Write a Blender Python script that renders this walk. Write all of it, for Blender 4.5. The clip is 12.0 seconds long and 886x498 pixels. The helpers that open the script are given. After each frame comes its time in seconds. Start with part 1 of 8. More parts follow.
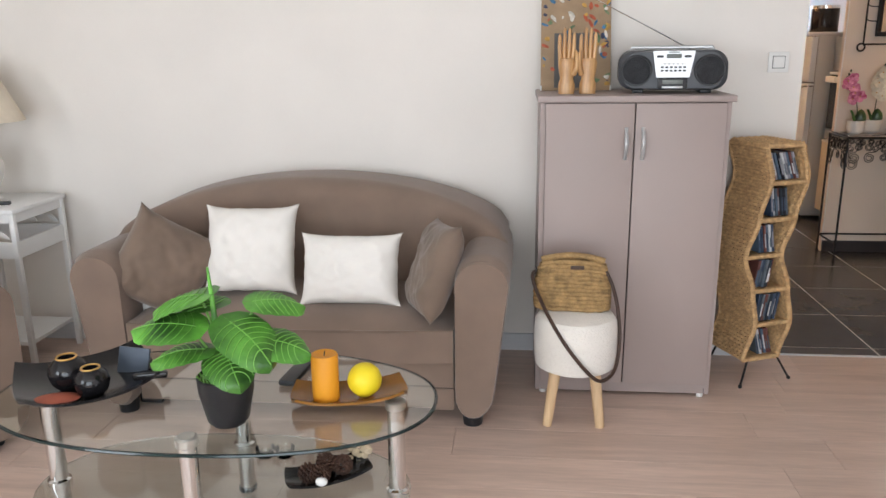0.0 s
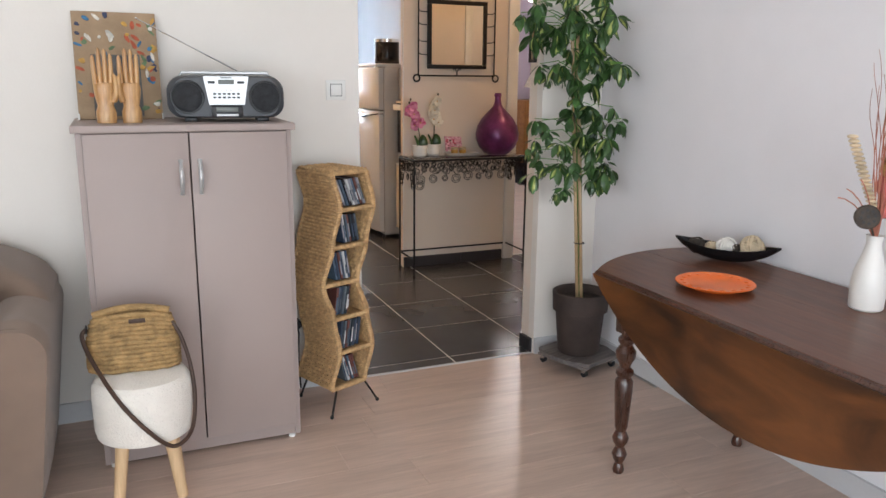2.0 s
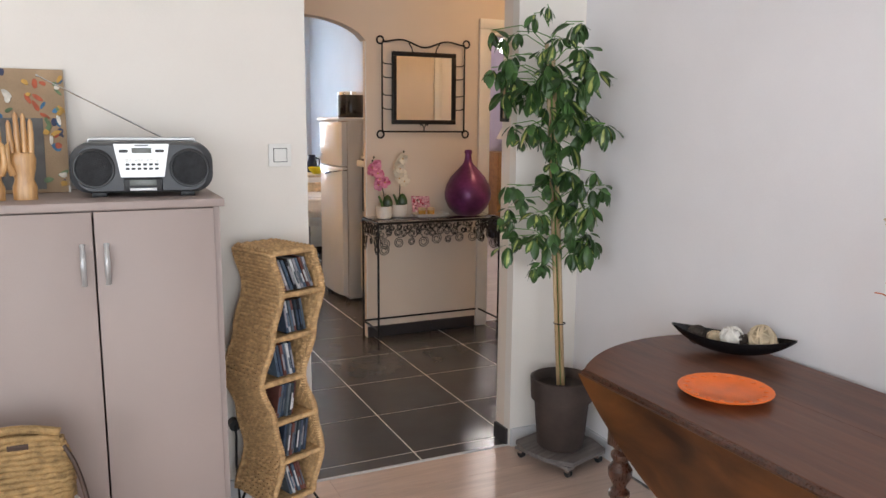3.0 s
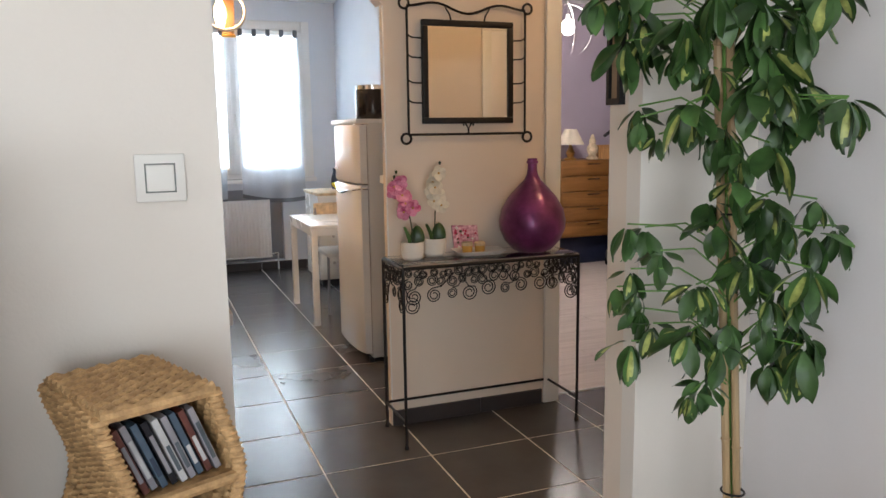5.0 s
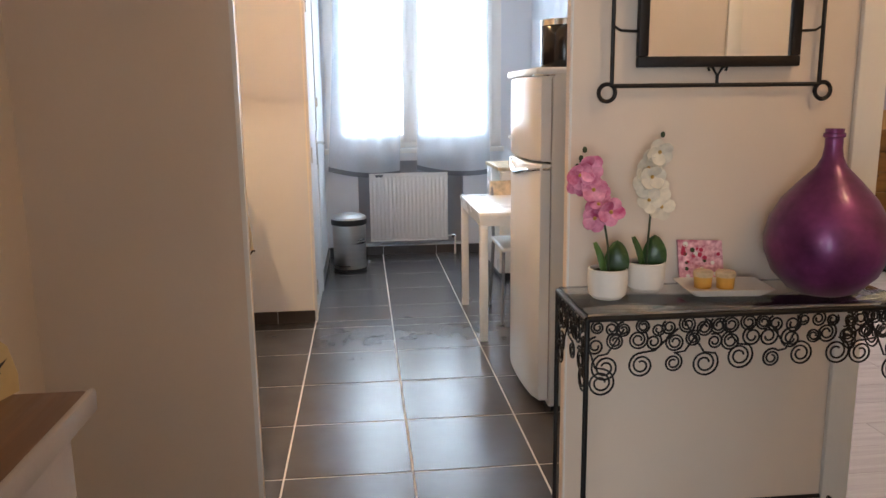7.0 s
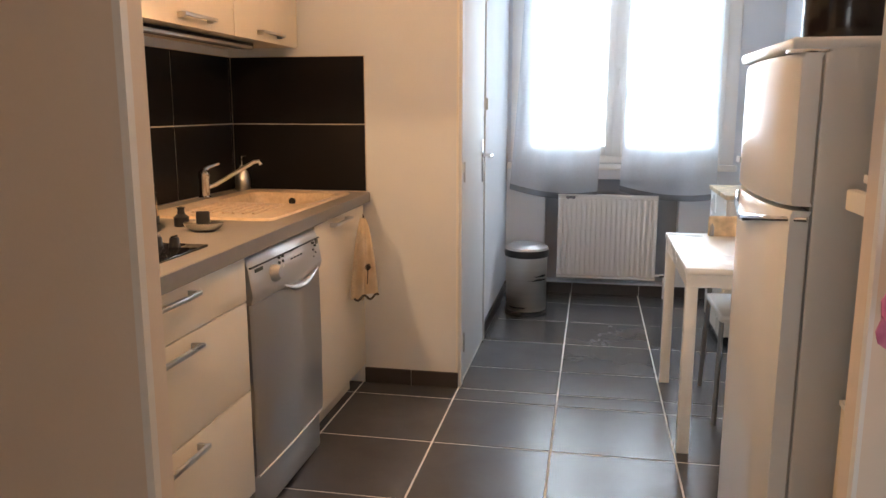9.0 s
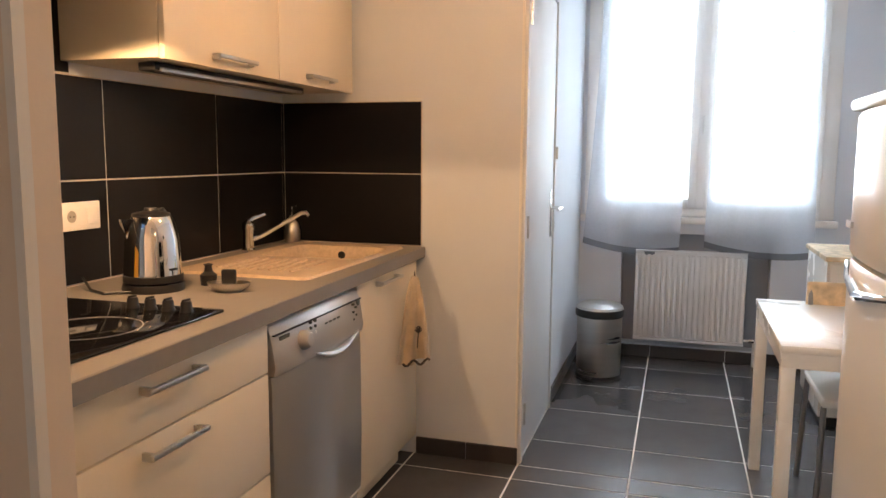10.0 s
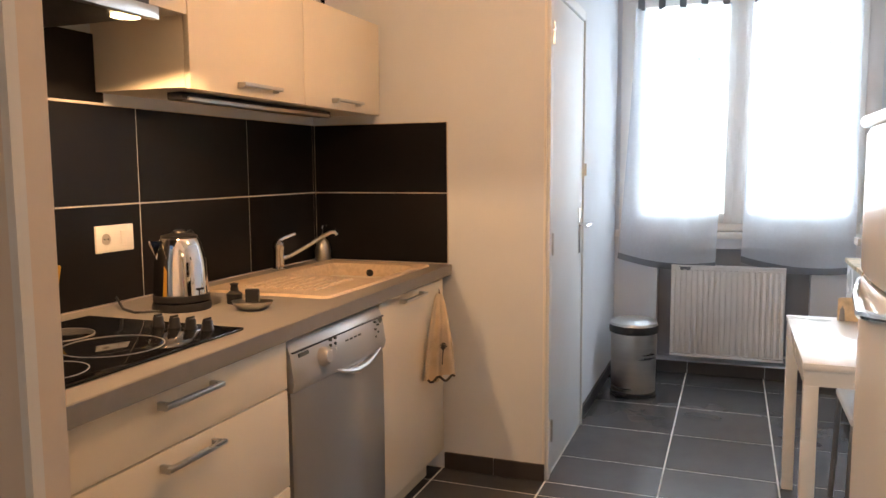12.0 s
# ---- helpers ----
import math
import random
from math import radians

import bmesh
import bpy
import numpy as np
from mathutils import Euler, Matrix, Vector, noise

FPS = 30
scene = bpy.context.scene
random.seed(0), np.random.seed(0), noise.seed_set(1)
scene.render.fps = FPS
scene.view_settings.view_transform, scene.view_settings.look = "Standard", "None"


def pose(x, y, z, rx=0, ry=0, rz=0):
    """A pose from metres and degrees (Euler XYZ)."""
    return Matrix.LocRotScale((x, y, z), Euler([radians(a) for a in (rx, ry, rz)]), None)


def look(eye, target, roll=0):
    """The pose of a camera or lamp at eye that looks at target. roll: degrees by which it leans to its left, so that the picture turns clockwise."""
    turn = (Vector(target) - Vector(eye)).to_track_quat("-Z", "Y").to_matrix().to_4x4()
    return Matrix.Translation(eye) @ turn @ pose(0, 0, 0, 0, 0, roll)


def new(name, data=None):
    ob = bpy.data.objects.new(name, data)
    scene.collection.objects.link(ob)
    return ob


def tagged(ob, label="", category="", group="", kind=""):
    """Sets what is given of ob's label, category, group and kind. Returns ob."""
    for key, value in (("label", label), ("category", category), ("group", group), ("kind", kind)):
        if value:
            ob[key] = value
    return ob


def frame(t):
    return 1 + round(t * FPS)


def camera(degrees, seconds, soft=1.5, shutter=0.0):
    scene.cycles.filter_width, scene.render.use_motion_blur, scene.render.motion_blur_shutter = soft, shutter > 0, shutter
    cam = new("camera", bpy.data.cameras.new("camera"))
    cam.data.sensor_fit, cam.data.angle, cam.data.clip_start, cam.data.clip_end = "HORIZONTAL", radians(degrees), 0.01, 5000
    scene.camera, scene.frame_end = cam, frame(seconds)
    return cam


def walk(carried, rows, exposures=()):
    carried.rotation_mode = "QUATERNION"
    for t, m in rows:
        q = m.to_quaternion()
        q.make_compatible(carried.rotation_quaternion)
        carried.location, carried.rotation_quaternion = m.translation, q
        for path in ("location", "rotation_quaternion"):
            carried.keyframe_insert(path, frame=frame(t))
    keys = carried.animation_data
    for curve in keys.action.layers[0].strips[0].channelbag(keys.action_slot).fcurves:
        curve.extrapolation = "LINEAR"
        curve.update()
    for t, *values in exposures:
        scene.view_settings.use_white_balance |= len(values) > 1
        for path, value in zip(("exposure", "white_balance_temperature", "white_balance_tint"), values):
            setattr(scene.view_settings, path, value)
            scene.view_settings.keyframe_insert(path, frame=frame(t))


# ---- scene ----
cam = camera(60.0, 12.0)
EXPOSURES = [(0, 0.03, 6450, 12), (1, 0.08, 6250, 10), (3.2, 0.06, 6550, 12), (5.0, 0.05, 6500, 9), (6.0, 0.19, 6300, 9), (7.2, 0.29, 6250, 9), (9.0, 0.10, 6650, 10), (12, 0.07, 6850, 11)]
PATH = [
    (0, (-0.147, 0.055, 1.343), (-0.339, 1.978, 0.83), -0.7),
    (0.5, (-0.085, 0.078, 1.327), (0.066, 2.004, 0.809), -0.2),
    (1, (-0.064, 0.1, 1.311), (0.383, 1.98, 0.798), 0.1),
    (1.5, (-0.021, 0.136, 1.319), (0.625, 1.963, 0.825), 0.4),
    (2, (0.044, 0.246, 1.33), (0.811, 2.039, 0.885), 0.6),
    (2.5, (0.141, 0.427, 1.37), (0.964, 2.21, 0.993), 0.8),
    (3, (0.257, 0.618, 1.386), (1.091, 2.405, 1.057), 0.5),
    (3.2, (0.298, 0.744, 1.374), (1.14, 2.532, 1.069), 0.4),
    (4.8, (0.808, 1.825, 1.344), (1.554, 3.656, 1.043), -0.8),
    (5, (0.857, 1.959, 1.334), (1.575, 3.801, 1.029), -0.8),
    (5.5, (1.007, 2.276, 1.322), (1.629, 4.148, 0.993), -1.1),
    (6, (1.107, 2.571, 1.295), (1.607, 4.478, 0.964), -0.9),
    (6.5, (1.208, 2.883, 1.311), (1.565, 4.818, 0.953), -0.8),
    (7, (1.31, 3.192, 1.291), (1.509, 5.144, 0.907), -0.7),
    (7.2, (1.339, 3.319, 1.287), (1.48, 5.275, 0.894), -0.7),
    (8.8, (1.543, 4.286, 1.262), (1.214, 6.222, 0.883), -0.3),
    (9, (1.566, 4.348, 1.256), (1.192, 6.279, 0.896), -0.0),
    (9.5, (1.588, 4.513, 1.254), (1.105, 6.43, 0.947), 0.3),
    (10, (1.587, 4.648, 1.269), (1.007, 6.547, 1.024), 0.4),
    (10.5, (1.612, 4.696, 1.291), (0.948, 6.573, 1.093), 0.4),
    (11, (1.638, 4.707, 1.314), (0.913, 6.563, 1.141), 0.3),
    (11.5, (1.679, 4.687, 1.309), (0.933, 6.534, 1.133), 0.0),
    (12, (1.693, 4.634, 1.287), (0.99, 6.495, 1.08), -0.4),
]
walk(cam, [(t, look(eye, target, roll)) for t, eye, target, roll in PATH],
     exposures=EXPOSURES)

LIVING_W, SIDE_W, KITCHEN_W, HOOD_W, BED_W, GARDEN, HALL_W = 122.0, 66.0, 37.0, 32.0, 55.0, 9.0, 6.5
# ---------------- light ----------------
world = bpy.data.worlds.new("sky")
scene.world = world
world.use_nodes = True
wn = world.node_tree.nodes
sky = wn.new("ShaderNodeTexSky")
sky.sky_type, sky.sun_disc = "NISHITA", False
sky.sun_elevation, sky.sun_rotation = radians(50), radians(90)
world.node_tree.links.new(sky.outputs[0], wn["Background"].inputs[0])
wn["Background"].inputs[1].default_value = 0.12


def lamp(name, kind, m, watts, colour, **more):
    d = bpy.data.lights.new(name, kind)
    d.energy, d.color = watts, colour
    for key, value in more.items():
        if key == "size":
            d.size = value
        elif key == "size_y":
            d.shape, d.size_y = "RECTANGLE", value
        elif key == "radius":
            d.shadow_soft_size = value
        elif key == "cone":
            d.spot_size, d.spot_blend = radians(value), 0.12
        elif key == "angle":
            d.angle = radians(value)
    ob = new(name, d)
    ob.matrix_world = m
    return ob


lamp("sun", "SUN", look((9, 0, 10), (0, 0, 0)), 3.0, (1, 0.95, 0.88), angle=0.5)
lamp("patio_daylight", "AREA", look((-0.3, -2.55, 1.15), (-0.3, 3, 1.0)), LIVING_W, (0.86, 0.94, 1.0), size=3.0, size_y=2.1)
lamp("side_window_daylight", "AREA", look((-3.27, -1.0, 1.45), (2, 1.2, 1.3)), SIDE_W, (0.84, 0.92, 1.0), size=1.7, size_y=1.3)
lamp("kitchen_lamp", "POINT", pose(1.335, 6.45, 1.97), KITCHEN_W, (1.0, 0.54, 0.245), radius=0.05)
lamp("hood_lamp", "SPOT", look((0.375, 6.07, 1.634), (0.375, 6.0701, 0.9)), HOOD_W, (1.0, 0.60, 0.30), radius=0.02, cone=156)
lamp("kitchen_window_daylight", "AREA", look((1.74, 9.70, 1.63), (1.74, 5, 1.3)), 54.0, (0.80, 0.91, 1.0), size=1.3, size_y=1.4)
lamp("hall_lamp", "POINT", pose(2.95, 4.25, 2.40), HALL_W, (1.0, 0.62, 0.34), radius=0.08)
lamp("bedroom_lamp", "POINT", pose(3.90, 7.13, 2.085), BED_W, (1.0, 0.93, 0.88), radius=0.05)


# ---------------- materials ----------------
def shader(name):
    m = bpy.data.materials.new(name)
    m.use_nodes = True
    return m, m.node_tree.nodes, m.node_tree.links, m.node_tree.nodes["Principled BSDF"]


def mat(name, col, rough=0.5, metal=0.0, var=0.07, vscale=2.5, bump=0.08, bscale=90.0, stretch=(1, 1, 1), dist=0.004,
        tint=None, each=0.0, sheen=0.0, coat=0.0, trans=0.0, ior=1.45, glow=0.0, rvar=0.08):
    """Noise at two scales on a base colour; stretch gives the grain its direction, each varies it from object to object."""
    m, n, l, p = shader(name)
    tc, mp = n.new("ShaderNodeTexCoord"), n.new("ShaderNodeMapping")
    l.new(tc.outputs["Object"], mp.inputs["Vector"])
    mp.inputs["Scale"].default_value = stretch
    info = n.new("ShaderNodeObjectInfo")
    if each:
        sh = n.new("ShaderNodeMath")
        sh.operation = "MULTIPLY"
        sh.inputs[1].default_value = 37.0
        l.new(info.outputs["Random"], sh.inputs[0])
        l.new(sh.outputs[0], mp.inputs["Location"])
    big, fine = n.new("ShaderNodeTexNoise"), n.new("ShaderNodeTexNoise")
    big.inputs["Scale"].default_value, big.inputs["Detail"].default_value = vscale, 5
    fine.inputs["Scale"].default_value, fine.inputs["Detail"].default_value = bscale, 3
    l.new(mp.outputs[0], big.inputs["Vector"])
    l.new(mp.outputs[0], fine.inputs["Vector"])
    ramp = n.new("ShaderNodeValToRGB")
    a = [max(0, c * (1 - var * 2)) for c in col]
    b = [min(1, c * (1 + var * 2)) for c in (tint or col)]
    ramp.color_ramp.elements[0].position, ramp.color_ramp.elements[1].position = 0.3, 0.7
    ramp.color_ramp.elements[0].color, ramp.color_ramp.elements[1].color = (*a, 1), (*b, 1)
    l.new(big.outputs["Fac"], ramp.inputs["Fac"])
    out = ramp.outputs["Color"]
    mul = n.new("ShaderNodeMixRGB")
    mul.blend_type, mul.inputs["Fac"].default_value = "MULTIPLY", 1.0
    mr = n.new("ShaderNodeMapRange")
    mr.inputs["To Min"].default_value, mr.inputs["To Max"].default_value = 1 - var, 1 + var * 0.6
    l.new(fine.outputs["Fac"], mr.inputs["Value"])
    l.new(out, mul.inputs["Color1"])
    l.new(mr.outputs[0], mul.inputs["Color2"])
    out = mul.outputs["Color"]
    if each:
        hs, er = n.new("ShaderNodeHueSaturation"), n.new("ShaderNodeMapRange")
        er.inputs["To Min"].default_value, er.inputs["To Max"].default_value = 1 - each, 1 + each
        l.new(info.outputs["Random"], er.inputs["Value"])
        l.new(er.outputs[0], hs.inputs["Value"])
        l.new(out, hs.inputs["Color"])
        out = hs.outputs["Color"]
    l.new(out, p.inputs["Base Color"])
    rr = n.new("ShaderNodeMapRange")
    rr.inputs["To Min"].default_value, rr.inputs["To Max"].default_value = max(0.02, rough - rvar), min(1, rough + rvar)
    l.new(big.outputs["Fac"], rr.inputs["Value"])
    l.new(rr.outputs[0], p.inputs["Roughness"])
    if bump:
        bp = n.new("ShaderNodeBump")
        bp.inputs["Strength"].default_value, bp.inputs["Distance"].default_value = bump, dist
        l.new(fine.outputs["Fac"], bp.inputs["Height"])
        l.new(bp.outputs[0], p.inputs["Normal"])
    p.inputs["Metallic"].default_value = metal
    p.inputs["Sheen Weight"].default_value = sheen
    p.inputs["Coat Weight"].default_value = coat
    p.inputs["Coat Roughness"].default_value = 0.12
    p.inputs["Transmission Weight"].default_value = trans
    p.inputs["IOR"].default_value = ior
    if glow:
        p.inputs["Emission Color"].default_value = (*col, 1)
        p.inputs["Emission Strength"].default_value = glow
    return m


def glass(name, col=(1, 1, 1), rough=0.0, ior=1.45):
    m, n, l, p = shader(name)
    p.inputs["Base Color"].default_value = (*col, 1)
    p.inputs["Roughness"].default_value = rough
    p.inputs["Transmission Weight"].default_value = 1
    p.inputs["IOR"].default_value = ior
    return m


def thin_glass(name, col=(1, 1, 1), gloss=0.08):
    """A sheet that is seen through, with a clear reflection."""
    m, n, l, p = shader(name)
    tr, gl, fr, mx = n.new("ShaderNodeBsdfTransparent"), n.new("ShaderNodeBsdfGlossy"), n.new("ShaderNodeFresnel"), n.new("ShaderNodeMixShader")
    tr.inputs[0].default_value = (*col, 1)
    gl.inputs["Roughness"].default_value = 0.02
    fr.inputs["IOR"].default_value = 1.5
    l.new(fr.outputs[0], mx.inputs[0])
    l.new(tr.outputs[0], mx.inputs[1])
    l.new(gl.outputs[0], mx.inputs[2])
    l.new(mx.outputs[0], n["Material Output"].inputs["Surface"])
    return m


def sheer(name, col, see):
    """Voile: partly open weave, partly cloth that lets light through."""
    m, n, l, p = shader(name)
    tr, tl, df = n.new("ShaderNodeBsdfTransparent"), n.new("ShaderNodeBsdfTranslucent"), n.new("ShaderNodeBsdfDiffuse")
    tl.inputs[0].default_value = df.inputs[0].default_value = (*col, 1)
    a, b = n.new("ShaderNodeMixShader"), n.new("ShaderNodeMixShader")
    tc, wv = n.new("ShaderNodeTexCoord"), n.new("ShaderNodeTexNoise")
    wv.inputs["Scale"].default_value = 60
    l.new(tc.outputs["Object"], wv.inputs["Vector"])
    mr = n.new("ShaderNodeMapRange")
    mr.inputs["To Min"].default_value, mr.inputs["To Max"].default_value = see - 0.04, see + 0.04
    l.new(wv.outputs["Fac"], mr.inputs["Value"])
    a.inputs[0].default_value = 0.5
    l.new(df.outputs[0], a.inputs[1])
    l.new(tl.outputs[0], a.inputs[2])
    l.new(mr.outputs[0], b.inputs[0])
    l.new(a.outputs[0], b.inputs[1])
    l.new(tr.outputs[0], b.inputs[2])
    l.new(b.outputs[0], n["Material Output"].inputs["Surface"])
    return m


def wood(name, dark, light, axis=0, scale=3.0, rough=0.4, each=0.0, coat=0.0, fig=9.0, spec=0.5):
    """Grain drawn out along one axis, with a second, finer grain and bump."""
    m, n, l, p = shader(name)
    tc, mp = n.new("ShaderNodeTexCoord"), n.new("ShaderNodeMapping")
    s = [fig, fig, fig]
    s[axis] = 0.7
    mp.inputs["Scale"].default_value = s
    l.new(tc.outputs["Object"], mp.inputs["Vector"])
    info = n.new("ShaderNodeObjectInfo")
    if each:
        sh = n.new("ShaderNodeMath")
        sh.operation, sh.inputs[1].default_value = "MULTIPLY", 53.0
        l.new(info.outputs["Random"], sh.inputs[0])
        l.new(sh.outputs[0], mp.inputs["Location"])
    a, b = n.new("ShaderNodeTexNoise"), n.new("ShaderNodeTexNoise")
    a.inputs["Scale"].default_value, a.inputs["Detail"].default_value, a.inputs["Distortion"].default_value = scale, 6, 1.2
    b.inputs["Scale"].default_value, b.inputs["Detail"].default_value = scale * 9, 3
    l.new(mp.outputs[0], a.inputs["Vector"])
    l.new(mp.outputs[0], b.inputs["Vector"])
    ramp = n.new("ShaderNodeValToRGB")
    ramp.color_ramp.elements[0].position, ramp.color_ramp.elements[1].position = 0.34, 0.66
    ramp.color_ramp.elements[0].color, ramp.color_ramp.elements[1].color = (*dark, 1), (*light, 1)
    l.new(a.outputs["Fac"], ramp.inputs["Fac"])
    mul, mr = n.new("ShaderNodeMixRGB"), n.new("ShaderNodeMapRange")
    mul.blend_type, mul.inputs["Fac"].default_value = "MULTIPLY", 1.0
    mr.inputs["To Min"].default_value, mr.inputs["To Max"].default_value = 0.8, 1.12
    l.new(b.outputs["Fac"], mr.inputs["Value"])
    l.new(ramp.outputs["Color"], mul.inputs["Color1"])
    l.new(mr.outputs[0], mul.inputs["Color2"])
    out = mul.outputs["Color"]
    if each:
        hs, er = n.new("ShaderNodeHueSaturation"), n.new("ShaderNodeMapRange")
        er.inputs["To Min"].default_value, er.inputs["To Max"].default_value = 1 - each, 1 + each
        l.new(info.outputs["Random"], er.inputs["Value"])
        l.new(er.outputs[0], hs.inputs["Value"])
        l.new(out, hs.inputs["Color"])
        out = hs.outputs["Color"]
    l.new(out, p.inputs["Base Color"])
    rr = n.new("ShaderNodeMapRange")
    rr.inputs["To Min"].default_value, rr.inputs["To Max"].default_value = rough - 0.08, rough + 0.1
    l.new(b.outputs["Fac"], rr.inputs["Value"])
    l.new(rr.outputs[0], p.inputs["Roughness"])
    bp = n.new("ShaderNodeBump")
    bp.inputs["Strength"].default_value, bp.inputs["Distance"].default_value = 0.12, 0.002
    l.new(b.outputs["Fac"], bp.inputs["Height"])
    l.new(bp.outputs[0], p.inputs["Normal"])
    p.inputs["Coat Weight"].default_value, p.inputs["Coat Roughness"].default_value = coat, 0.15
    p.inputs["Specular IOR Level"].default_value = spec
    return m


M_CREAM = mat("cream wall paint", (0.78, 0.735, 0.68), 0.75, var=0.015, bump=0.15, bscale=160, dist=0.002)
M_COOL = mat("white wall paint", (0.845, 0.825, 0.845), 0.75, var=0.015, bump=0.15, bscale=160, dist=0.002)
M_KITCHEN = mat("kitchen wall paint", (0.70, 0.735, 0.785), 0.75, var=0.015, bump=0.15, bscale=160, dist=0.002)
M_BEIGE = mat("beige wall paint", (0.76, 0.665, 0.575), 0.7, var=0.015, bump=0.15, bscale=160, dist=0.002)
M_PURPLE = mat("mauve wall paint", (0.47, 0.405, 0.49), 0.75, var=0.02, bump=0.12, bscale=160, dist=0.002)
M_CEIL = mat("ceiling paint", (0.82, 0.82, 0.80), 0.85, var=0.015, bump=0.1, bscale=120, dist=0.002)
M_TRIM = mat("white gloss paint", (0.80, 0.79, 0.77), 0.35, var=0.02, bump=0.04)
M_DOOR = mat("satin white door paint", (0.72, 0.735, 0.75), 0.62, var=0.02, bump=0.06)
M_GREYTRIM = mat("grey painted skirting", (0.60, 0.60, 0.61), 0.5, var=0.04, bump=0.05)
M_PLANK = wood("pale oak laminate", (0.57, 0.42, 0.34), (0.69, 0.52, 0.425), 0, 1.6, 0.33, each=0.06, fig=7.0)
M_PLANK2 = wood("pale grey laminate", (0.42, 0.35, 0.32), (0.52, 0.45, 0.41), 0, 2.2, 0.38, each=0.05)
M_TILE = mat("dark slate tile", (0.075, 0.075, 0.080), 0.26, var=0.05, vscale=6, bump=0.0, bscale=40, each=0.10, rvar=0.01)
M_GROUT = mat("light grey grout", (0.66, 0.64, 0.61), 0.9, var=0.08, bump=0.3, bscale=200)
M_PLINTH = mat("dark skirting tile", (0.045, 0.040, 0.042), 0.32, var=0.08, bump=0.04)
M_BLACKTILE = mat("satin black wall tile", (0.008, 0.0075, 0.0085), 0.32, var=0.1, bump=0.03, bscale=60, each=0.1, rvar=0.04)
M_BLACKTILE.node_tree.nodes["Principled BSDF"].inputs["Specular IOR Level"].default_value = 0.28
M_SOFA = mat("taupe woven cloth", (0.215, 0.150, 0.112), 0.92, var=0.06, vscale=5, bump=0.5, bscale=420, dist=0.0015, sheen=0.25)
M_SOFA2 = mat("brown cotton cloth", (0.185, 0.130, 0.095), 0.92, var=0.08, vscale=7, bump=0.5, bscale=380, dist=0.0015, sheen=0.25)
M_WHITECLOTH = mat("ivory cotton cloth", (0.83, 0.79, 0.73), 0.95, var=0.012, vscale=8, bump=0.5, bscale=300, dist=0.0015, sheen=0.2)
M_BOUCLE = mat("white boucle cloth", (0.80, 0.75, 0.68), 0.95, var=0.02, vscale=20, bump=0.9, bscale=150, dist=0.004, sheen=0.3)
M_TAUPE = mat("taupe melamine", (0.355, 0.285, 0.262), 0.48, var=0.03, vscale=1.5, bump=0.05, bscale=200)
M_STEEL = mat("brushed steel", (0.60, 0.58, 0.55), 0.30, 1.0, var=0.04, bump=0.04, stretch=(1, 1, 12))
M_CHROME = mat("chrome", (0.78, 0.78, 0.78), 0.06, 1.0, var=0.01, bump=0.0, rvar=0.02)
M_IRON = mat("black wrought iron", (0.016, 0.014, 0.014), 0.48, 0.4, var=0.15, bump=0.2, bscale=120)
M_BLACK = mat("black plastic", (0.015, 0.015, 0.017), 0.38, var=0.1, bump=0.05)
M_RUBBER = mat("black rubber", (0.02, 0.02, 0.02), 0.8, var=0.1)
M_BLACKGLOSS = mat("black lacquer", (0.010, 0.009, 0.010), 0.16, var=0.1, bump=0.02)
M_WHITEPL = mat("white plastic", (0.78, 0.77, 0.74), 0.35, var=0.02, bump=0.02)
M_WICKER = mat("honey wicker", (0.44, 0.265, 0.12), 0.6, var=0.1, vscale=60, bump=0.4, bscale=260, tint=(0.58, 0.37, 0.18))
M_STRAW = mat("woven straw", (0.36, 0.225, 0.095), 0.8, var=0.18, vscale=40, bump=0.8, bscale=160, dist=0.004)
M_LEATHER = mat("dark brown leather", (0.055, 0.028, 0.018), 0.5, var=0.15, bump=0.3)
M_BEECH = wood("beech", (0.60, 0.40, 0.22), (0.72, 0.51, 0.30), 2, 3, 0.45)
M_WALNUT = wood("dark stained walnut", (0.095, 0.034, 0.018), (0.155, 0.060, 0.030), 1, 2.5, 0.36, spec=0.4)
M_BURR = wood("figured walnut", (0.024, 0.008, 0.003), (0.155, 0.054, 0.014), 1, 3.2, 0.32, coat=0.2, fig=1.9)
M_WALLEG = wood("turned walnut", (0.040, 0.015, 0.009), (0.090, 0.032, 0.017), 2, 3, 0.28, coat=0.4)
M_CARVED = wood("carved light wood", (0.42, 0.21, 0.075), (0.62, 0.36, 0.15), 2, 5, 0.35, coat=0.2)
M_LEAF = mat("glossy green leaf", (0.030, 0.075, 0.022), 0.34, var=0.2, vscale=14, bump=0.15, bscale=60, each=0.30, tint=(0.060, 0.130, 0.036))
M_LEAFY = mat("yellow green leaf centre", (0.20, 0.27, 0.06), 0.36, var=0.25, vscale=40, bump=0.15, bscale=60, tint=(0.42, 0.46, 0.14))
M_PHILO = mat("bright green leaf", (0.028, 0.11, 0.018), 0.36, var=0.2, vscale=9, bump=0.15, each=0.35, tint=(0.10, 0.30, 0.04))
M_VEIN = mat("pale leaf vein", (0.17, 0.42, 0.07), 0.4, var=0.1)
M_STEM = mat("green stem", (0.12, 0.26, 0.05), 0.5, var=0.15)
M_CANE = wood("bamboo cane", (0.40, 0.27, 0.14), (0.56, 0.41, 0.24), 2, 3, 0.45)
M_SOIL = mat("dark soil", (0.03, 0.02, 0.015), 0.95, var=0.3, vscale=30, bump=1, bscale=120)
M_CLAY = mat("dark brown clay", (0.060, 0.042, 0.036), 0.7, var=0.15, vscale=9, bump=0.2)
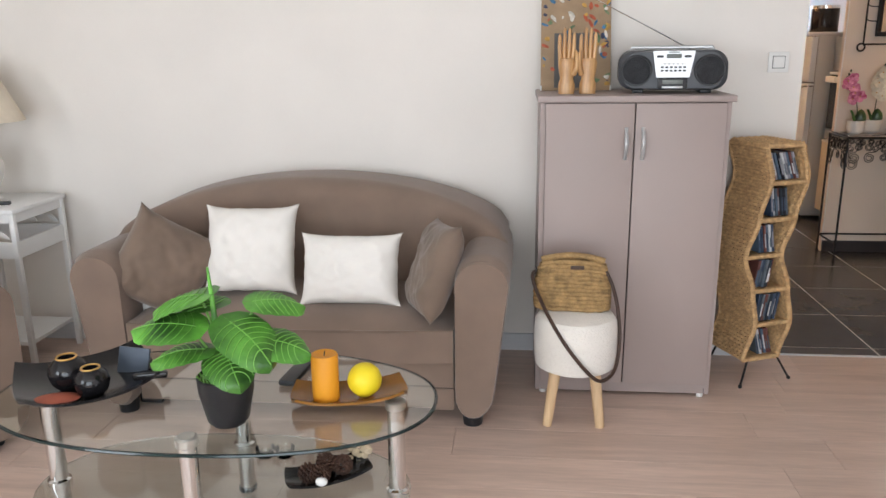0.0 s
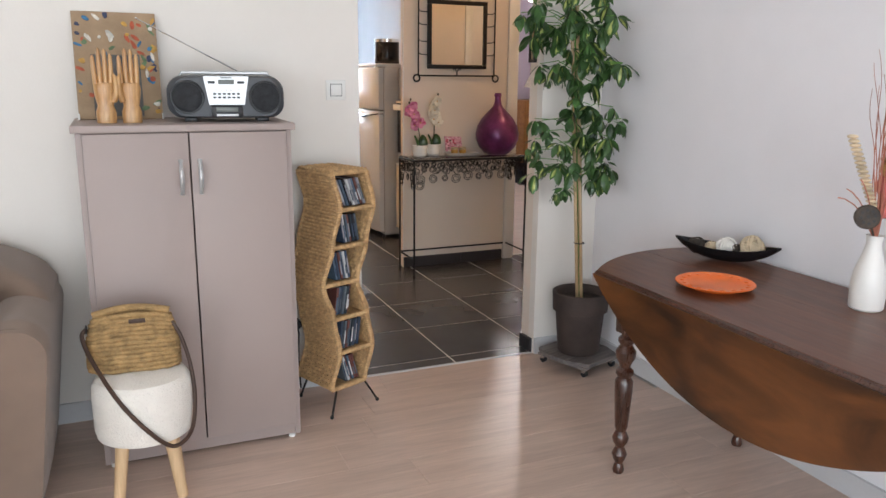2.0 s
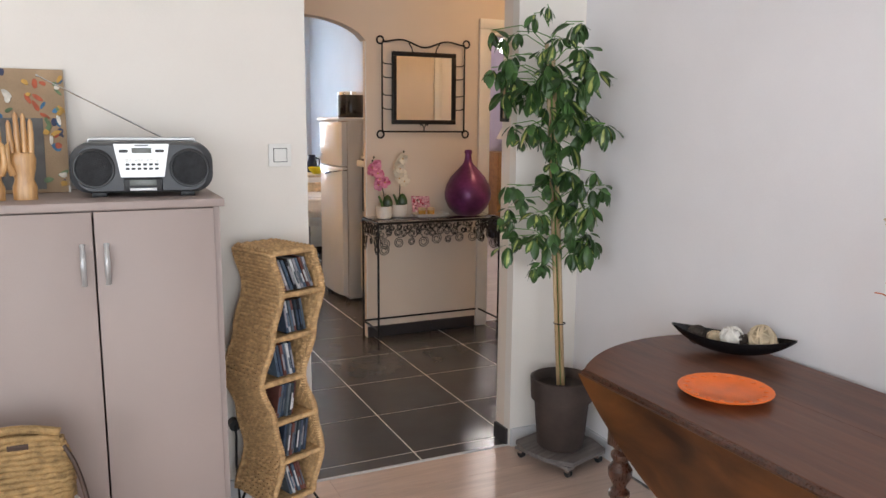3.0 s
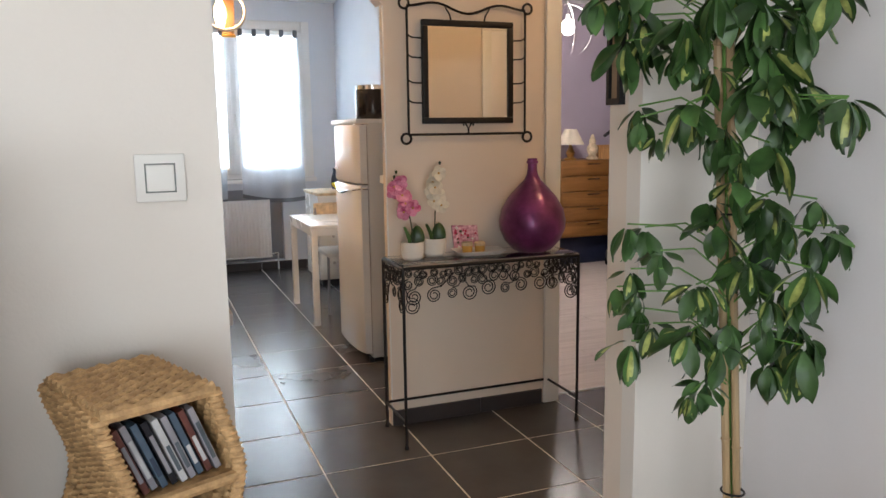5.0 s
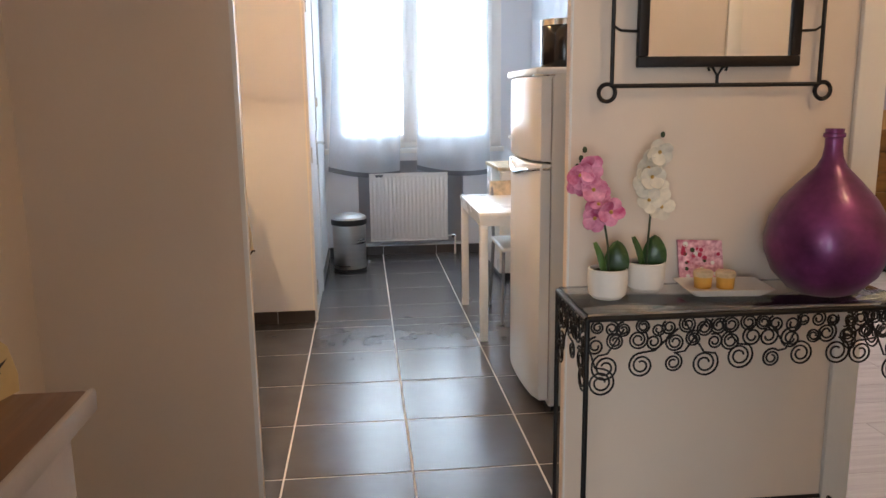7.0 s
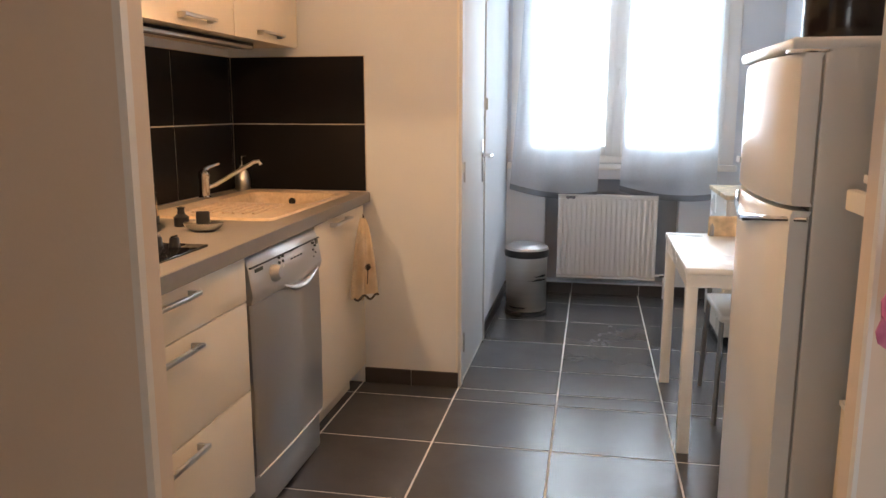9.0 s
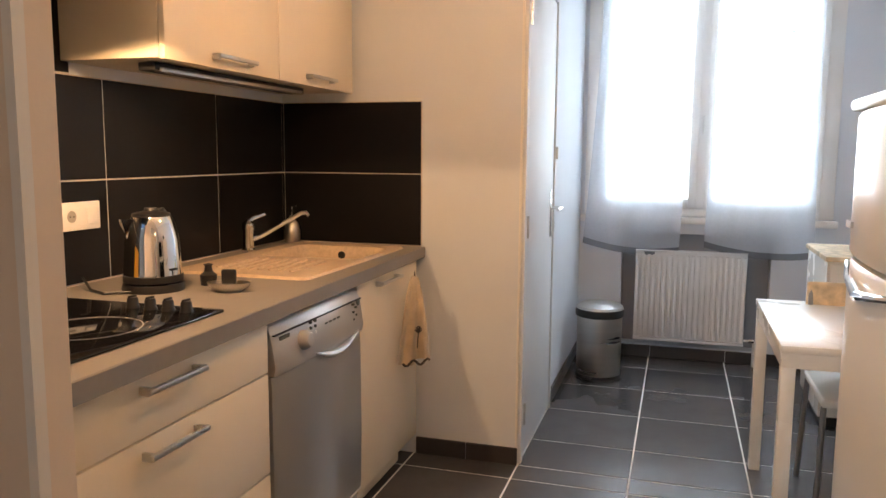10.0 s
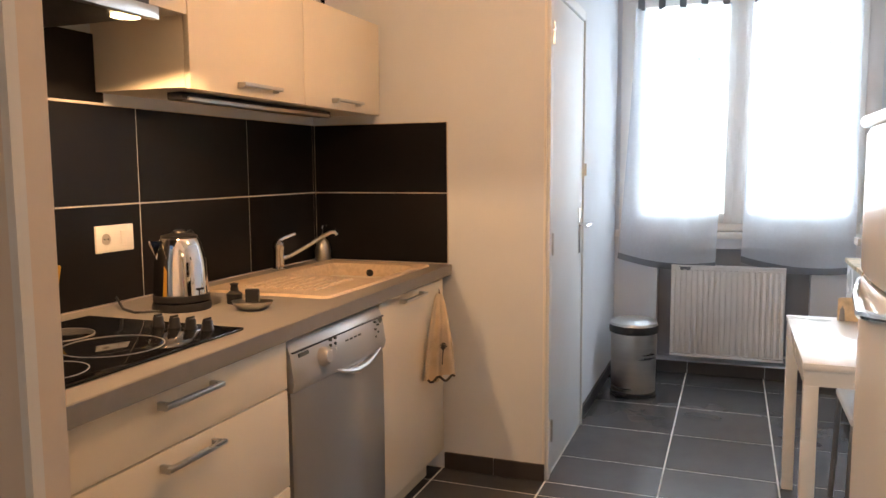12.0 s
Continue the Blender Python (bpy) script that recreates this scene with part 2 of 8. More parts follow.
M_DOLLY = wood("weathered grey wood", (0.11, 0.095, 0.09), (0.20, 0.175, 0.165), 0, 3, 0.7)
M_ORANGE = mat("orange glazed earthenware", (0.85, 0.17, 0.025), 0.35, var=0.06, vscale=14, bump=0.08)
M_ORANGEWAX = mat("orange wax", (0.80, 0.33, 0.02), 0.55, var=0.05, bump=0.05)
M_YELLOW = mat("yellow wax", (0.85, 0.66, 0.02), 0.5, var=0.04, bump=0.05)
M_AMBER = mat("amber glass", (0.36, 0.16, 0.03), 0.12, var=0.15, bump=0.04, trans=0.35)
M_VASEW = mat("white ceramic", (0.80, 0.77, 0.73), 0.30, var=0.02, bump=0.03)
M_PURPLEGLASS = mat("purple pearl glass", (0.185, 0.040, 0.160), 0.38, 0.45, var=0.25, vscale=9, bump=0.05, bscale=50, coat=0.35)
M_TABLEGLASS = glass("clear table glass", (0.93, 0.97, 0.95), 0.0, 1.5)
M_SHELFGLASS = glass("smoked shelf glass", (0.72, 0.78, 0.76), 0.05, 1.5)
M_TOPGLASS = glass("clear console glass", (0.96, 0.98, 0.97), 0.0, 1.5)
M_GLASSEDGE = mat("green glass edge", (0.006, 0.018, 0.017), 0.15, var=0.05, bump=0)
M_PANE = thin_glass("window glass")
M_CLEAR = thin_glass("clear bulb glass", (0.97, 0.96, 0.94))
M_MIRROR = mat("mirror silver", (0.86, 0.87, 0.86), 0.015, 1.0, var=0.0, bump=0.0, rvar=0.0)
M_PINK = mat("pink petal", (0.82, 0.085, 0.26), 0.6, var=0.2, vscale=30, each=0.1, tint=(0.86, 0.34, 0.48))
M_REDPETAL = mat("crimson print", (0.55, 0.03, 0.10), 0.6, var=0.1)
M_PETAL = mat("cream petal", (0.80, 0.74, 0.62), 0.6, var=0.08, vscale=30, each=0.05)
M_STALK = mat("dark green stalk", (0.05, 0.07, 0.03), 0.6, var=0.2)
M_DRIED = mat("dried red twig", (0.46, 0.17, 0.11), 0.8, var=0.2)
M_NATURAL = mat("natural cane", (0.66, 0.53, 0.36), 0.7, var=0.15, vscale=20)
M_POD = mat("dark seed pod", (0.06, 0.045, 0.035), 0.85, var=0.25, vscale=20, bump=0.5)
M_CONE = mat("brown pine cone", (0.075, 0.035, 0.022), 0.85, var=0.3, vscale=25, bump=0.8)
M_RADIO = mat("charcoal plastic", (0.060, 0.063, 0.070), 0.45, var=0.06)
M_SILVER = mat("silver plastic", (0.50, 0.50, 0.50), 0.35, 0.5, var=0.03, bump=0.02)
M_GRILLE = mat("speaker mesh", (0.028, 0.029, 0.032), 0.7, var=0.2, vscale=60, bump=1, bscale=350)
M_LCD = mat("grey display", (0.12, 0.13, 0.12), 0.2, var=0.05)
M_CANVAS = mat("brown kraft canvas", (0.36, 0.25, 0.155), 0.85, var=0.1, vscale=9, bump=0.4, bscale=200)
M_PAINTS = [mat("paint daub " + k, c, 0.5, var=0.15, vscale=40, bump=0.4) for k, c in
            (("blue", (0.05, 0.16, 0.30)), ("red", (0.42, 0.09, 0.04)), ("white", (0.66, 0.62, 0.55)), ("navy", (0.04, 0.05, 0.10)), ("green", (0.13, 0.20, 0.10)), ("ochre", (0.50, 0.28, 0.06)))]
M_GREYSMOKE = mat("grey print", (0.12, 0.115, 0.11), 0.7, var=0.15, vscale=14)
M_FRONT = mat("ivory laminate front", (0.76, 0.675, 0.54), 0.42, var=0.02, bump=0.04, bscale=220)
M_WORKTOP = mat("grey laminate worktop", (0.225, 0.21, 0.20), 0.42, var=0.025, vscale=30, bump=0.05)
M_SINK = mat("beige resin sink", (0.60, 0.47, 0.34), 0.42, var=0.06, vscale=60, bump=0.06)
M_DW = mat("silver grey enamel", (0.40, 0.41, 0.42), 0.32, 0.55, var=0.03, bump=0.02)
M_HOB = mat("black hob glass", (0.006, 0.006, 0.007), 0.05, var=0.0, bump=0.0, rvar=0.02)
M_RING = mat("white printed ring", (0.45, 0.43, 0.41), 0.4, var=0.05)
# fridge whites are cooled in colour to offset the warm kitchen lamp's tint
M_FRIDGE = mat("cooled white enamel", (0.64, 0.66, 0.675), 0.34, var=0.02, bump=0.05, bscale=130, coat=0.3)
M_FRIDGESIDE = mat("cooled white painted steel", (0.56, 0.57, 0.57), 0.45, var=0.03, bump=0.08, bscale=260)
M_RAD = mat("white radiator enamel", (0.76, 0.77, 0.78), 0.38, var=0.02)
M_NICHESHADE = mat("niche grey with shade in its colour", (0.30, 0.32, 0.36), 0.7, var=0.05)
M_VOILE = sheer("white voile", (0.84, 0.91, 1.0), 0.42)
M_HEM = sheer("grey voile hem", (0.25, 0.27, 0.31), 0.25)
M_GREYCLOTH = mat("grey cotton tab", (0.16, 0.17, 0.19), 0.9, var=0.1)
M_TOWEL = mat("ecru linen towel", (0.62, 0.50, 0.36), 0.95, var=0.08, vscale=12, bump=0.6, bscale=300)
M_PRINT = mat("dark print", (0.06, 0.05, 0.045), 0.8, var=0.1)
M_TABLEW = mat("white lacquer", (0.80, 0.79, 0.75), 0.28, var=0.02, bump=0.02)
M_CHAIRLEG = mat("grey metal tube", (0.30, 0.30, 0.31), 0.35, 0.8, var=0.05)
M_DRESSER = wood("golden teak veneer", (0.20, 0.080, 0.018), (0.29, 0.13, 0.034), 0, 2, 0.4)
M_WARDROBE = wood("pale maple laminate", (0.66, 0.54, 0.33), (0.74, 0.63, 0.41), 2, 2, 0.42)
M_SHADE = mat("cream lamp shade", (0.78, 0.68, 0.54), 0.85, var=0.04, vscale=10, bump=0.3)
M_BULB = mat("lit bulb", (1.0, 0.93, 0.85), 0.5, var=0, bump=0, glow=25.0)
M_WARMBULB = mat("lit warm bulb", (1.0, 0.70, 0.36), 0.5, var=0, bump=0, glow=12.0)
M_BRASS = mat("brass", (0.66, 0.42, 0.14), 0.3, 1.0, var=0.06)
M_NAVY = mat("navy plastic", (0.02, 0.025, 0.06), 0.5, var=0.1)
M_MITTEN = mat("cream painted wood", (0.66, 0.48, 0.22), 0.5, var=0.08)
M_REDWOOD = mat("red painted wood", (0.36, 0.09, 0.05), 0.5, var=0.1)
M_PAPERPINK = mat("pink patterned paper", (0.78, 0.20, 0.34), 0.7, var=0.2, vscale=70, tint=(0.86, 0.48, 0.55))
M_HONEY = mat("honey candle wax", (0.62, 0.36, 0.08), 0.4, var=0.08)
M_CHEST = mat("white painted chest", (0.40, 0.34, 0.30), 0.42, var=0.03)
M_CHESTTOP = wood("brown varnished top", (0.13, 0.058, 0.028), (0.20, 0.10, 0.05), 1, 2, 0.35)
CDS = [mat("disc case " + str(i), c, 0.25, var=0.1, vscale=20) for i, c in enumerate(
    ((0.02, 0.02, 0.025), (0.05, 0.07, 0.11), (0.55, 0.55, 0.56), (0.10, 0.12, 0.14), (0.15, 0.06, 0.05), (0.09, 0.13, 0.18), (0.30, 0.29, 0.32), (0.03, 0.04, 0.05)))]


# ---------------- mesh helpers ----------------
def V(*a):
    return Vector(a)


def box(bm, x0, x1, y0, y1, z0, z1, bev=0.0, seg=2):
    r = bmesh.ops.create_cube(bm, size=1.0, matrix=Matrix.LocRotScale(((x0 + x1) / 2, (y0 + y1) / 2, (z0 + z1) / 2), None, (x1 - x0, y1 - y0, z1 - z0)))
    if bev:
        es = list({e for v in r["verts"] for e in v.link_edges})
        bmesh.ops.bevel(bm, geom=es, offset=bev, segments=seg, affect="EDGES", profile=0.5)
    return bm


def B(*a, **k):
    return box(bmesh.new(), *a, **k)


def cyl(bm, p0, p1, r0, r1=None, seg=16, caps=True):
    p0, p1 = Vector(p0), Vector(p1)
    d = p1 - p0
    m = Matrix.Translation((p0 + p1) / 2) @ d.to_track_quat("Z", "Y").to_matrix().to_4x4()
    bmesh.ops.create_cone(bm, cap_ends=caps, segments=seg, radius1=r0, radius2=r0 if r1 is None else r1, depth=d.length, matrix=m)
    return bm


def C(*a, **k):
    return cyl(bmesh.new(), *a, **k)


def lathe(bm, prof, at=(0, 0, 0), seg=32, sx=1.0, sy=1.0):
    """A profile of (radius, height) turned round the z axis."""
    rings = []
    for r, z in prof:
        if r < 1e-5:
            rings.append([bm.verts.new((at[0], at[1], at[2] + z))])
        else:
            rings.append([bm.verts.new((at[0] + sx * r * math.cos(2 * math.pi * i / seg), at[1] + sy * r * math.sin(2 * math.pi * i / seg), at[2] + z)) for i in range(seg)])
    for a, b in zip(rings, rings[1:]):
        for i in range(seg):
            j = (i + 1) % seg
            if len(a) == 1 and len(b) > 1:
                bm.faces.new((a[0], b[j], b[i]))
            elif len(b) == 1 and len(a) > 1:
                bm.faces.new((a[i], a[j], b[0]))
            elif len(a) > 1:
                bm.faces.new((a[i], a[j], b[j], b[i]))
    return bm


def T(*a, **k):
    return lathe(bmesh.new(), *a, **k)


def tube(bm, pts, r, seg=8, closed=False, radii=None):
    """A round bar along a line of points."""
    pts = [Vector(p) for p in pts]
    n = len(pts)
    rings, up = [], None
    for i, p in enumerate(pts):
        a, b = pts[i - 1] if (i or closed) else p, pts[(i + 1) % n] if (i < n - 1 or closed) else p
        d = (b - a).normalized()
        if up is None:
            up = d.orthogonal().normalized()
        up = (up - d * up.dot(d))
        up = up.normalized() if up.length > 1e-6 else d.orthogonal().normalized()
        s = d.cross(up)
        rr = radii[i] if radii else r
        rings.append([bm.verts.new(p + (up * math.cos(2 * math.pi * k / seg) + s * math.sin(2 * math.pi * k / seg)) * rr) for k in range(seg)])
    pairs = list(zip(rings, rings[1:])) + ([(rings[-1], rings[0])] if closed else [])
    for a, b in pairs:
        for k in range(seg):
            j = (k + 1) % seg
            bm.faces.new((a[k], a[j], b[j], b[k]))
    if not closed:
        bm.faces.new(rings[0][::-1])
        bm.faces.new(rings[-1])
    return bm


def U(*a, **k):
    return tube(bmesh.new(), *a, **k)


def loft(bm, sections):
    """Closed sections with equally many points, skinned in turn and capped."""
    rings = [[bm.verts.new(p) for p in s] for s in sections]
    n = len(rings[0])
    for a, b in zip(rings, rings[1:]):
        for k in range(n):
            j = (k + 1) % n
            bm.faces.new((a[k], a[j], b[j], b[k]))
    bm.faces.new(rings[0][::-1])
    bm.faces.new(rings[-1])
    return bm


def slab(bm, outline, z0, z1, m=None):
    """A flat plate with an outline of (x, y), from z0 to z1, placed by m."""
    m = m or Matrix()
    lo = [bm.verts.new(m @ Vector((x, y, z0))) for x, y in outline]
    hi = [bm.verts.new(m @ Vector((x, y, z1))) for x, y in outline]
    n = len(lo)
    bm.faces.new(lo[::-1])
    bm.faces.new(hi)
    for i in range(n):
        j = (i + 1) % n
        bm.faces.new((lo[i], lo[j], hi[j], hi[i]))
    return bm


def ball(bm, at, rx, ry=None, rz=None, seg=16, rings=10):
    bmesh.ops.create_uvsphere(bm, u_segments=seg, v_segments=rings, radius=1.0, matrix=Matrix.LocRotScale(at, None, (rx, ry or rx, rz or rx)))
    return bm


def ellipse(cx, cy, a, b, n=48, power=2.0):
    out = []
    for i in range(n):
        c, s = math.cos(2 * math.pi * i / n), math.sin(2 * math.pi * i / n)
        out.append((cx + a * math.copysign(abs(c) ** (2 / power), c), cy + b * math.copysign(abs(s) ** (2 / power), s)))
    return out


def mesh(name, bm, material, smooth=35.0):
    bmesh.ops.recalc_face_normals(bm, faces=bm.faces)
    me = bpy.data.meshes.new(name)
    if smooth:
        for f in bm.faces:
            f.smooth = True
        lim = radians(smooth)
        for e in bm.edges:
            if len(e.link_faces) == 2 and e.calc_face_angle(0.0) > lim:
                e.smooth = False
    bm.to_mesh(me)
    bm.free()
    me.materials.append(material)
    return me


def thing(name, at=(0, 0, 0), label="", category="", group="", turn=0.0):
    ob = new(name)
    ob.empty_display_size = 0.05
    ob.matrix_basis = pose(*at, 0, 0, turn)
    return tagged(ob, label, category, group)


def part(name, bm, material, parent, label="", smooth=35.0):
    ob = new(name, mesh(name, bm, material, smooth))
    ob.parent = parent
    return tagged(ob, label)


def solo(name, bm, material, label, category, at=(0, 0, 0), turn=0.0, smooth=35.0, tilt=(0, 0)):
    ob = new(name, mesh(name, bm, material, smooth))
    ob.matrix_basis = pose(*at, tilt[0], tilt[1], turn)
    return tagged(ob, label, category)


def structure(name, bm, material, label, category, smooth=0.0):
    ob = new(name, mesh(name, bm, material, smooth))
    return tagged(ob, label, category, "", "structure")


# ---------------- the large structure ----------------
def boxes(*rows):
    bm = bmesh.new()
    for r in rows:
        box(bm, *r)
    return bm


H = 2.58          # ceiling height
NORTH = 3.34      # living room side of the wall behind the cabinet
HALLN = 5.174     # hall side of the wall behind the console
HALLW = 5.222     # hall side of the thin partition beside the arch
WIN = 9.60        # kitchen wall with the window

living_north = structure("wall_living_north", boxes((-3.3, 0.985, NORTH, 3.46, 0, H), (1.852, 2.17, NORTH, 3.39, 0, H), (0.985, 1.852, NORTH, 3.46, 2.12, H)), M_CREAM,
          "cream painted living room wall with an open doorway", "wall")
living_north.data.materials.append(M_BEIGE)
for face in living_north.data.polygons:
    if face.normal.y > 0.9:
        face.material_index = 1
structure("wall_doorway_side", B(1.852, 2.17, 3.39, 3.46, 0, H), M_BEIGE, "beige painted inner half of the doorway", "wall")
structure("wall_living_east", B(2.17, 2.32, -2.6, 3.46, 0, H), M_COOL, "white painted wall beside the dining table", "wall")
structure("wall_living_west", boxes((-3.45, -3.3, -2.75, -1.85, 0, H), (-3.45, -3.3, -0.15, 3.46, 0, H), (-3.45, -3.3, -1.85, -0.15, 0, 0.8), (-3.45, -3.3, -1.85, -0.15, 2.1, H)), M_CREAM, "cream painted living room wall with a window", "wall")
structure("wall_living_south", boxes((-3.3, -1.85, -2.75, -2.6, 0, H), (1.25, 2.32, -2.75, -2.6, 0, H), (-1.85, 1.25, -2.75, -2.6, 2.2, H)), M_CREAM,
          "cream painted wall with a wide patio door", "wall")
structure("ceiling_living", B(-3.45, 2.32, -2.75, 3.46, H, H + 0.1), M_CEIL, "white painted living room ceiling", "ceiling")
structure("ceiling_hall", boxes((0.3, 3.92, 3.46, 5.27, H, H + 0.1), (-0.2, 5.9, 5.27, 9.75, H, H + 0.1)), M_CEIL, "white painted hall and kitchen ceiling", "ceiling")
structure("wall_hall_west", B(0.30, 0.45, 3.46, HALLW, 0, H), M_BEIGE, "beige painted hall wall", "wall")
structure("wall_hall_east", B(3.78, 3.92, 3.46, HALLN, 0, H), M_BEIGE, "beige painted hall wall", "wall")
structure("wall_hall_south", B(2.32, 3.92, 3.37, 3.46, 0, H), M_BEIGE, "beige painted hall wall", "wall")


def arch_wall():
    """The wall between hall and kitchen: a flat-arched opening, and the bedroom's door opening."""
    bm = bmesh.new()
    x0, x1, n = 0.998, 1.850, 20
    box(bm, 0.30, x0, HALLW, 5.27, 0, H)
    box(bm, x1, 2.62, HALLN, HALLW, 0, H)
    for a, b, lo in ((2.62, 2.70, 0), (3.52, 3.92, 0), (2.70, 3.52, 1.96)):
        box(bm, a, b, HALLN, 5.27, lo, H)
    xs = [x0 + (x1 - x0) * i / n for i in range(n + 1)]
    zs = [1.865 + 0.13 * (1 - abs(2 * i / n - 1) ** 2.4) ** 0.75 for i in range(n + 1)]
    for i in range(n):
        q = [bm.verts.new((x, y, z)) for y in (HALLN, 5.27) for x, z in ((xs[i], zs[i]), (xs[i + 1], zs[i + 1]), (xs[i + 1], H), (xs[i], H))]
        bm.faces.new((q[0], q[1], q[2], q[3]))
        bm.faces.new((q[7], q[6], q[5], q[4]))
        bm.faces.new((q[0], q[4], q[5], q[1]))
    bmesh.ops.remove_doubles(bm, verts=bm.verts, dist=0.0005)
    return bm


structure("wall_hall_north", arch_wall(), M_BEIGE, "beige painted wall with an arched kitchen opening", "wall")
structure("wall_kitchen_west", B(-0.20, -0.05, 5.27, 7.64, 0, H), M_KITCHEN, "pale painted wall behind the worktop", "wall")
structure("wall_closet", boxes((-0.20, 0.994, 7.64, 7.70, 0, H), (0.90, 0.994, 7.70, WIN, 0, H)), M_KITCHEN, "pale painted closet walls beside the kitchen window", "wall")
structure("wall_kitchen_east", B(2.715, 2.745, 5.222, WIN, 0, H), M_KITCHEN, "pale painted kitchen wall", "wall")
structure("wall_kitchen_north", boxes((0.80, 1.05, WIN, 9.80, 0, H), (2.43, 2.80, WIN, 9.80, 0, H), (1.05, 1.26, WIN, 9.80, 0, 0.90), (2.14, 2.43, WIN, 9.80, 0, 0.90), (1.26, 2.14, WIN, 9.80, 0.79, 0.90), (1.26, 2.14, WIN, 9.80, 0, 0.08), (1.05, 2.43, WIN, 9.80, 2.36, H)), M_KITCHEN,
          "pale painted wall with the kitchen window", "wall")
structure("wall_bedroom_north", B(2.745, 5.9, 8.95, 9.05, 0, H), M_PURPLE, "mauve painted bedroom wall", "wall")
structure("wall_bedroom_east", B(5.75, 5.9, 5.27, 8.95, 0, H), M_PURPLE, "mauve painted bedroom wall", "wall")
structure("wall_bedroom_return", B(3.62, 3.92, 5.27, 5.76, 0, H), M_PURPLE, "mauve painted wall return inside the bedroom door", "wall")
structure("wall_bedroom_south", B(3.92, 5.9, 5.20, 5.27, 0, H), M_PURPLE, "mauve painted bedroom wall", "wall")
structure("floor_base", boxes((-3.45, 2.32, -2.75, 3.354, -0.1, -0.012), (0.3, 3.92, 3.354, 5.245, -0.1, -0.0016), (-0.2, 2.745, 5.245, 9.8, -0.1, -0.0016), (2.745, 5.9, 5.245, 9.05, -0.1, -0.012)), M_GROUT,
          "light grey grout bed under tiles and planks", "floor")
structure("ground", B(-80, 80, -80, 80, -0.5, -0.4), mat("outdoor grass", (0.06, 0.09, 0.03), 0.9, var=0.3, vscale=4, bump=0.5), "green ground outside the house", "ground")

# back of the radiator recess; the shade inside it is put into the grey
structure("wall_niche", B(1.255, 2.145, 9.70, 9.79, 0.078, 0.792), M_NICHESHADE, "grey radiator niche with its shade in the colour", "wall")

# skirtings
structure("baseboard_living", boxes((-3.3, 0.985, NORTH - 0.014, NORTH, 0, 0.078), (1.855, 2.156, NORTH - 0.014, NORTH, 0, 0.078), (2.156, 2.17, -2.6, NORTH, 0, 0.078)), M_GREYTRIM, "grey painted skirting board", "baseboard")


def plinth(name, rows):
    root = tagged(new(name), "dark tiled skirting along the wall foot", "baseboard", "", "structure")
    for r in rows:
        part("skirting_tile", B(*r, bev=0.002, seg=1), M_PLINTH, root, smooth=0)
    return root


def run_x(x0, x1, y, step=0.45):
    rows, x = [], x0
    while x < x1 - 0.01:
        e = min(x + step, x1)
        rows.append((x + 0.0015, e - 0.0015, y - 0.012, y, 0.0, 0.072))
        x = e
    return rows


plinth("baseboard_hall", run_x(0.45, 0.998, HALLW) + run_x(1.85, 2.29, HALLN, 0.44) + run_x(2.29, 2.62, HALLN) + [(1.840, 1.852, 3.352, 3.46, 0, 0.072)])
plinth("baseboard_kitchen", run_x(0.56, 1.003, 7.64, 0.22) + run_x(1.006, 2.715, WIN) + [(0.994, 1.006, 8.42, 8.87, 0, 0.072), (0.994, 1.006, 8.873, 9.32, 0, 0.072), (0.994, 1.006, 9.323, 9.588, 0, 0.072)])
structure("baseboard_bedroom", boxes((3.606, 3.62, 5.27, 5.774, 0, 0.07), (3.606, 3.92, 5.76, 5.774, 0, 0.07), (2.745, 5.75, 8.936, 8.95, 0, 0.07)), M_PLANK2, "pale wooden bedroom skirting board", "baseboard")

# thin white edging on the arch's wall ends, the left one painting its lit reveal, and a metal strip between wood and
# tile
structure("trim_corner", boxes((0.989, 1.0005, HALLW - 0.003, HALLW + 0.012, 0.073, 1.86), (1.848, 1.853, HALLN - 0.003, HALLN + 0.010, 0.073, 1.86), (0.988, 0.997, 7.637, 7.645, 0.073, H)), M_TRIM, "white corner edging, the left arch strip painting a lit reveal", "trim")
structure("trim_threshold", B(0.985, 1.852, 3.346, 3.360, -0.011, 0.003), M_GREYTRIM, "slim strip between wooden floor and tiles", "trim")
structure("trim_threshold_bedroom", B(2.70, 3.52, 5.238, 5.252, -0.011, 0.004), M_GREYTRIM, "slim strip at the bedroom threshold", "trim")


def door_trim():
    root = tagged(new("door_2"), "white painted frame of the open bedroom doorway", "door", "", "structure")
    part("jamb", B(2.628, 2.708, HALLN - 0.018, HALLN, 0, 1.975, bev=0.004), M_TRIM, root)
    part("jamb", B(3.512, 3.592, HALLN - 0.018, HALLN, 0, 1.975, bev=0.004), M_TRIM, root)
    part("head", B(2.628, 3.592, HALLN - 0.018, HALLN, 1.975, 2.04, bev=0.004), M_TRIM, root)
    part("lining", boxes((2.7, 2.716, HALLN + 0.001, 5.28, 0, 1.958), (3.504, 3.52, HALLN + 0.001, 5.28, 0, 1.958), (2.716, 3.504, HALLN + 0.001, 5.28, 1.942, 1.958)), M_TRIM, root)


door_trim()


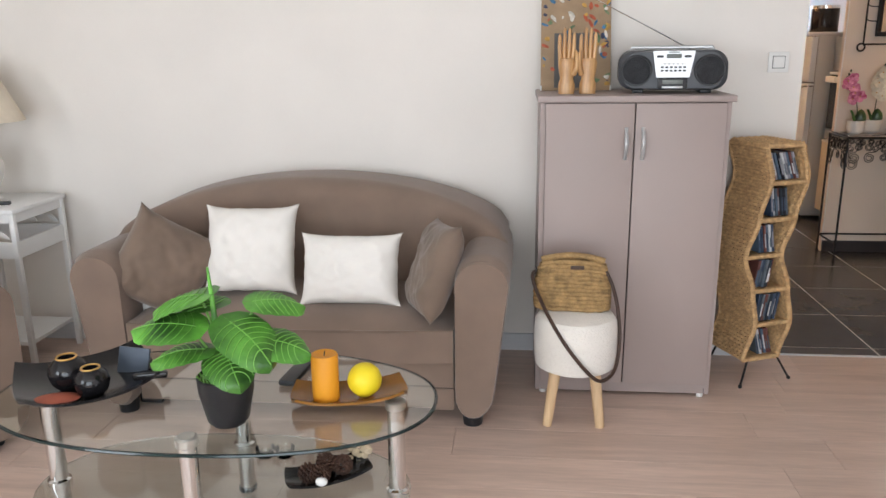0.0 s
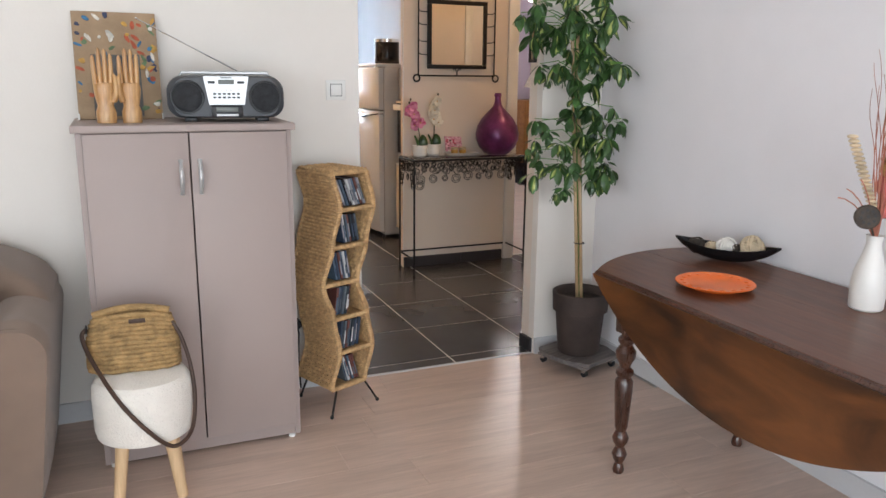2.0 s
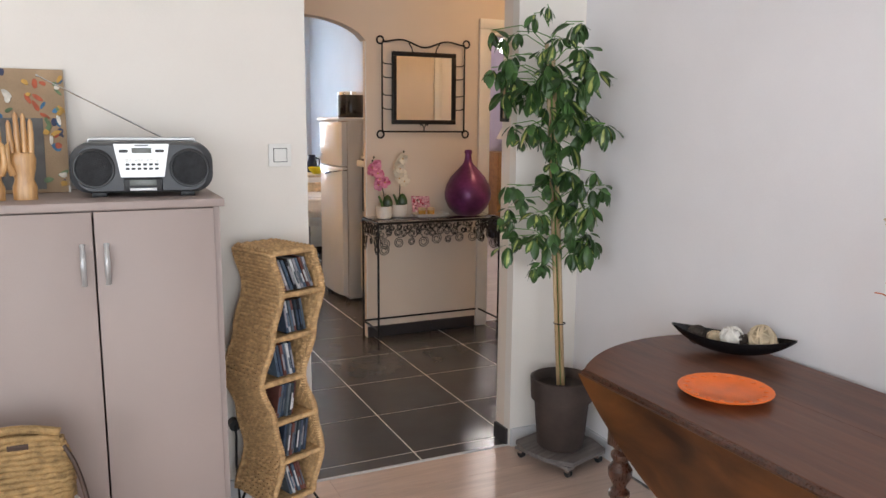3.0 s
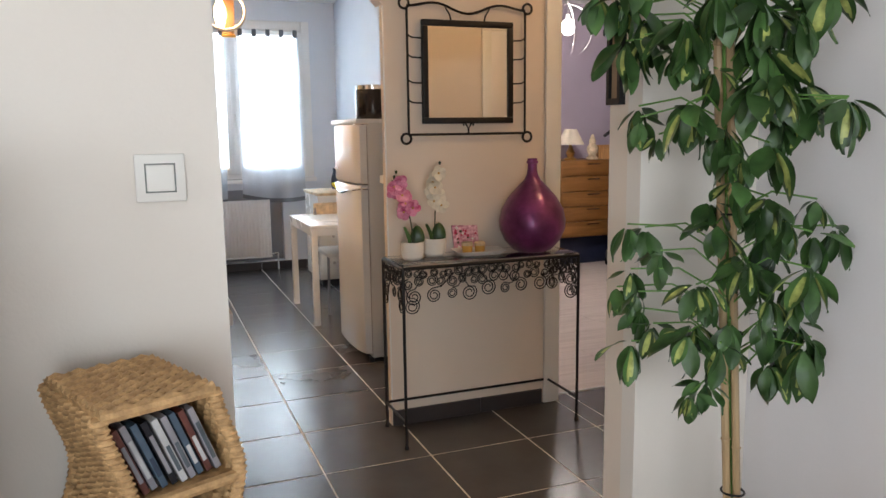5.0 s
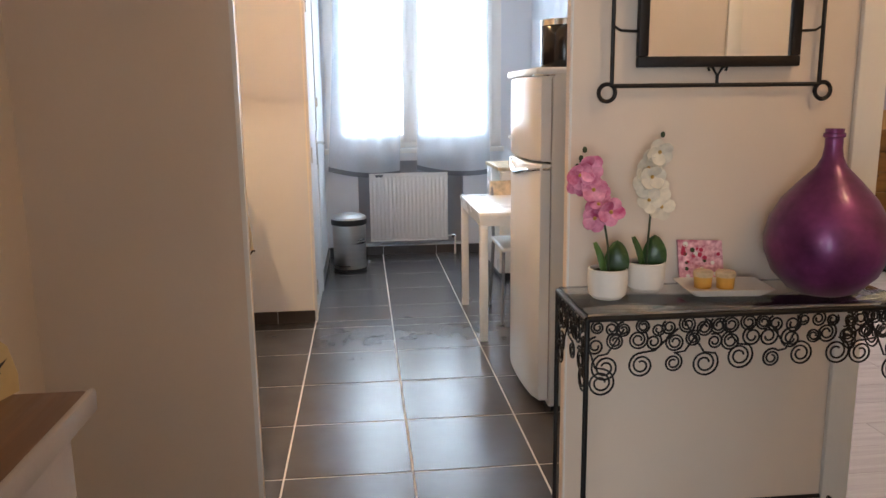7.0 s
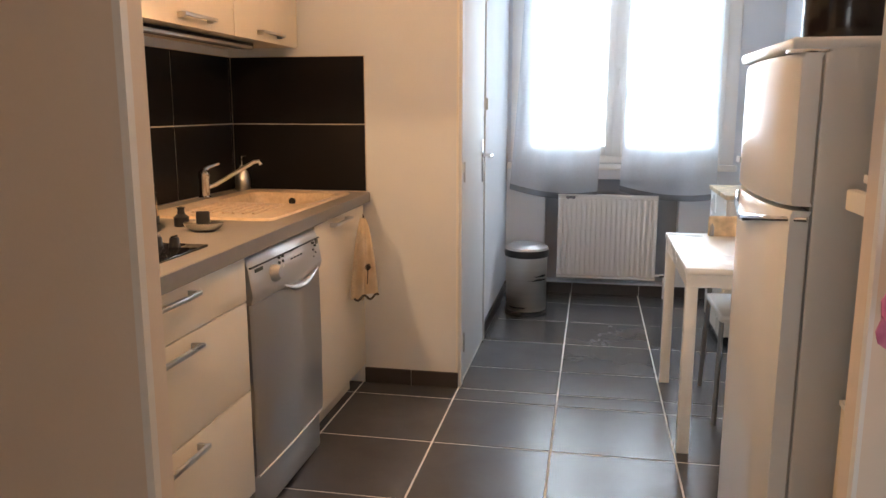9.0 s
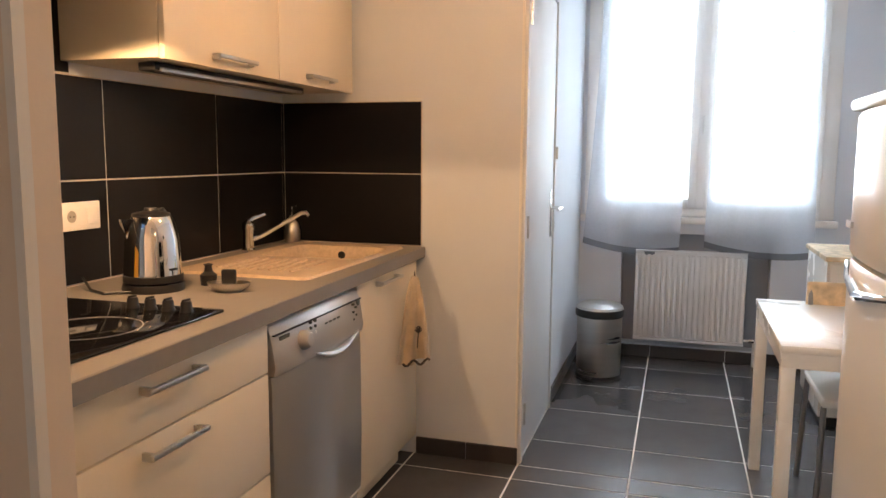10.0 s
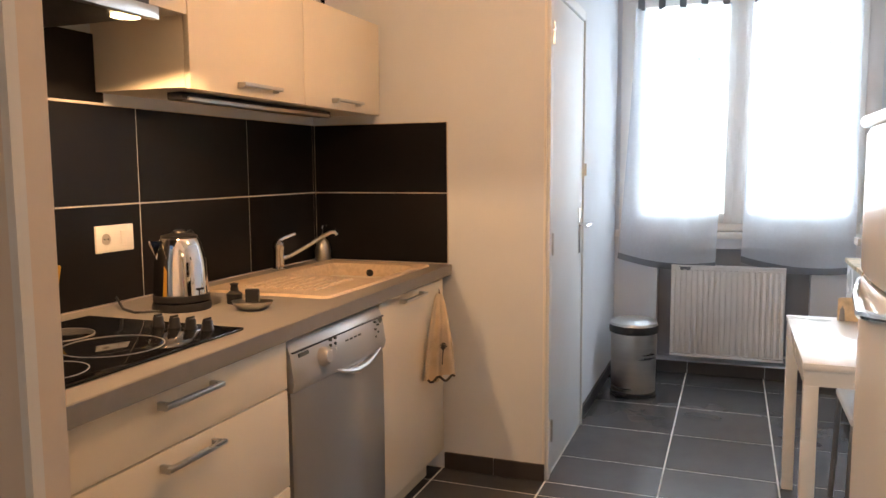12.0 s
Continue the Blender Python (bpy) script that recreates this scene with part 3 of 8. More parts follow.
def hall_door():
    root = tagged(new("door_3"), "white painted door in the hall, shut", "door", "", "structure")
    part("jamb", B(3.06, 3.13, 3.46, 3.48, 0, 2.0, bev=0.004), M_TRIM, root)
    part("jamb", B(3.70, 3.77, 3.46, 3.48, 0, 2.0, bev=0.004), M_TRIM, root)
    part("head", B(3.06, 3.77, 3.46, 3.48, 2.0, 2.06, bev=0.004), M_TRIM, root)
    leaf = part("door_leaf", B(3.132, 3.698, 3.46, 3.472, 0.01, 1.998, bev=0.003), M_COOL, root)
    part("lever", U([(3.19, 3.47, 1.0), (3.19, 3.51, 1.0), (3.30, 3.51, 1.0)], 0.008, 8), M_CHROME, leaf, "chrome lever handle")


hall_door()


def closet_door():
    root = tagged(new("door_1"), "white painted closet door with a lever handle, closed", "door", "", "structure")
    part("frame_post", B(0.994, 1.012, 7.650, 7.692, 0, 2.03, bev=0.004), M_DOOR, root)
    part("frame_post", B(0.994, 1.012, 8.388, 8.418, 0, 2.03, bev=0.004), M_DOOR, root)
    part("frame_head", B(0.994, 1.012, 7.692, 8.388, 1.985, 2.03, bev=0.004), M_DOOR, root)
    leaf = part("door_leaf", B(0.994, 1.004, 7.696, 8.384, 0.012, 1.98, bev=0.003), M_DOOR, root)
    for z in (0.20, 0.98, 1.82):
        part("hinge", C((1.012, 7.694, z - 0.045), (1.012, 7.694, z + 0.045), 0.008, seg=10), M_STEEL, leaf, "steel hinge")
    bm = B(1.004, 1.009, 8.295, 8.33, 0.88, 1.10, bev=0.002)
    part("plate", bm, M_CHROME, leaf, "chrome door plate")
    bm = C((1.008, 8.312, 1.02), (1.058, 8.312, 1.02), 0.008)
    tube(bm, [(1.056, 8.318, 1.02), (1.058, 8.27, 1.02), (1.056, 8.20, 1.018)], 0.008)
    part("lever", bm, M_CHROME, leaf, "chrome lever handle")
    part("latch", B(1.012, 1.024, 8.39, 8.412, 1.25, 1.31, bev=0.003), M_WHITEPL, root)


closet_door()


def kitchen_window():
    root = tagged(new("window_1"), "white double casement kitchen window, shut", "window", "", "structure")
    x0, x1, z0, z1 = 1.05, 2.43, 0.90, 2.36
    bm = bmesh.new()
    for r in ((x0 - 0.03, x0 + 0.05, 9.585, 9.66, z0, z1 + 0.03), (x1 - 0.05, x1 + 0.03, 9.585, 9.66, z0, z1 + 0.03), (x0 + 0.05, x1 - 0.05, 9.585, 9.66, z1 - 0.05, z1 + 0.03), (x0 + 0.05, x1 - 0.05, 9.585, 9.66, z0, z0 + 0.05)):
        box(bm, *r, bev=0.005)
    part("window_frame", bm, M_TRIM, root)
    part("window_sill", B(x0 - 0.05, x1 + 0.05, 9.55, 9.60, z0 - 0.045, z0 - 0.003, bev=0.006), M_TRIM, root)
    mid = 1.715
    for a, b in ((x0 + 0.05, mid - 0.004), (mid + 0.004, x1 - 0.05)):
        bm = bmesh.new()
        za, zb = z0 + 0.05, z1 - 0.05
        for r in ((a, a + 0.068, 9.57, 9.63, za, zb), (b - 0.068, b, 9.57, 9.63, za, zb), (a + 0.068, b - 0.068, 9.57, 9.63, za, za + 0.06), (a + 0.068, b - 0.068, 9.57, 9.63, zb - 0.055, zb)):
            box(bm, *r, bev=0.006)
        cas = part("casement", bm, M_TRIM, root)
        pane = part("pane", B(a + 0.05, b - 0.05, 9.600, 9.604, za + 0.055, zb - 0.05), M_PANE, cas, "clear window pane", 0)
        pane.visible_shadow = False
    part("astragal", B(mid - 0.026, mid + 0.026, 9.556, 9.569, z0 + 0.05, z1 - 0.05, bev=0.004), M_TRIM, root)
    bm = B(mid - 0.014, mid + 0.014, 9.545, 9.557, 1.44, 1.52, bev=0.003)
    tube(bm, [(mid, 9.55, 1.50), (mid, 9.525, 1.50), (mid, 9.525, 1.40)], 0.008)
    part("window_handle", bm, M_WHITEPL, root, "white turning handle")


kitchen_window()


def patio():
    root = tagged(new("window_2"), "wide white patio door with two panes", "window", "", "structure")
    for a, b in ((-1.85, -0.30), (-0.30, 1.25)):
        part("window_frame", boxes((a, a + 0.06, -2.72, -2.66, 0, 2.2), (b - 0.06, b, -2.72, -2.66, 0, 2.2), (a + 0.06, b - 0.06, -2.72, -2.66, 0, 0.08), (a + 0.06, b - 0.06, -2.72, -2.66, 2.12, 2.2)), M_TRIM, root)
        pane = part("pane", B(a + 0.06, b - 0.06, -2.692, -2.688, 0.08, 2.12), M_PANE, root, "clear glass pane", 0)
        pane.visible_shadow = False


patio()


def side_window():
    root = tagged(new("window_3"), "white framed side window of the living room", "window", "", "structure")
    part("window_frame", boxes((-3.42, -3.36, -1.85, -1.78, 0.8, 2.1), (-3.42, -3.36, -0.22, -0.15, 0.8, 2.1), (-3.42, -3.36, -1.78, -0.22, 0.8, 0.87), (-3.42, -3.36, -1.78, -0.22, 2.03, 2.1), (-3.42, -3.36, -1.03, -0.97, 0.87, 2.03)), M_TRIM, root)
    for a, b in ((-1.78, -1.03), (-0.97, -0.22)):
        pane = part("pane", B(-3.392, -3.388, a, b, 0.87, 2.03), M_PANE, root, "clear glass pane", 0)
        pane.visible_shadow = False


side_window()


def outside():
    """A bright garden beyond the kitchen window: pale sky light with the shapes of leaves."""
    m, n, l, p = shader("bright garden")
    em, tc, no, ramp = n.new("ShaderNodeEmission"), n.new("ShaderNodeTexCoord"), n.new("ShaderNodeTexNoise"), n.new("ShaderNodeValToRGB")
    no.inputs["Scale"].default_value, no.inputs["Detail"].default_value = 2.2, 8
    l.new(tc.outputs["Object"], no.inputs["Vector"])
    ramp.color_ramp.elements[0].position, ramp.color_ramp.elements[1].position = 0.40, 0.56
    ramp.color_ramp.elements[0].color, ramp.color_ramp.elements[1].color = (0.16, 0.20, 0.19, 1), (0.72, 0.84, 1.0, 1)
    l.new(no.outputs["Fac"], ramp.inputs["Fac"])
    l.new(ramp.outputs["Color"], em.inputs["Color"])
    em.inputs["Strength"].default_value = GARDEN
    l.new(em.outputs[0], n["Material Output"].inputs["Surface"])
    structure("backdrop", B(-1.2, 4.6, 12.0, 12.02, -0.3, 5.0), m, "bright garden outside the kitchen window", "backdrop")


outside()


# ---------------- living room ----------------
def rounded(w0, w1, h0, h1, r, n=6):
    """A rounded rectangle as (u, v) points."""
    out = []
    for cx, cy, a0 in ((w1 - r, h1 - r, 0), (w0 + r, h1 - r, 90), (w0 + r, h0 + r, 180), (w1 - r, h0 + r, 270)):
        for i in range(n + 1):
            a = radians(a0 + 90 * i / n)
            out.append((cx + r * math.cos(a), cy + r * math.sin(a)))
    return out


def interp(x, table):
    for (a, u), (b, v) in zip(table, table[1:]):
        if x <= b:
            f = max(0.0, (x - a) / (b - a))
            f = f * f * (3 - 2 * f)
            return u + (v - u) * f
    return table[-1][1]


def sofa():
    s = thing("sofa", (-0.960, 2.93, 0), "taupe cloth two-seater sofa with a rounded back", "sofa")
    # back: an arched top that falls towards both arms
    secs = []
    for i in range(41):
        f = i / 20 - 1
        f = math.copysign(abs(f) ** 0.8, f)
        x = f * 0.778
        top = 0.615 + 0.222 * max(0.0, 1 - f * f) ** 0.6
        front = 0.06 - 0.16 * abs(f) ** 3
        secs.append([(x - math.copysign(0.05 * max(0.0, 1 - v / 0.6) * abs(f) ** 6, x), y, v) for y, v in rounded(front, 0.38, 0.06, top, 0.075)])
    part("backrest", loft(bmesh.new(), secs), M_SOFA, s, "curved back in taupe cloth")
    for side in (-1, 1):
        secs = []
        for i in range(19):
            f = i / 18
            y = -0.385 + 0.66 * f
            top = 0.648 - 0.012 * f
            swell = 1.0 if i else 0.94
            pts = []
            for u, v in rounded(-0.095, 0.095, 0.035, top, 0.088, 8):
                # the outer side leans outwards from the floor up
                g = (u + 0.095) / 0.19
                width = 0.122 + 0.070 * min(1.0, v / 0.48)
                x = 0.597 + g * width + 0.010 * math.sin(math.pi * f * 0.8)
                pts.append((side * (0.69 + (x - 0.69) * swell), y + (0.012 * (1 - v / top) if i == 0 else 0), 0.3 + (v - 0.3) * swell if i == 0 else v))
            secs.append(pts)
        arm = part("armrest", loft(bmesh.new(), secs), M_SOFA, s, "rounded armrest in taupe cloth")
        seam = [(side * (0.692 + 0.086 * math.cos(a)), -0.372, 0.552 + 0.080 * math.sin(a)) for a in [math.pi * k / 16 for k in range(17)]]
        part("piping", U(seam, 0.004, 6), M_SOFA2, arm)
    part("base", B(-0.595, 0.595, -0.315, 0.30, 0.045, 0.265, bev=0.015), M_SOFA, s)
    part("front_panel", B(-0.594, 0.594, -0.338, -0.316, 0.145, 0.258, bev=0.008), M_SOFA, s)
    part("bottom_border", B(-0.594, 0.594, -0.333, -0.316, 0.055, 0.141, bev=0.006), M_SOFA, s)
    bm = bmesh.new()
    bmesh.ops.create_grid(bm, x_segments=30, y_segments=16, size=1.0)
    for v in bm.verts:
        u, w = v.co.x, v.co.y
        crown = (1 - abs(u) ** 6) * (1 - abs(w) ** 6)
        v.co = Vector((u * 0.595, -0.045 + w * (0.335 + 0.03 * (1 - u * u) * (w < 0)), 0.382 + 0.050 * crown + 0.006 * noise.noise(Vector((u * 3, w * 3, 1)))))
    r = bmesh.ops.extrude_face_region(bm, geom=bm.faces[:])
    for v in [g for g in r["geom"] if isinstance(g, bmesh.types.BMVert)]:
        v.co.z = 0.262
    cush = part("seat_cushion", bm, M_SOFA, s, "crowned seat cushion in taupe cloth", 50)
    part("piping", U([(-0.59 + 1.18 * i / 24, -0.382 - 0.03 * (1 - (i / 12 - 1) ** 2), 0.382) for i in range(25)], 0.005, 6), M_SOFA2, cush)
    for x in (-0.66, 0.66):
        for y in (-0.31, 0.30):
            part("foot", C((x, y, 0), (x, y, 0.05), 0.035, 0.04), M_BLACK, s, "black plastic foot")
    return s


sofa()


def pillow(name, w, h, d, m, material, label, seed):
    bm = bmesh.new()
    n = 34
    for side in (-1, 1):
        g = bmesh.ops.create_grid(bm, x_segments=n, y_segments=n, size=1.0)
        for v in g["verts"]:
            u, t = v.co.x, v.co.y
            puff = max(0.0, (1 - u ** 4) * (1 - t ** 4)) ** 0.62
            pinch = 1 - 0.085 * (1 - t ** 4) * abs(u) ** 3 + 0.012 * noise.noise(Vector((t * 5, seed, u)))
            pinch2 = 1 - 0.10 * (1 - u ** 4) * abs(t) ** 3 + 0.012 * noise.noise(Vector((u * 5, seed + 3, t)))
            wr = noise.noise(Vector((u * 2.4 + seed, t * 2.4, side * 2))) * 0.16 + 0.12 * noise.noise(Vector((u * 6, t * 5 + seed, side)))
            # creases run in from the corners
            wr += 0.10 * math.sin(9 * (abs(u) - abs(t)) + seed) * abs(u * t)
            v.co = Vector((u * w / 2 * pinch, t * h / 2 * pinch2, side * d / 2 * puff * (1 + wr)))
    bmesh.ops.remove_doubles(bm, verts=bm.verts, dist=0.0008)
    ob = new(name, mesh(name, bm, material, 60))
    ob.matrix_basis = m
    tagged(ob, label, "cushion")
    return ob


pillow("cushion", 0.36, 0.35, 0.13, look((-1.155, 2.80, 0.60), (-1.10, 2.0, 0.92)), M_WHITECLOTH, "ivory cotton cushion leaning on the sofa back", 1)
pillow("cushion", 0.38, 0.275, 0.13, look((-0.755, 2.72, 0.55), (-0.74, 2.0, 0.82)), M_WHITECLOTH, "ivory cotton oblong cushion on the sofa", 4)
pillow("cushion", 0.355, 0.355, 0.14, look((-1.460, 2.70, 0.56), (-1.05, 2.05, 0.66), 33), M_SOFA2, "brown cotton cushion tipped on its corner", 8)
pillow("cushion", 0.29, 0.36, 0.12, look((-0.440, 2.66, 0.575), (-1.15, 2.40, 0.86), -6), M_SOFA2, "brown cotton cushion tucked beside the armrest", 13)


def armchair():
    a = thing("armchair", (-2.36, 2.20, 0), "taupe cloth armchair with a rounded arm", "armchair", turn=62)
    for side in (-1, 1):
        secs = []
        for i in range(9):
            y = -0.36 + 0.62 * i / 8
            secs.append([(side * 0.30 + u, y, v) for u, v in rounded(-0.10, 0.10, 0.04, 0.60 + 0.05 * math.sin(i / 8 * 2), 0.09, 8)])
        part("armrest", loft(bmesh.new(), secs), M_SOFA, a)
    part("backrest", B(-0.30, 0.30, 0.14, 0.36, 0.05, 0.80, bev=0.07, seg=4), M_SOFA, a)
    part("seat_cushion", B(-0.20, 0.20, -0.38, 0.16, 0.27, 0.43, bev=0.05, seg=3), M_SOFA, a)
    part("base", B(-0.22, 0.22, -0.34, 0.30, 0.04, 0.28, bev=0.01), M_SOFA, a)
    for x in (-0.3, 0.3):
        for y in (-0.28, 0.28):
            part("foot", C((x, y, 0), (x, y, 0.045), 0.03), M_BLACK, a)


armchair()


def side_table():
    t = thing("side_table", (-2.37, 3.10, 0), "white painted metal side table with leaf cutouts", "side table")
    for x in (-0.17, 0.17):
        for y in (-0.17, 0.17):
            part("leg", B(x - 0.011, x + 0.011, y - 0.011, y + 0.011, 0, 0.70, bev=0.002), M_TRIM, t)
    part("tabletop", B(-0.19, 0.19, -0.19, 0.19, 0.70, 0.718, bev=0.004), M_TRIM, t)
    for y in (-0.17, 0.17):
        fr = part("frieze", boxes((-0.16, 0.16, y - 0.006, y + 0.006, 0.66, 0.70), (-0.16, 0.16, y - 0.006, y + 0.006, 0.51, 0.58)), M_TRIM, t)
        for k in range(6):
            cx = -0.13 + 0.05 * k
            out = [(0.026 * math.cos(q) * (1 + 0.2 * math.cos(q)), 0.010 * math.sin(q)) for q in [2 * math.pi * j / 10 for j in range(10)]]
            m = pose(cx, y, 0.62 + 0.010 * (-1) ** k, 90, 0, 0) @ pose(0, 0, 0, 0, 0, 35 * (-1) ** k)
            part("leaf_ornament", slab(bmesh.new(), out, -0.003, 0.003, m), M_TRIM, fr)
    for x in (-0.17, 0.17):
        part("frieze", boxes((x - 0.006, x + 0.006, -0.16, 0.16, 0.66, 0.70), (x - 0.006, x + 0.006, -0.16, 0.16, 0.51, 0.58)), M_TRIM, t)
    part("shelf", B(-0.16, 0.16, -0.16, 0.16, 0.12, 0.135), M_TRIM, t)


side_table()


def table_lamp():
    t = thing("table_lamp", (-2.42, 3.08, 0.718), "white ceramic table lamp with a cream cone shade", "lamp")
    part("lamp_base", T([(0, 0), (0.07, 0), (0.075, 0.015), (0.05, 0.03), (0.085, 0.10), (0.095, 0.16), (0.07, 0.23), (0.025, 0.28), (0.015, 0.34), (0, 0.34)]), M_VASEW, t)
    part("shade", T([(0.205, 0.34), (0.09, 0.59), (0.087, 0.59), (0.202, 0.34)]), M_SHADE, t, "cream fabric shade")


table_lamp()
solo("remote_control", B(-0.035, 0.035, -0.012, 0.012, 0, 0.014, bev=0.004), M_BLACK, "black remote control on the side table", "remote control", (-2.30, 3.02, 0.718), 20)

# coffee table, in world axes about its middle
CT = (-0.962, 1.908)


def coffee_table():
    t = thing("coffee_table", (*CT, 0), "oval glass coffee table with chrome legs", "coffee table")
    top = part("glass_top", slab(bmesh.new(), ellipse(0, 0, 0.605, 0.315, 72, 2.25), 0.421, 0.430), M_TABLEGLASS, t, "clear oval glass top", 20)
    top.visible_shadow = False
    edge = part("edge", U([(x, y, 0.4255) for x, y in ellipse(0, 0, 0.606, 0.316, 72, 2.25)], 0.0046, 6, closed=True), M_GLASSEDGE, top, "dark green glass edge")
    sh = part("glass_shelf", slab(bmesh.new(), ellipse(0, 0, 0.53, 0.29, 60, 2.2), 0.140, 0.148), M_SHELFGLASS, t, "smoked oval glass shelf", 20)
    sh.visible_shadow = False
    for x, y in ((0.495, 0.01), (0.015, -0.225), (-0.475, -0.02), (-0.015, 0.215)):
        leg = part("leg", C((x, y, 0.0), (x, y, 0.405), 0.024, seg=20), M_CHROME, t, "chrome tube leg")
        part("collar", T([(0.024, 0), (0.028, 0.003), (0.028, 0.022), (0.022, 0.027), (0, 0.027)], (x, y, 0.395), 20), M_STEEL, leg)
        part("collar", T([(0.024, 0), (0.032, 0.002), (0.032, 0.016), (0.024, 0.02)], (x, y, 0.146), 20), M_CHROME, leg)
        part("foot", C((x, y, 0), (x, y, 0.012), 0.028, seg=20), M_BLACK, leg)


coffee_table()
GT = 0.4312


def curved_dish(name, w, d, lift, material, label, category, at, turn):
    """A thin dish whose corners curl upwards."""
    bm = bmesh.new()
    n = 14
    bmesh.ops.create_grid(bm, x_segments=n, y_segments=n, size=1.0)
    for v in bm.verts:
        u, t = v.co.x, v.co.y
        r2 = (abs(u) ** 2.6 + abs(t) ** 2.6) / 2
        v.co = Vector((u * w / 2 * (1 - 0.10 * t * t), t * d / 2 * (1 - 0.10 * u * u), lift * r2 + 0.002))
    r = bmesh.ops.extrude_face_region(bm, geom=bm.faces[:])
    for v in [g for g in r["geom"] if isinstance(g, bmesh.types.BMVert)]:
        v.co.z += 0.007
    return solo(name, bm, material, label, category, at, turn, 40)


curved_dish("serving_dish", 0.36, 0.33, 0.062, M_BLACKGLOSS, "black lacquer square dish with curled corners", "dish", (-1.322, 1.905, GT), 38)
solo("candle", T([(0, 0), (0.055, 0), (0.06, 0.004), (0.03, 0.012), (0, 0.012)], seg=20, sx=1.0, sy=0.6), M_REDWOOD, "reddish leaf shape lying in the black dish", "ornament", (-1.347, 1.80, GT + 0.022), 10)
for p in ((-1.362, 1.885, 0.052), (-1.272, 1.845, 0.046)):
    c = thing("candle_holder", (p[0], p[1], GT + 0.011), "round black wooden candle holder with a metal rim", "candle holder", "candle holders in the dish")
    r = p[2]
    part("body", T([(0, 0), (r * 0.45, 0.001), (r * 0.85, r * 0.45), (r, r), (r * 0.88, r * 1.45), (r * 0.5, r * 1.82), (r * 0.42, r * 1.78), (r * 0.38, r * 1.5), (0, r * 1.5)]), M_BLACKGLOSS, c)
    part("rim", U([(r * 0.5 * math.cos(a), r * 0.5 * math.sin(a), r * 1.83) for a in [2 * math.pi * k / 24 for k in range(24)]], 0.003, 6, closed=True), M_BRASS, c)
ph = thing("photo_card", (-1.237, 1.99, GT + 0.014), "small dark blue card leaning in the dish", "card", turn=-10)
part("card", slab(bmesh.new(), [(-0.05, -0.003), (0.05, -0.003), (0.05, 0.003), (-0.05, 0.003)], 0, 0.075, pose(0, 0, 0, -18, 0, 0)), mat("slate blue card", (0.07, 0.09, 0.12), 0.35), ph)
solo("lighter", B(-0.045, 0.045, -0.012, 0.012, 0, 0.018, bev=0.005), M_BLACKGLOSS, "black lighter lying in the dish", "lighter", (-1.152, 1.93, GT + 0.03), 18)
solo("remote_control", B(-0.024, 0.024, -0.08, 0.08, 0, 0.018, bev=0.006), M_BLACK, "black remote control on the glass table", "remote control", (-0.772, 2.045, GT), -6)
bx = thing("pen_holder", (-1.56, 2.72, 0.0), "black holder with white papers beside the armchair", "holder")
part("holder", B(-0.045, 0.045, -0.045, 0.045, 0, 0.36, bev=0.005), M_BLACK, bx)
part("papers", B(-0.03, 0.03, -0.02, 0.02, 0.36, 0.42, bev=0.002), M_WHITEPL, bx, "white folded papers")

dish = curved_dish("candle_dish", 0.31, 0.14, 0.035, M_AMBER, "amber glass dish on the glass table", "dish", (-0.585, 1.895, GT), 14)
cn = thing("pillar_candle", (-0.644, 1.878, GT + 0.012), "orange pillar candle on the amber dish", "candle")
part("wax", T([(0, 0), (0.034, 0), (0.0355, 0.004), (0.0355, 0.122), (0.033, 0.127), (0.012, 0.122), (0, 0.121)], seg=28), M_ORANGEWAX, cn)
part("wick", C((0, 0, 0.12), (0.002, 0, 0.135), 0.0015, seg=6), M_BLACK, cn)
solo("ball_candle", ball(bmesh.new(), (0, 0, 0.044), 0.0455, seg=28, rings=18), M_YELLOW, "yellow ball candle on the amber dish", "candle", (-0.545, 1.905, GT + 0.013))

lower = curved_dish("leaf_dish", 0.25, 0.12, 0.03, M_BLACKGLOSS, "black leaf-shaped dish on the lower shelf", "dish", (-0.672, 1.965, 0.149), 32)
rng = random.Random(3)


def cone(at, r):
    bm = bmesh.new()
    for k in range(60):
        a, h = k * 2.4, k / 60
        rr = r * math.sin(math.pi * (0.12 + 0.8 * h)) ** 0.8
        p = Vector((rr * math.cos(a), rr * math.sin(a), r * 1.7 * h))
        ball(bm, p, r * 0.24, r * 0.24, r * 0.13, 6, 4)
    return solo("pine_cone", bm, M_CONE, "dark brown pine cone in the leaf dish", "pine cone", at, rng.uniform(0, 360), tilt=(rng.uniform(40, 90), 0))


for p, r in (((-0.742, 1.93, 0.178), 0.027), ((-0.702, 1.975, 0.18), 0.028), ((-0.662, 1.955, 0.18), 0.028), ((-0.637, 2.0, 0.185), 0.026), ((-0.697, 1.925, 0.178), 0.024)):
    cone(p, r)
solo("shell", ball(bmesh.new(), (0, 0, 0.012), 0.017, 0.014, 0.013), M_VASEW, "small white shell in the leaf dish", "shell", (-0.677, 1.90, 0.168))
fl = bmesh.new()
for k in range(14):
    ball(fl, (rng.uniform(-0.03, 0.03), rng.uniform(-0.02, 0.02), rng.uniform(0, 0.035)), 0.011, 0.009, 0.007, 7, 5)
solo("dried_flower", fl, M_NATURAL, "cream dried flower head in the leaf dish", "flower", (-0.597, 2.03, 0.182))
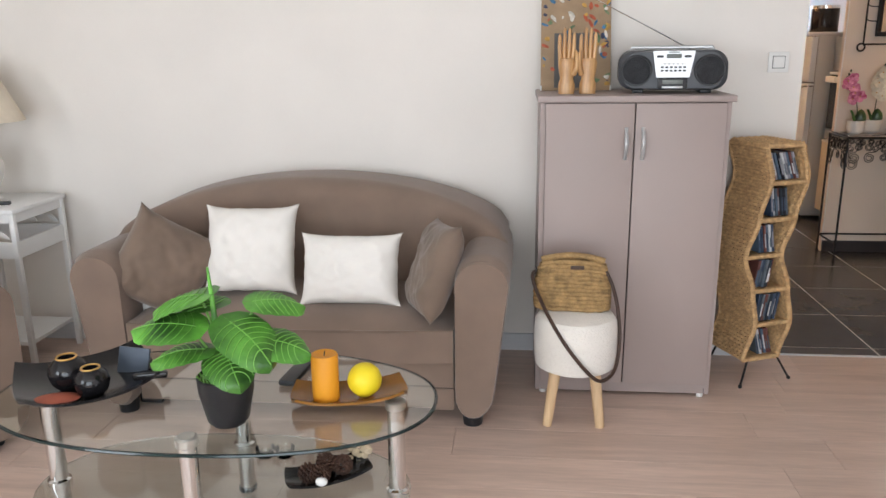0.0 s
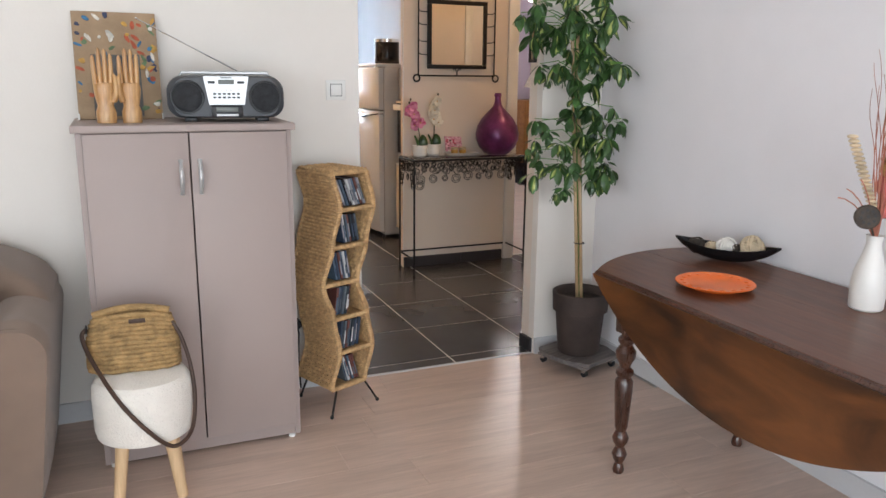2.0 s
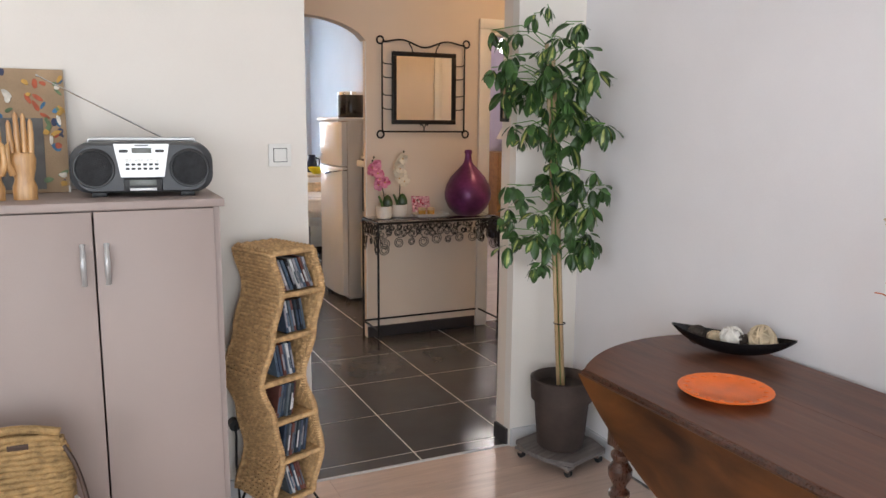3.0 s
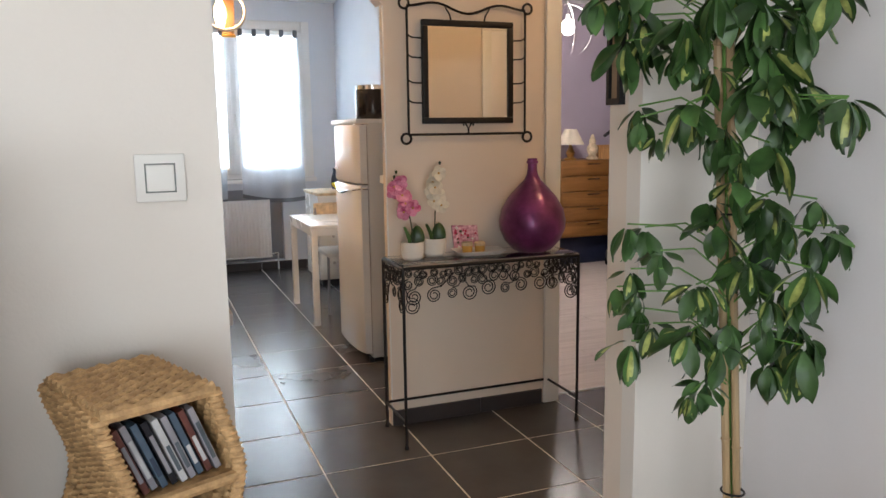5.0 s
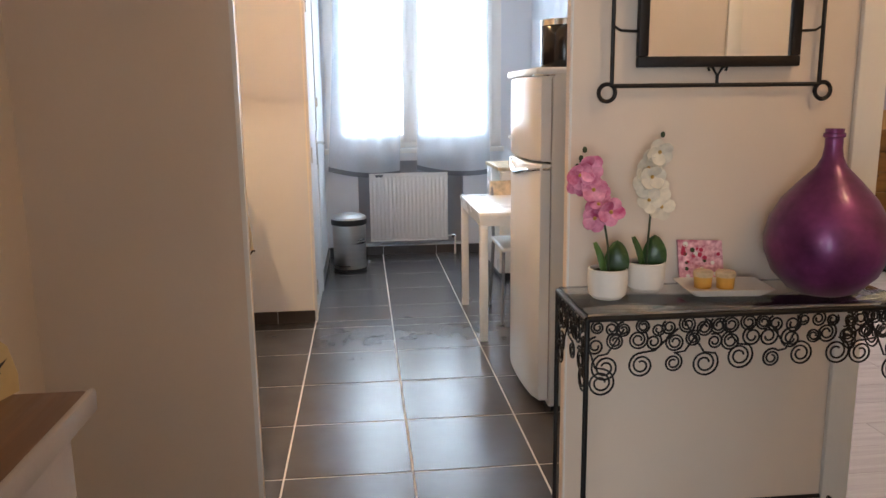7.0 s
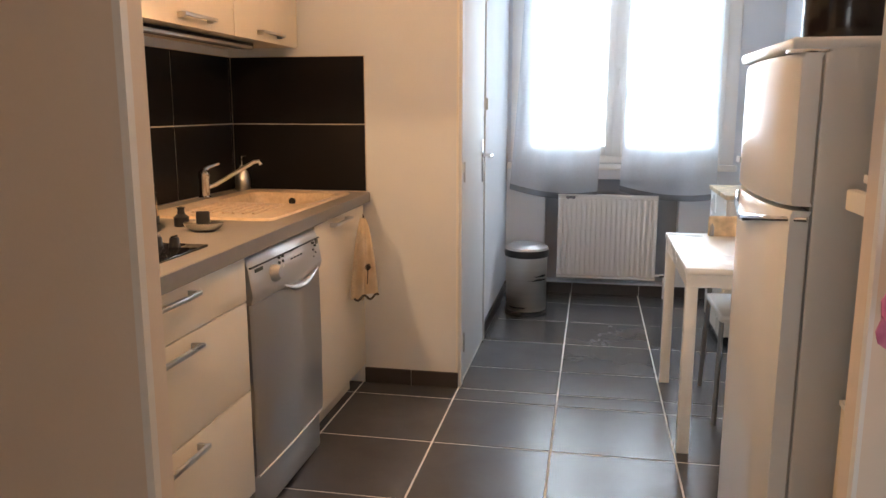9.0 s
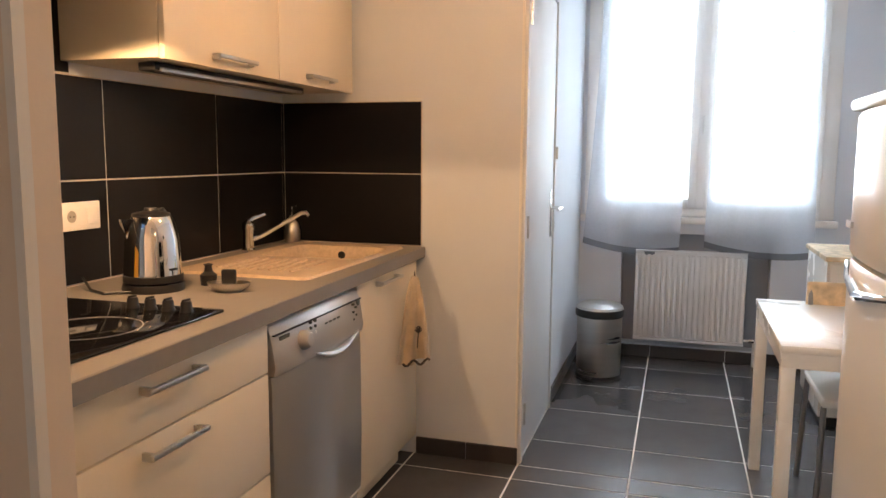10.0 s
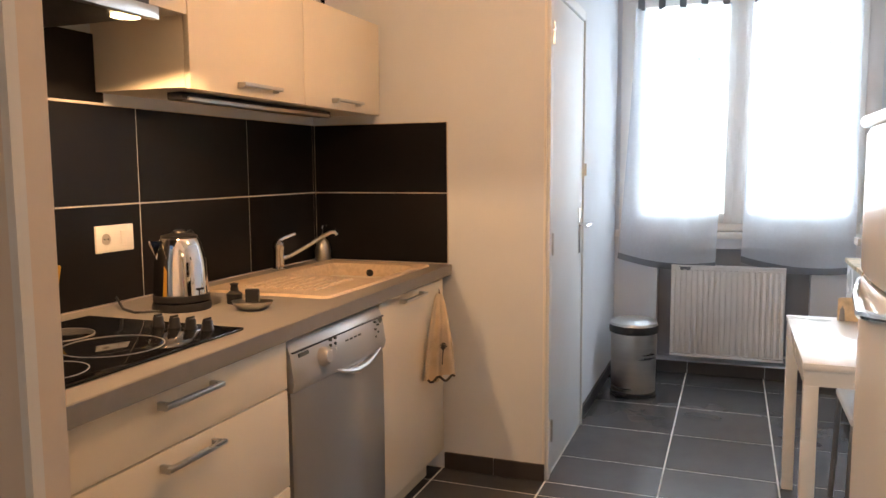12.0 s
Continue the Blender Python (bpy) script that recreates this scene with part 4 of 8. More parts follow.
for x, y in ((-0.897, 2.08), (-0.837, 2.085)):
    solo("tealight_glass", T([(0, 0), (0.026, 0), (0.03, 0.02), (0.028, 0.02), (0.024, 0.004), (0, 0.004)]), M_CLEAR, "clear glass tealight cup on the lower shelf", "glass", (x, y, 0.149))


def leaf_point(w, h, t, g):
    """A point of a broad heart-shaped leaf: t along the rib, g across from -1 to 1."""
    half = w / 2 * (math.sin(math.pi * t ** 0.72) ** 0.55) if 0 < t < 1 else 0.0005
    lobe = 0.16 * h * abs(g) ** 1.5 * max(0.0, 1 - t * 2.2)
    return Vector((half * g, h * t - lobe, 0.13 * h * math.sin(t * 2.7) - 0.10 * h * g * g * (0.4 + t) + 0.010 * h * math.cos(t * 34) * abs(g)))


def big_leaf(w, h):
    """A broad leaf in the xy plane, tip at +y, arched and quilted between its veins."""
    bm = bmesh.new()
    n, k = 18, 6
    rows = [[bm.verts.new(leaf_point(w, h, i / n, j / k)) for j in range(-k, k + 1)] for i in range(n + 1)]
    for a, b in zip(rows, rows[1:]):
        for j in range(2 * k):
            bm.faces.new((a[j], a[j + 1], b[j + 1], b[j]))
    return bm, rows


def potted_philodendron():
    t = thing("potted_plant", (-0.865, 1.757, GT), "artificial plant with broad striped leaves in a black pot", "plant")
    pot = part("pot", T([(0, 0), (0.042, 0), (0.052, 0.012), (0.068, 0.09), (0.070, 0.128), (0.066, 0.131), (0.062, 0.122), (0, 0.118)]), M_BLACK, t, "matt black pot")
    rg = random.Random(21)
    bm = bmesh.new()
    for k in range(220):
        a, r = rg.uniform(0, 6.28), 0.06 * rg.random() ** 0.5
        p = Vector((r * math.cos(a), r * math.sin(a), 0.116))
        tube(bm, [p, p + Vector((rg.uniform(-0.01, 0.01), rg.uniform(-0.01, 0.01), 0.02))], 0.0025, 4)
    part("moss", bm, M_STEM, pot)
    part("spike", U([(0.0, 0, 0.12), (-0.012, 0, 0.25), (-0.02, 0, 0.405)], 0.008, 8, radii=[0.011, 0.009, 0.003]), M_PHILO, t)
    spec = ((172, 0.08, 0.335, 0.15, 25), (188, 0.12, 0.255, 0.145, 5), (205, 0.09, 0.20, 0.12, 10), (90, 0.06, 0.25, 0.11, 20), (22, 0.155, 0.31, 0.12, 15),
            (-28, 0.08, 0.275, 0.15, 35), (-4, 0.17, 0.225, 0.13, 15), (-55, 0.05, 0.195, 0.13, 20), (140, 0.07, 0.30, 0.12, 10))
    for ang, reach, z, size, tip in spec:
        a = radians(ang)
        d = Vector((math.cos(a), math.sin(a), 0))
        base = d * reach * 0.62 + Vector((0, 0, z))
        st = part("stem", U([(0, 0, 0.115), d * reach * 0.22 + Vector((0, 0, z * 0.72)), base], 0.0035, 6), M_STEM, t)
        bm, rows = big_leaf(size, size * 1.12)
        m = Matrix.Translation(base - d * 0.02) @ Matrix.Rotation(a - math.pi / 2, 4, "Z") @ Matrix.Rotation(radians(-tip), 4, "X") @ Matrix.Rotation(radians(rg.uniform(-18, 18)), 4, "Y")
        veins = bmesh.new()
        for i in range(7):
            for sgn in (-1, 1):
                pts = [leaf_point(size, size * 1.12, min(0.97, 0.07 + 0.105 * i + 0.20 * (q / 7) ** 1.6), sgn * 0.95 * q / 7) + Vector((0, 0, 0.0011)) for q in range(8)]
                tube(veins, [m @ p for p in pts], 0.0013, 4, radii=[0.0016 - 0.00012 * q for q in range(8)])
        tube(veins, [m @ (leaf_point(size, size * 1.12, 0.03 + 0.93 * q / 11, 0) + Vector((0, 0, 0.001))) for q in range(12)], 0.0015, 4)
        bm.transform(m)
        lf = part("leaf", bm, M_PHILO, t, "", 60)
        part("vein", veins, M_VEIN, lf)


potted_philodendron()


def cabinet():
    c = thing("cabinet", (0.268, 2.895, 0.012), "taupe two-door cupboard with chrome bow handles", "cabinet")
    w = 0.336
    part("carcass", boxes((-w, -w + 0.018, 0, 0.43, 0.0, 1.126), (w - 0.018, w, 0, 0.43, 0.0, 1.126), (-w + 0.018, w - 0.018, 0.41, 0.43, 0.03, 1.126), (-w + 0.018, w - 0.018, 0.0, 0.41, 0.025, 0.043), (-w + 0.018, w - 0.018, 0.02, 0.41, 1.106, 1.126)), M_TAUPE, c)
    part("top_board", B(-w - 0.012, w + 0.012, -0.022, 0.432, 1.127, 1.150, bev=0.003), M_TAUPE, c)
    for a, b, hx in ((-w + 0.019, -0.0025, -0.030), (0.0025, w - 0.019, 0.030)):
        d = part("door", B(a, b, -0.016, -0.0005, 0.046, 1.123, bev=0.0015), M_TAUPE, c)
        pts = [(hx, -0.016 - 0.024 * math.sin(math.pi * k / 12), 0.925 + 0.11 * k / 12) for k in range(13)]
        part("handle", U(pts, 0.006, 8, radii=[0.008] + [0.0055 + 0.002 * math.sin(math.pi * k / 12) for k in range(1, 12)] + [0.008]), M_SILVER, d, "chrome bow handle")
    part("plinth_board", B(-w + 0.019, w - 0.019, 0.005, 0.02, 0.0, 0.024), M_TAUPE, c)
    for x in (-w + 0.03, w - 0.03):
        part("foot", C((x, 0.012, -0.012), (x, 0.012, 0.0), 0.013), M_WHITEPL, c)


cabinet()
CABT = 1.1625


def picture():
    p = thing("collage_picture", (0.076, 3.215, CABT), "unframed brown collage picture with paint daubs leaning on the wall", "picture")
    m = pose(0, 0, 0, 90 - 17, 0, 0)
    part("board", slab(bmesh.new(), [(-0.138, 0), (0.138, 0), (0.138, 0.385), (-0.138, 0.385)], -0.004, 0.004, m), M_CANVAS, p)
    part("print", slab(bmesh.new(), [(-0.085, 0.01), (0.075, 0.01), (0.075, 0.23), (-0.085, 0.23)], 0.0045, 0.006, m), M_GREYSMOKE, p, "dark grey print in the middle")
    rg = random.Random(11)
    for k in range(90):
        x, y = rg.uniform(-0.13, 0.13), rg.uniform(0.01, 0.375)
        if -0.09 < x < 0.08 and y < 0.235:
            continue
        a, b, an = rg.uniform(0.005, 0.02), rg.uniform(0.004, 0.010), rg.uniform(0, 6.28)
        out = [(x + math.cos(an) * a * math.cos(q) * rg.uniform(0.7, 1.2) - math.sin(an) * b * math.sin(q), y + math.sin(an) * a * math.cos(q) + math.cos(an) * b * math.sin(q) * rg.uniform(0.7, 1.2)) for q in [6.283 * i / 9 for i in range(9)]]
        out = [(max(-0.137, min(0.137, u)), max(0.002, min(0.383, v))) for u, v in out]
        part("daub", slab(bmesh.new(), out, 0.0046, 0.0066 + 0.001 * (k % 3), m), M_PAINTS[k % 6], p)
    part("frame_edge", boxes((-0.14, -0.134, -0.012, 0.0, 0.0, 0.02), (0.134, 0.14, -0.012, 0.0, 0.0, 0.02)), M_WHITEPL, p)


picture()


def carving(at, lean, turn):
    """One carved upright palm with five long fingers, in one piece."""
    bm = bmesh.new()
    lathe(bm, [(0, 0), (0.030, 0), (0.031, 0.035), (0.024, 0.055), (0.030, 0.085), (0.033, 0.11), (0.028, 0.128), (0, 0.13)], seg=20, sy=0.62)
    for k, (x, h) in enumerate(((-0.024, 0.215), (-0.009, 0.238), (0.006, 0.235), (0.020, 0.22))):
        tube(bm, [(x, 0, 0.115), (x * 1.15, 0.003, 0.165), (x * 1.2, -0.003, h - 0.008), (x * 1.2, -0.006, h)], 0.008, 8, radii=[0.0085, 0.0082, 0.006, 0.002])
    tube(bm, [(0.024 * lean, -0.008, 0.07), (0.036 * lean, -0.016, 0.10), (0.034 * lean, -0.018, 0.145), (0.030 * lean, -0.017, 0.158)], 0.008, 8, radii=[0.011, 0.010, 0.007, 0.002])
    return solo("wooden_sculpture", bm, M_CARVED, "carved pale wooden sculpture of an upright palm", "sculpture", at, turn, 50)


carving((0.028, 3.005, CABT), 1, 0)
carving((0.106, 3.010, CABT), -1, 0)


def boombox():
    b = thing("boombox", (0.419, 3.085, CABT), "grey and silver portable radio with a raised aerial", "radio", turn=-6)
    out = []
    for x, z in rounded(-0.195, 0.195, 0.012, 0.150, 0.05, 8):
        out.append((x, z + (0.01 * (1 - (x / 0.195) ** 2) if z > 0.08 else 0)))
    secs = [[(x * f, y, 0.08 + (z - 0.08) * f) for x, z in out] for y, f in ((-0.105, 0.90), (-0.09, 0.985), (-0.05, 1.0), (0.06, 1.0), (0.09, 0.93))]
    part("body", loft(bmesh.new(), secs), M_RADIO, b, "", 30)
    m = pose(0, -0.106, 0, 90, 0, 0)
    for s in (-1, 1):
        ring = part("speaker_ring", U([(s * 0.128 + 0.052 * math.cos(a), -0.107, 0.083 + 0.052 * math.sin(a)) for a in [2 * math.pi * k / 28 for k in range(28)]], 0.004, 6, closed=True), M_BLACK, b)
        part("speaker_cone", T([(0, 0.004), (0.03, 0.008), (0.05, 0.0), (0, 0.0)], seg=28), M_GRILLE, ring, "black speaker mesh").matrix_basis = pose(s * 0.128, -0.106, 0.083, 90, 0, 0)
    pan = part("panel", slab(bmesh.new(), [(-0.058, 0.058), (0.058, 0.058), (0.074, 0.152), (-0.074, 0.152)], 0.0, 0.010, m), M_SILVER, b, "silver control panel")
    part("display", B(-0.026, 0.026, -0.1195, -0.1165, 0.126, 0.141, bev=0.001), M_LCD, pan, "grey display")
    for r, z in enumerate((0.106, 0.094, 0.082)):
        for k in range(6):
            part("button", B(-0.044 + 0.0155 * k, -0.034 + 0.0155 * k, -0.120, -0.116, z - 0.003, z + 0.003, bev=0.001, seg=1), M_WHITEPL if r == 0 else M_BLACK, pan)
    for s in (-1, 1):
        part("button", B(s * 0.048 - 0.012, s * 0.048 + 0.012, -0.120, -0.116, 0.128, 0.136, bev=0.002, seg=1), M_BLACK, pan)
    deck = part("cassette_door", B(-0.052, 0.052, -0.114, -0.104, 0.016, 0.055, bev=0.004), M_BLACK, b, "black cassette door")
    part("window", B(-0.036, 0.036, -0.1165, -0.1135, 0.034, 0.05, bev=0.001), M_LCD, deck)
    part("key_row", B(-0.036, 0.036, -0.118, -0.113, 0.019, 0.027, bev=0.001), M_SILVER, deck)
    part("lettering", boxes((-0.018, 0.018, -0.1175, -0.1162, 0.1455, 0.149)), M_BLACK, pan)
    part("handle", U([(-0.15, 0.0, 0.15), (-0.145, 0.0, 0.163), (0.145, 0.0, 0.163), (0.15, 0.0, 0.15)], 0.007, 8), M_SILVER, b)
    for x in (-0.12, 0.12):
        part("foot", B(x - 0.02, x + 0.02, -0.08, 0.06, 0, 0.013, bev=0.002), M_BLACK, b)
    a0, a1 = Vector((0.075, 0.07, 0.155)), Vector((-0.285, 0.10, 0.345))
    bm = bmesh.new()
    for k in range(4):
        cyl(bm, a0.lerp(a1, k / 4), a0.lerp(a1, (k + 1) / 4), 0.0032 - 0.0005 * k, seg=8)
    ball(bm, a1, 0.004, seg=8, rings=6)
    part("aerial", bm, M_CHROME, b, "chrome telescopic aerial")


boombox()


def wall_switch():
    s = tagged(new("wall_switch"), "white square light switch on the cream wall", "switch")
    s.matrix_basis = pose(0.886, NORTH, 1.262)
    part("plate", B(-0.040, 0.040, -0.010, 0, -0.040, 0.040, bev=0.003), M_WHITEPL, s)
    part("rocker_gap", B(-0.0245, 0.0245, -0.0106, -0.0095, -0.0245, 0.0245), M_LCD, s)
    part("rocker", B(-0.022, 0.022, -0.0145, -0.009, -0.022, 0.022, bev=0.002), M_WHITEPL, s)


wall_switch()


def stool():
    s = thing("stool", (0.065, 2.665, 0), "round white boucle stool with beech legs", "stool")
    part("seat", T([(0, 0.222), (0.120, 0.222), (0.140, 0.232), (0.146, 0.26), (0.147, 0.36), (0.144, 0.395), (0.132, 0.415), (0.09, 0.424), (0, 0.427)], seg=40), M_BOUCLE, s, "white boucle drum seat")
    for a in (-125, -55, 90):
        x, y = math.cos(radians(a)), math.sin(radians(a))
        if a != 90:
            p0, p1 = (0.095 * math.copysign(1, x), -0.045, 0), (0.068 * math.copysign(1, x), -0.035, 0.225)
        else:
            p0, p1 = (0.098, 0.09, 0), (0.075, 0.07, 0.225)
        part("leg", C(p0, p1, 0.017, 0.021, seg=18), M_BEECH, s, "tapered beech leg")


stool()


def straw_bag():
    b = thing("handbag", (0.051, 2.70, 0.428), "brown straw handbag with a dark leather strap", "bag", turn=-4)
    rows, hgt = 13, 0.180
    core = part("body", loft(bmesh.new(), [[(0.118 * c, 0.036 * s, 0.004) for c, s in [(math.cos(a), math.sin(a)) for a in [6.283 * i / 24 for i in range(24)]]], [(0.10 * math.cos(a), 0.012 * math.sin(a), 0.172) for a in [6.283 * i / 24 for i in range(24)]]]), M_STRAW, b, "woven straw body")
    for r in range(rows):
        z = 0.006 + hgt * r / rows
        f = r / rows
        hw = 0.128 - 0.022 * f ** 2.2
        hd = 0.045 * (1 - 0.72 * f)
        pts = []
        for i in range(60):
            a = 2 * math.pi * i / 60
            k = 0.0022 * math.sin(i * math.pi + r * math.pi) + 0.0025 * math.cos(i * 3.1 + r)
            sag = 0.012 * math.sin(f * 3) * math.cos(a)
            pts.append(((hw + k) * math.copysign(abs(math.cos(a)) ** 0.6, math.cos(a)) + sag * 0.3, (hd + k) * math.copysign(abs(math.sin(a)) ** 0.8, math.sin(a)), z + (0.018 * f * math.cos(a) ** 2 * -1) + 0.0015 * math.sin(i * 1.3 + r)))
        part("straw_coil", U(pts, 0.0088, 6, closed=True), M_STRAW, core, "", 70)
    part("flap", U([(-0.11 + 0.22 * k / 20, -0.004, 0.176 + 0.018 * math.sin(math.pi * k / 20)) for k in range(21)], 0.011, 8), M_STRAW, b)
    part("label_patch", B(-0.008, 0.040, -0.0285, -0.024, 0.148, 0.162, bev=0.002), M_LEATHER, b, "small brown leather patch")
    pts = [(-0.128, -0.02, 0.14), (-0.140, -0.035, 0.12), (-0.115, -0.075, 0.06), (-0.05, -0.165, -0.03), (0.01, -0.19, -0.11), (0.075, -0.185, -0.185), (0.115, -0.165, -0.205), (0.155, -0.11, -0.185), (0.170, -0.06, -0.10), (0.162, -0.03, 0.0), (0.14, -0.02, 0.09), (0.115, -0.01, 0.14)]
    fine = []
    for i in range(len(pts) - 1):
        p0, p1, p2, p3 = [Vector(pts[max(0, min(len(pts) - 1, i + k))]) for k in (-1, 0, 1, 2)]
        for s in range(6):
            t = s / 6
            fine.append(0.5 * ((2 * p1) + (p2 - p0) * t + (2 * p0 - 5 * p1 + 4 * p2 - p3) * t * t + (3 * p1 - p0 - 3 * p2 + p3) * t ** 3))
    fine.append(Vector(pts[-1]))
    part("strap", U(fine, 0.0065, 8), M_LEATHER, b, "dark brown leather strap")
    part("ring", U([(-0.128, -0.022 + 0.012 * math.cos(a), 0.14 + 0.012 * math.sin(a)) for a in [6.283 * k / 14 for k in range(14)]], 0.002, 6, closed=True), M_BLACK, b)


straw_bag()

WAVE = ((0.105, -0.016), (0.25, 0.026), (0.39, 0.0), (0.535, -0.048), (0.68, 0.0), (0.83, 0.040), (0.965, 0.006))


def wicker_rack():
    k = thing("disc_rack", (0.852, 3.060, 0), "wavy honey wicker rack full of disc cases", "rack", turn=23)
    w, d, z0, z1 = 0.083, 0.212, 0.105, 0.962
    rows = 66
    # woven side skins: short bulging strands, half a step apart from row to row
    for side in (-1, 1):
        bm = bmesh.new()
        for r in range(rows):
            z = z0 + (z1 - z0) * (r + 0.5) / rows
            x = interp(z, WAVE) + side * w
            n = 9
            pts = []
            for i in range(n * 2 + 1):
                y = d * i / (n * 2)
                pts.append((x + side * 0.0055 * math.cos(math.pi * (i + r)), y, z))
            tube(bm, pts, 0.0058, 5)
        tagged(part("side_panel", bm, M_WICKER, k, "", 70), "woven wicker side", "", "", "stuff")
        bm = bmesh.new()
        secs = []
        for i in range(25):
            z = z0 + (z1 - z0) * i / 24
            x = interp(z, WAVE) + side * (w - 0.003)
            secs.append([(x - 0.0015, 0.004, z), (x + 0.0015, 0.004, z), (x + 0.0015, d, z), (x - 0.0015, d, z)])
        part("side_board", loft(bm, secs), M_WICKER, k)
        for y in (0.0, d):
            pts = [(interp(z0 + (z1 - z0) * i / 30, WAVE) + side * w, y, z0 + (z1 - z0) * i / 30) for i in range(31)]
            rod = part("edge_rod", U(pts, 0.010, 8), M_WICKER, k, "", 70)
            bm = bmesh.new()
            for i in range(0, 90):
                z = z0 + (z1 - z0) * i / 90
                x = interp(z, WAVE) + side * w
                tube(bm, [(x + 0.0105 * math.cos(a), y + 0.0105 * math.sin(a), z + 0.004 * a / 6.28) for a in [6.283 * q / 8 for q in range(8)]], 0.0026, 4, closed=True)
            part("wrapping", bm, M_WICKER, rod)
    bm = bmesh.new()
    for r in range(rows // 2):
        z = z0 + (z1 - z0) * (r + 0.5) / (rows // 2)
        x = interp(z, WAVE)
        tube(bm, [(x - w, d, z), (x, d + 0.004, z), (x + w, d, z)], 0.011, 5)
    part("back_panel", bm, M_WICKER, k)
    rg = random.Random(4)
    n = 6
    for i in range(n + 1):
        z = z0 + (z1 - z0) * i / n
        x = interp(z, WAVE)
        shelf = part("shelf", B(x - w, x + w, 0.004, d, z - 0.004, z + 0.004), M_WICKER, k)
        part("shelf_rod", U([(x - w, 0, z), (x, -0.001, z), (x + w, 0, z)], 0.0095, 8), M_WICKER, shelf)
        if i == n:
            bm = bmesh.new()
            for q in range(22):
                y = d * q / 21
                tube(bm, [(x - w + 2 * w * s / 10, y, z + 0.006 + 0.0035 * math.cos(math.pi * (s + q))) for s in range(11)], 0.0055, 5)
            tagged(part("woven_top", bm, M_WICKER, shelf, "", 70), "woven wicker top", "", "", "stuff")
    for x, y, fx, fy in ((-0.065, 0.01, -0.125, -0.03), (0.065, 0.01, 0.118, -0.02), (-0.06, d - 0.01, -0.085, d + 0.02), (0.06, d - 0.01, 0.10, d + 0.02)):
        leg = part("leg", U([(x, y, 0.11), (fx, fy, 0.008)], 0.0045, 8), M_IRON, k, "thin black metal leg")
        part("foot", ball(bmesh.new(), (fx, fy, 0.008), 0.008, seg=10, rings=6), M_RUBBER, leg)
    # the cases lean to one side in each compartment
    m_turn = pose(0.852, 3.060, 0, 0, 0, 23)
    for i in range(n):
        za = z0 + (z1 - z0) * i / n + 0.0045
        xa = interp(za + 0.06, WAVE)
        lean = (-12, 16, 16, -16, -14, 26)[::-1][i] if i != 5 else 34
        swing = math.sin(radians(-lean * 0.62)) * 0.112
        room = [(interp(za + 0.112 * q, WAVE), swing * q) for q in (0.0, 0.25, 0.5, 0.75, 1.0)]
        lo, hi = max(c - w + 0.020 - e for c, e in room), min(c + w - 0.020 - e for c, e in room)
        count = max(4, min(9, int((hi - lo) / 0.0108) + 1))
        for q in range(count):
            th, tall = 0.0098, 0.112
            x = lo + (hi - lo) * q / (count - 1)
            bm = B(-th / 2, th / 2, 0, 0.13, 0, tall, bev=0.0008, seg=1)
            ob = new("disc_case", mesh("disc_case", bm, CDS[rg.randrange(8)], 0))
            ob.matrix_basis = m_turn @ pose(x, 0.014 + rg.uniform(0, 0.012), za + 0.005, 0, -lean * 0.62, 0)
            tagged(ob, "slim disc case standing in the wicker rack", "disc case", "disc cases in the rack")
            part("spine_label", B(-th / 2 + 0.002, th / 2 - 0.002, -0.0012, -0.0002, 0.02, tall - rg.uniform(0.02, 0.06)), CDS[rg.choice((2, 6, 3, 1, 5))], ob, "", 0)


wicker_rack()
pl = thing("power_plug", (0.69, NORTH - 0.014, 0.30), "black power plug in the wall behind the rack", "plug")
part("plug_body", C((0, 0.012, 0), (0, -0.03, 0), 0.020), M_BLACK, pl)
part("cable", U([(0, -0.03, 0), (0, -0.05, -0.03), (0.0, -0.03, -0.15), (0.01, -0.01, -0.29)], 0.004, 6), M_BLACK, pl)


# the tall house plant on its dolly
PX, PY = 1.975, 3.135


def plant_dolly():
    d = thing("plant_dolly", (PX, PY, 0), "grey wooden plant dolly on small castors", "plant dolly", turn=18)
    for y0, y1 in ((-0.150, -0.052), (-0.049, 0.049), (0.052, 0.150)):
        cut = 0.045 if y0 != -0.049 else 0.0
        pts = [(-0.150 + (cut if y0 < -0.1 else 0), y0), (0.150 - (cut if y0 < -0.1 else 0), y0), (0.150 - (cut if y1 > 0.1 else 0), y1), (-0.150 + (cut if y1 > 0.1 else 0), y1)]
        part("board", slab(bmesh.new(), pts, 0.050, 0.068), M_DOLLY, d)
    for x in (-0.10, 0.10):
        part("batten", B(x - 0.022, x + 0.022, -0.14, 0.14, 0.036, 0.0498, bev=0.002), M_DOLLY, d)
    for k in range(4):
        a = radians(45 + 90 * k)
        x, y = 0.100 * (1 if math.cos(a) > 0 else -1), 0.122 * (1 if math.sin(a) > 0 else -1)
        c = part("castor", C((x - 0.008, y, 0.016), (x + 0.008, y, 0.016), 0.016, seg=16), M_BLACK, d)
        part("fork", B(x - 0.014, x + 0.014, y - 0.010, y + 0.010, 0.020, 0.0358, bev=0.003), M_CHROME, c, "chrome castor fork")


plant_dolly()


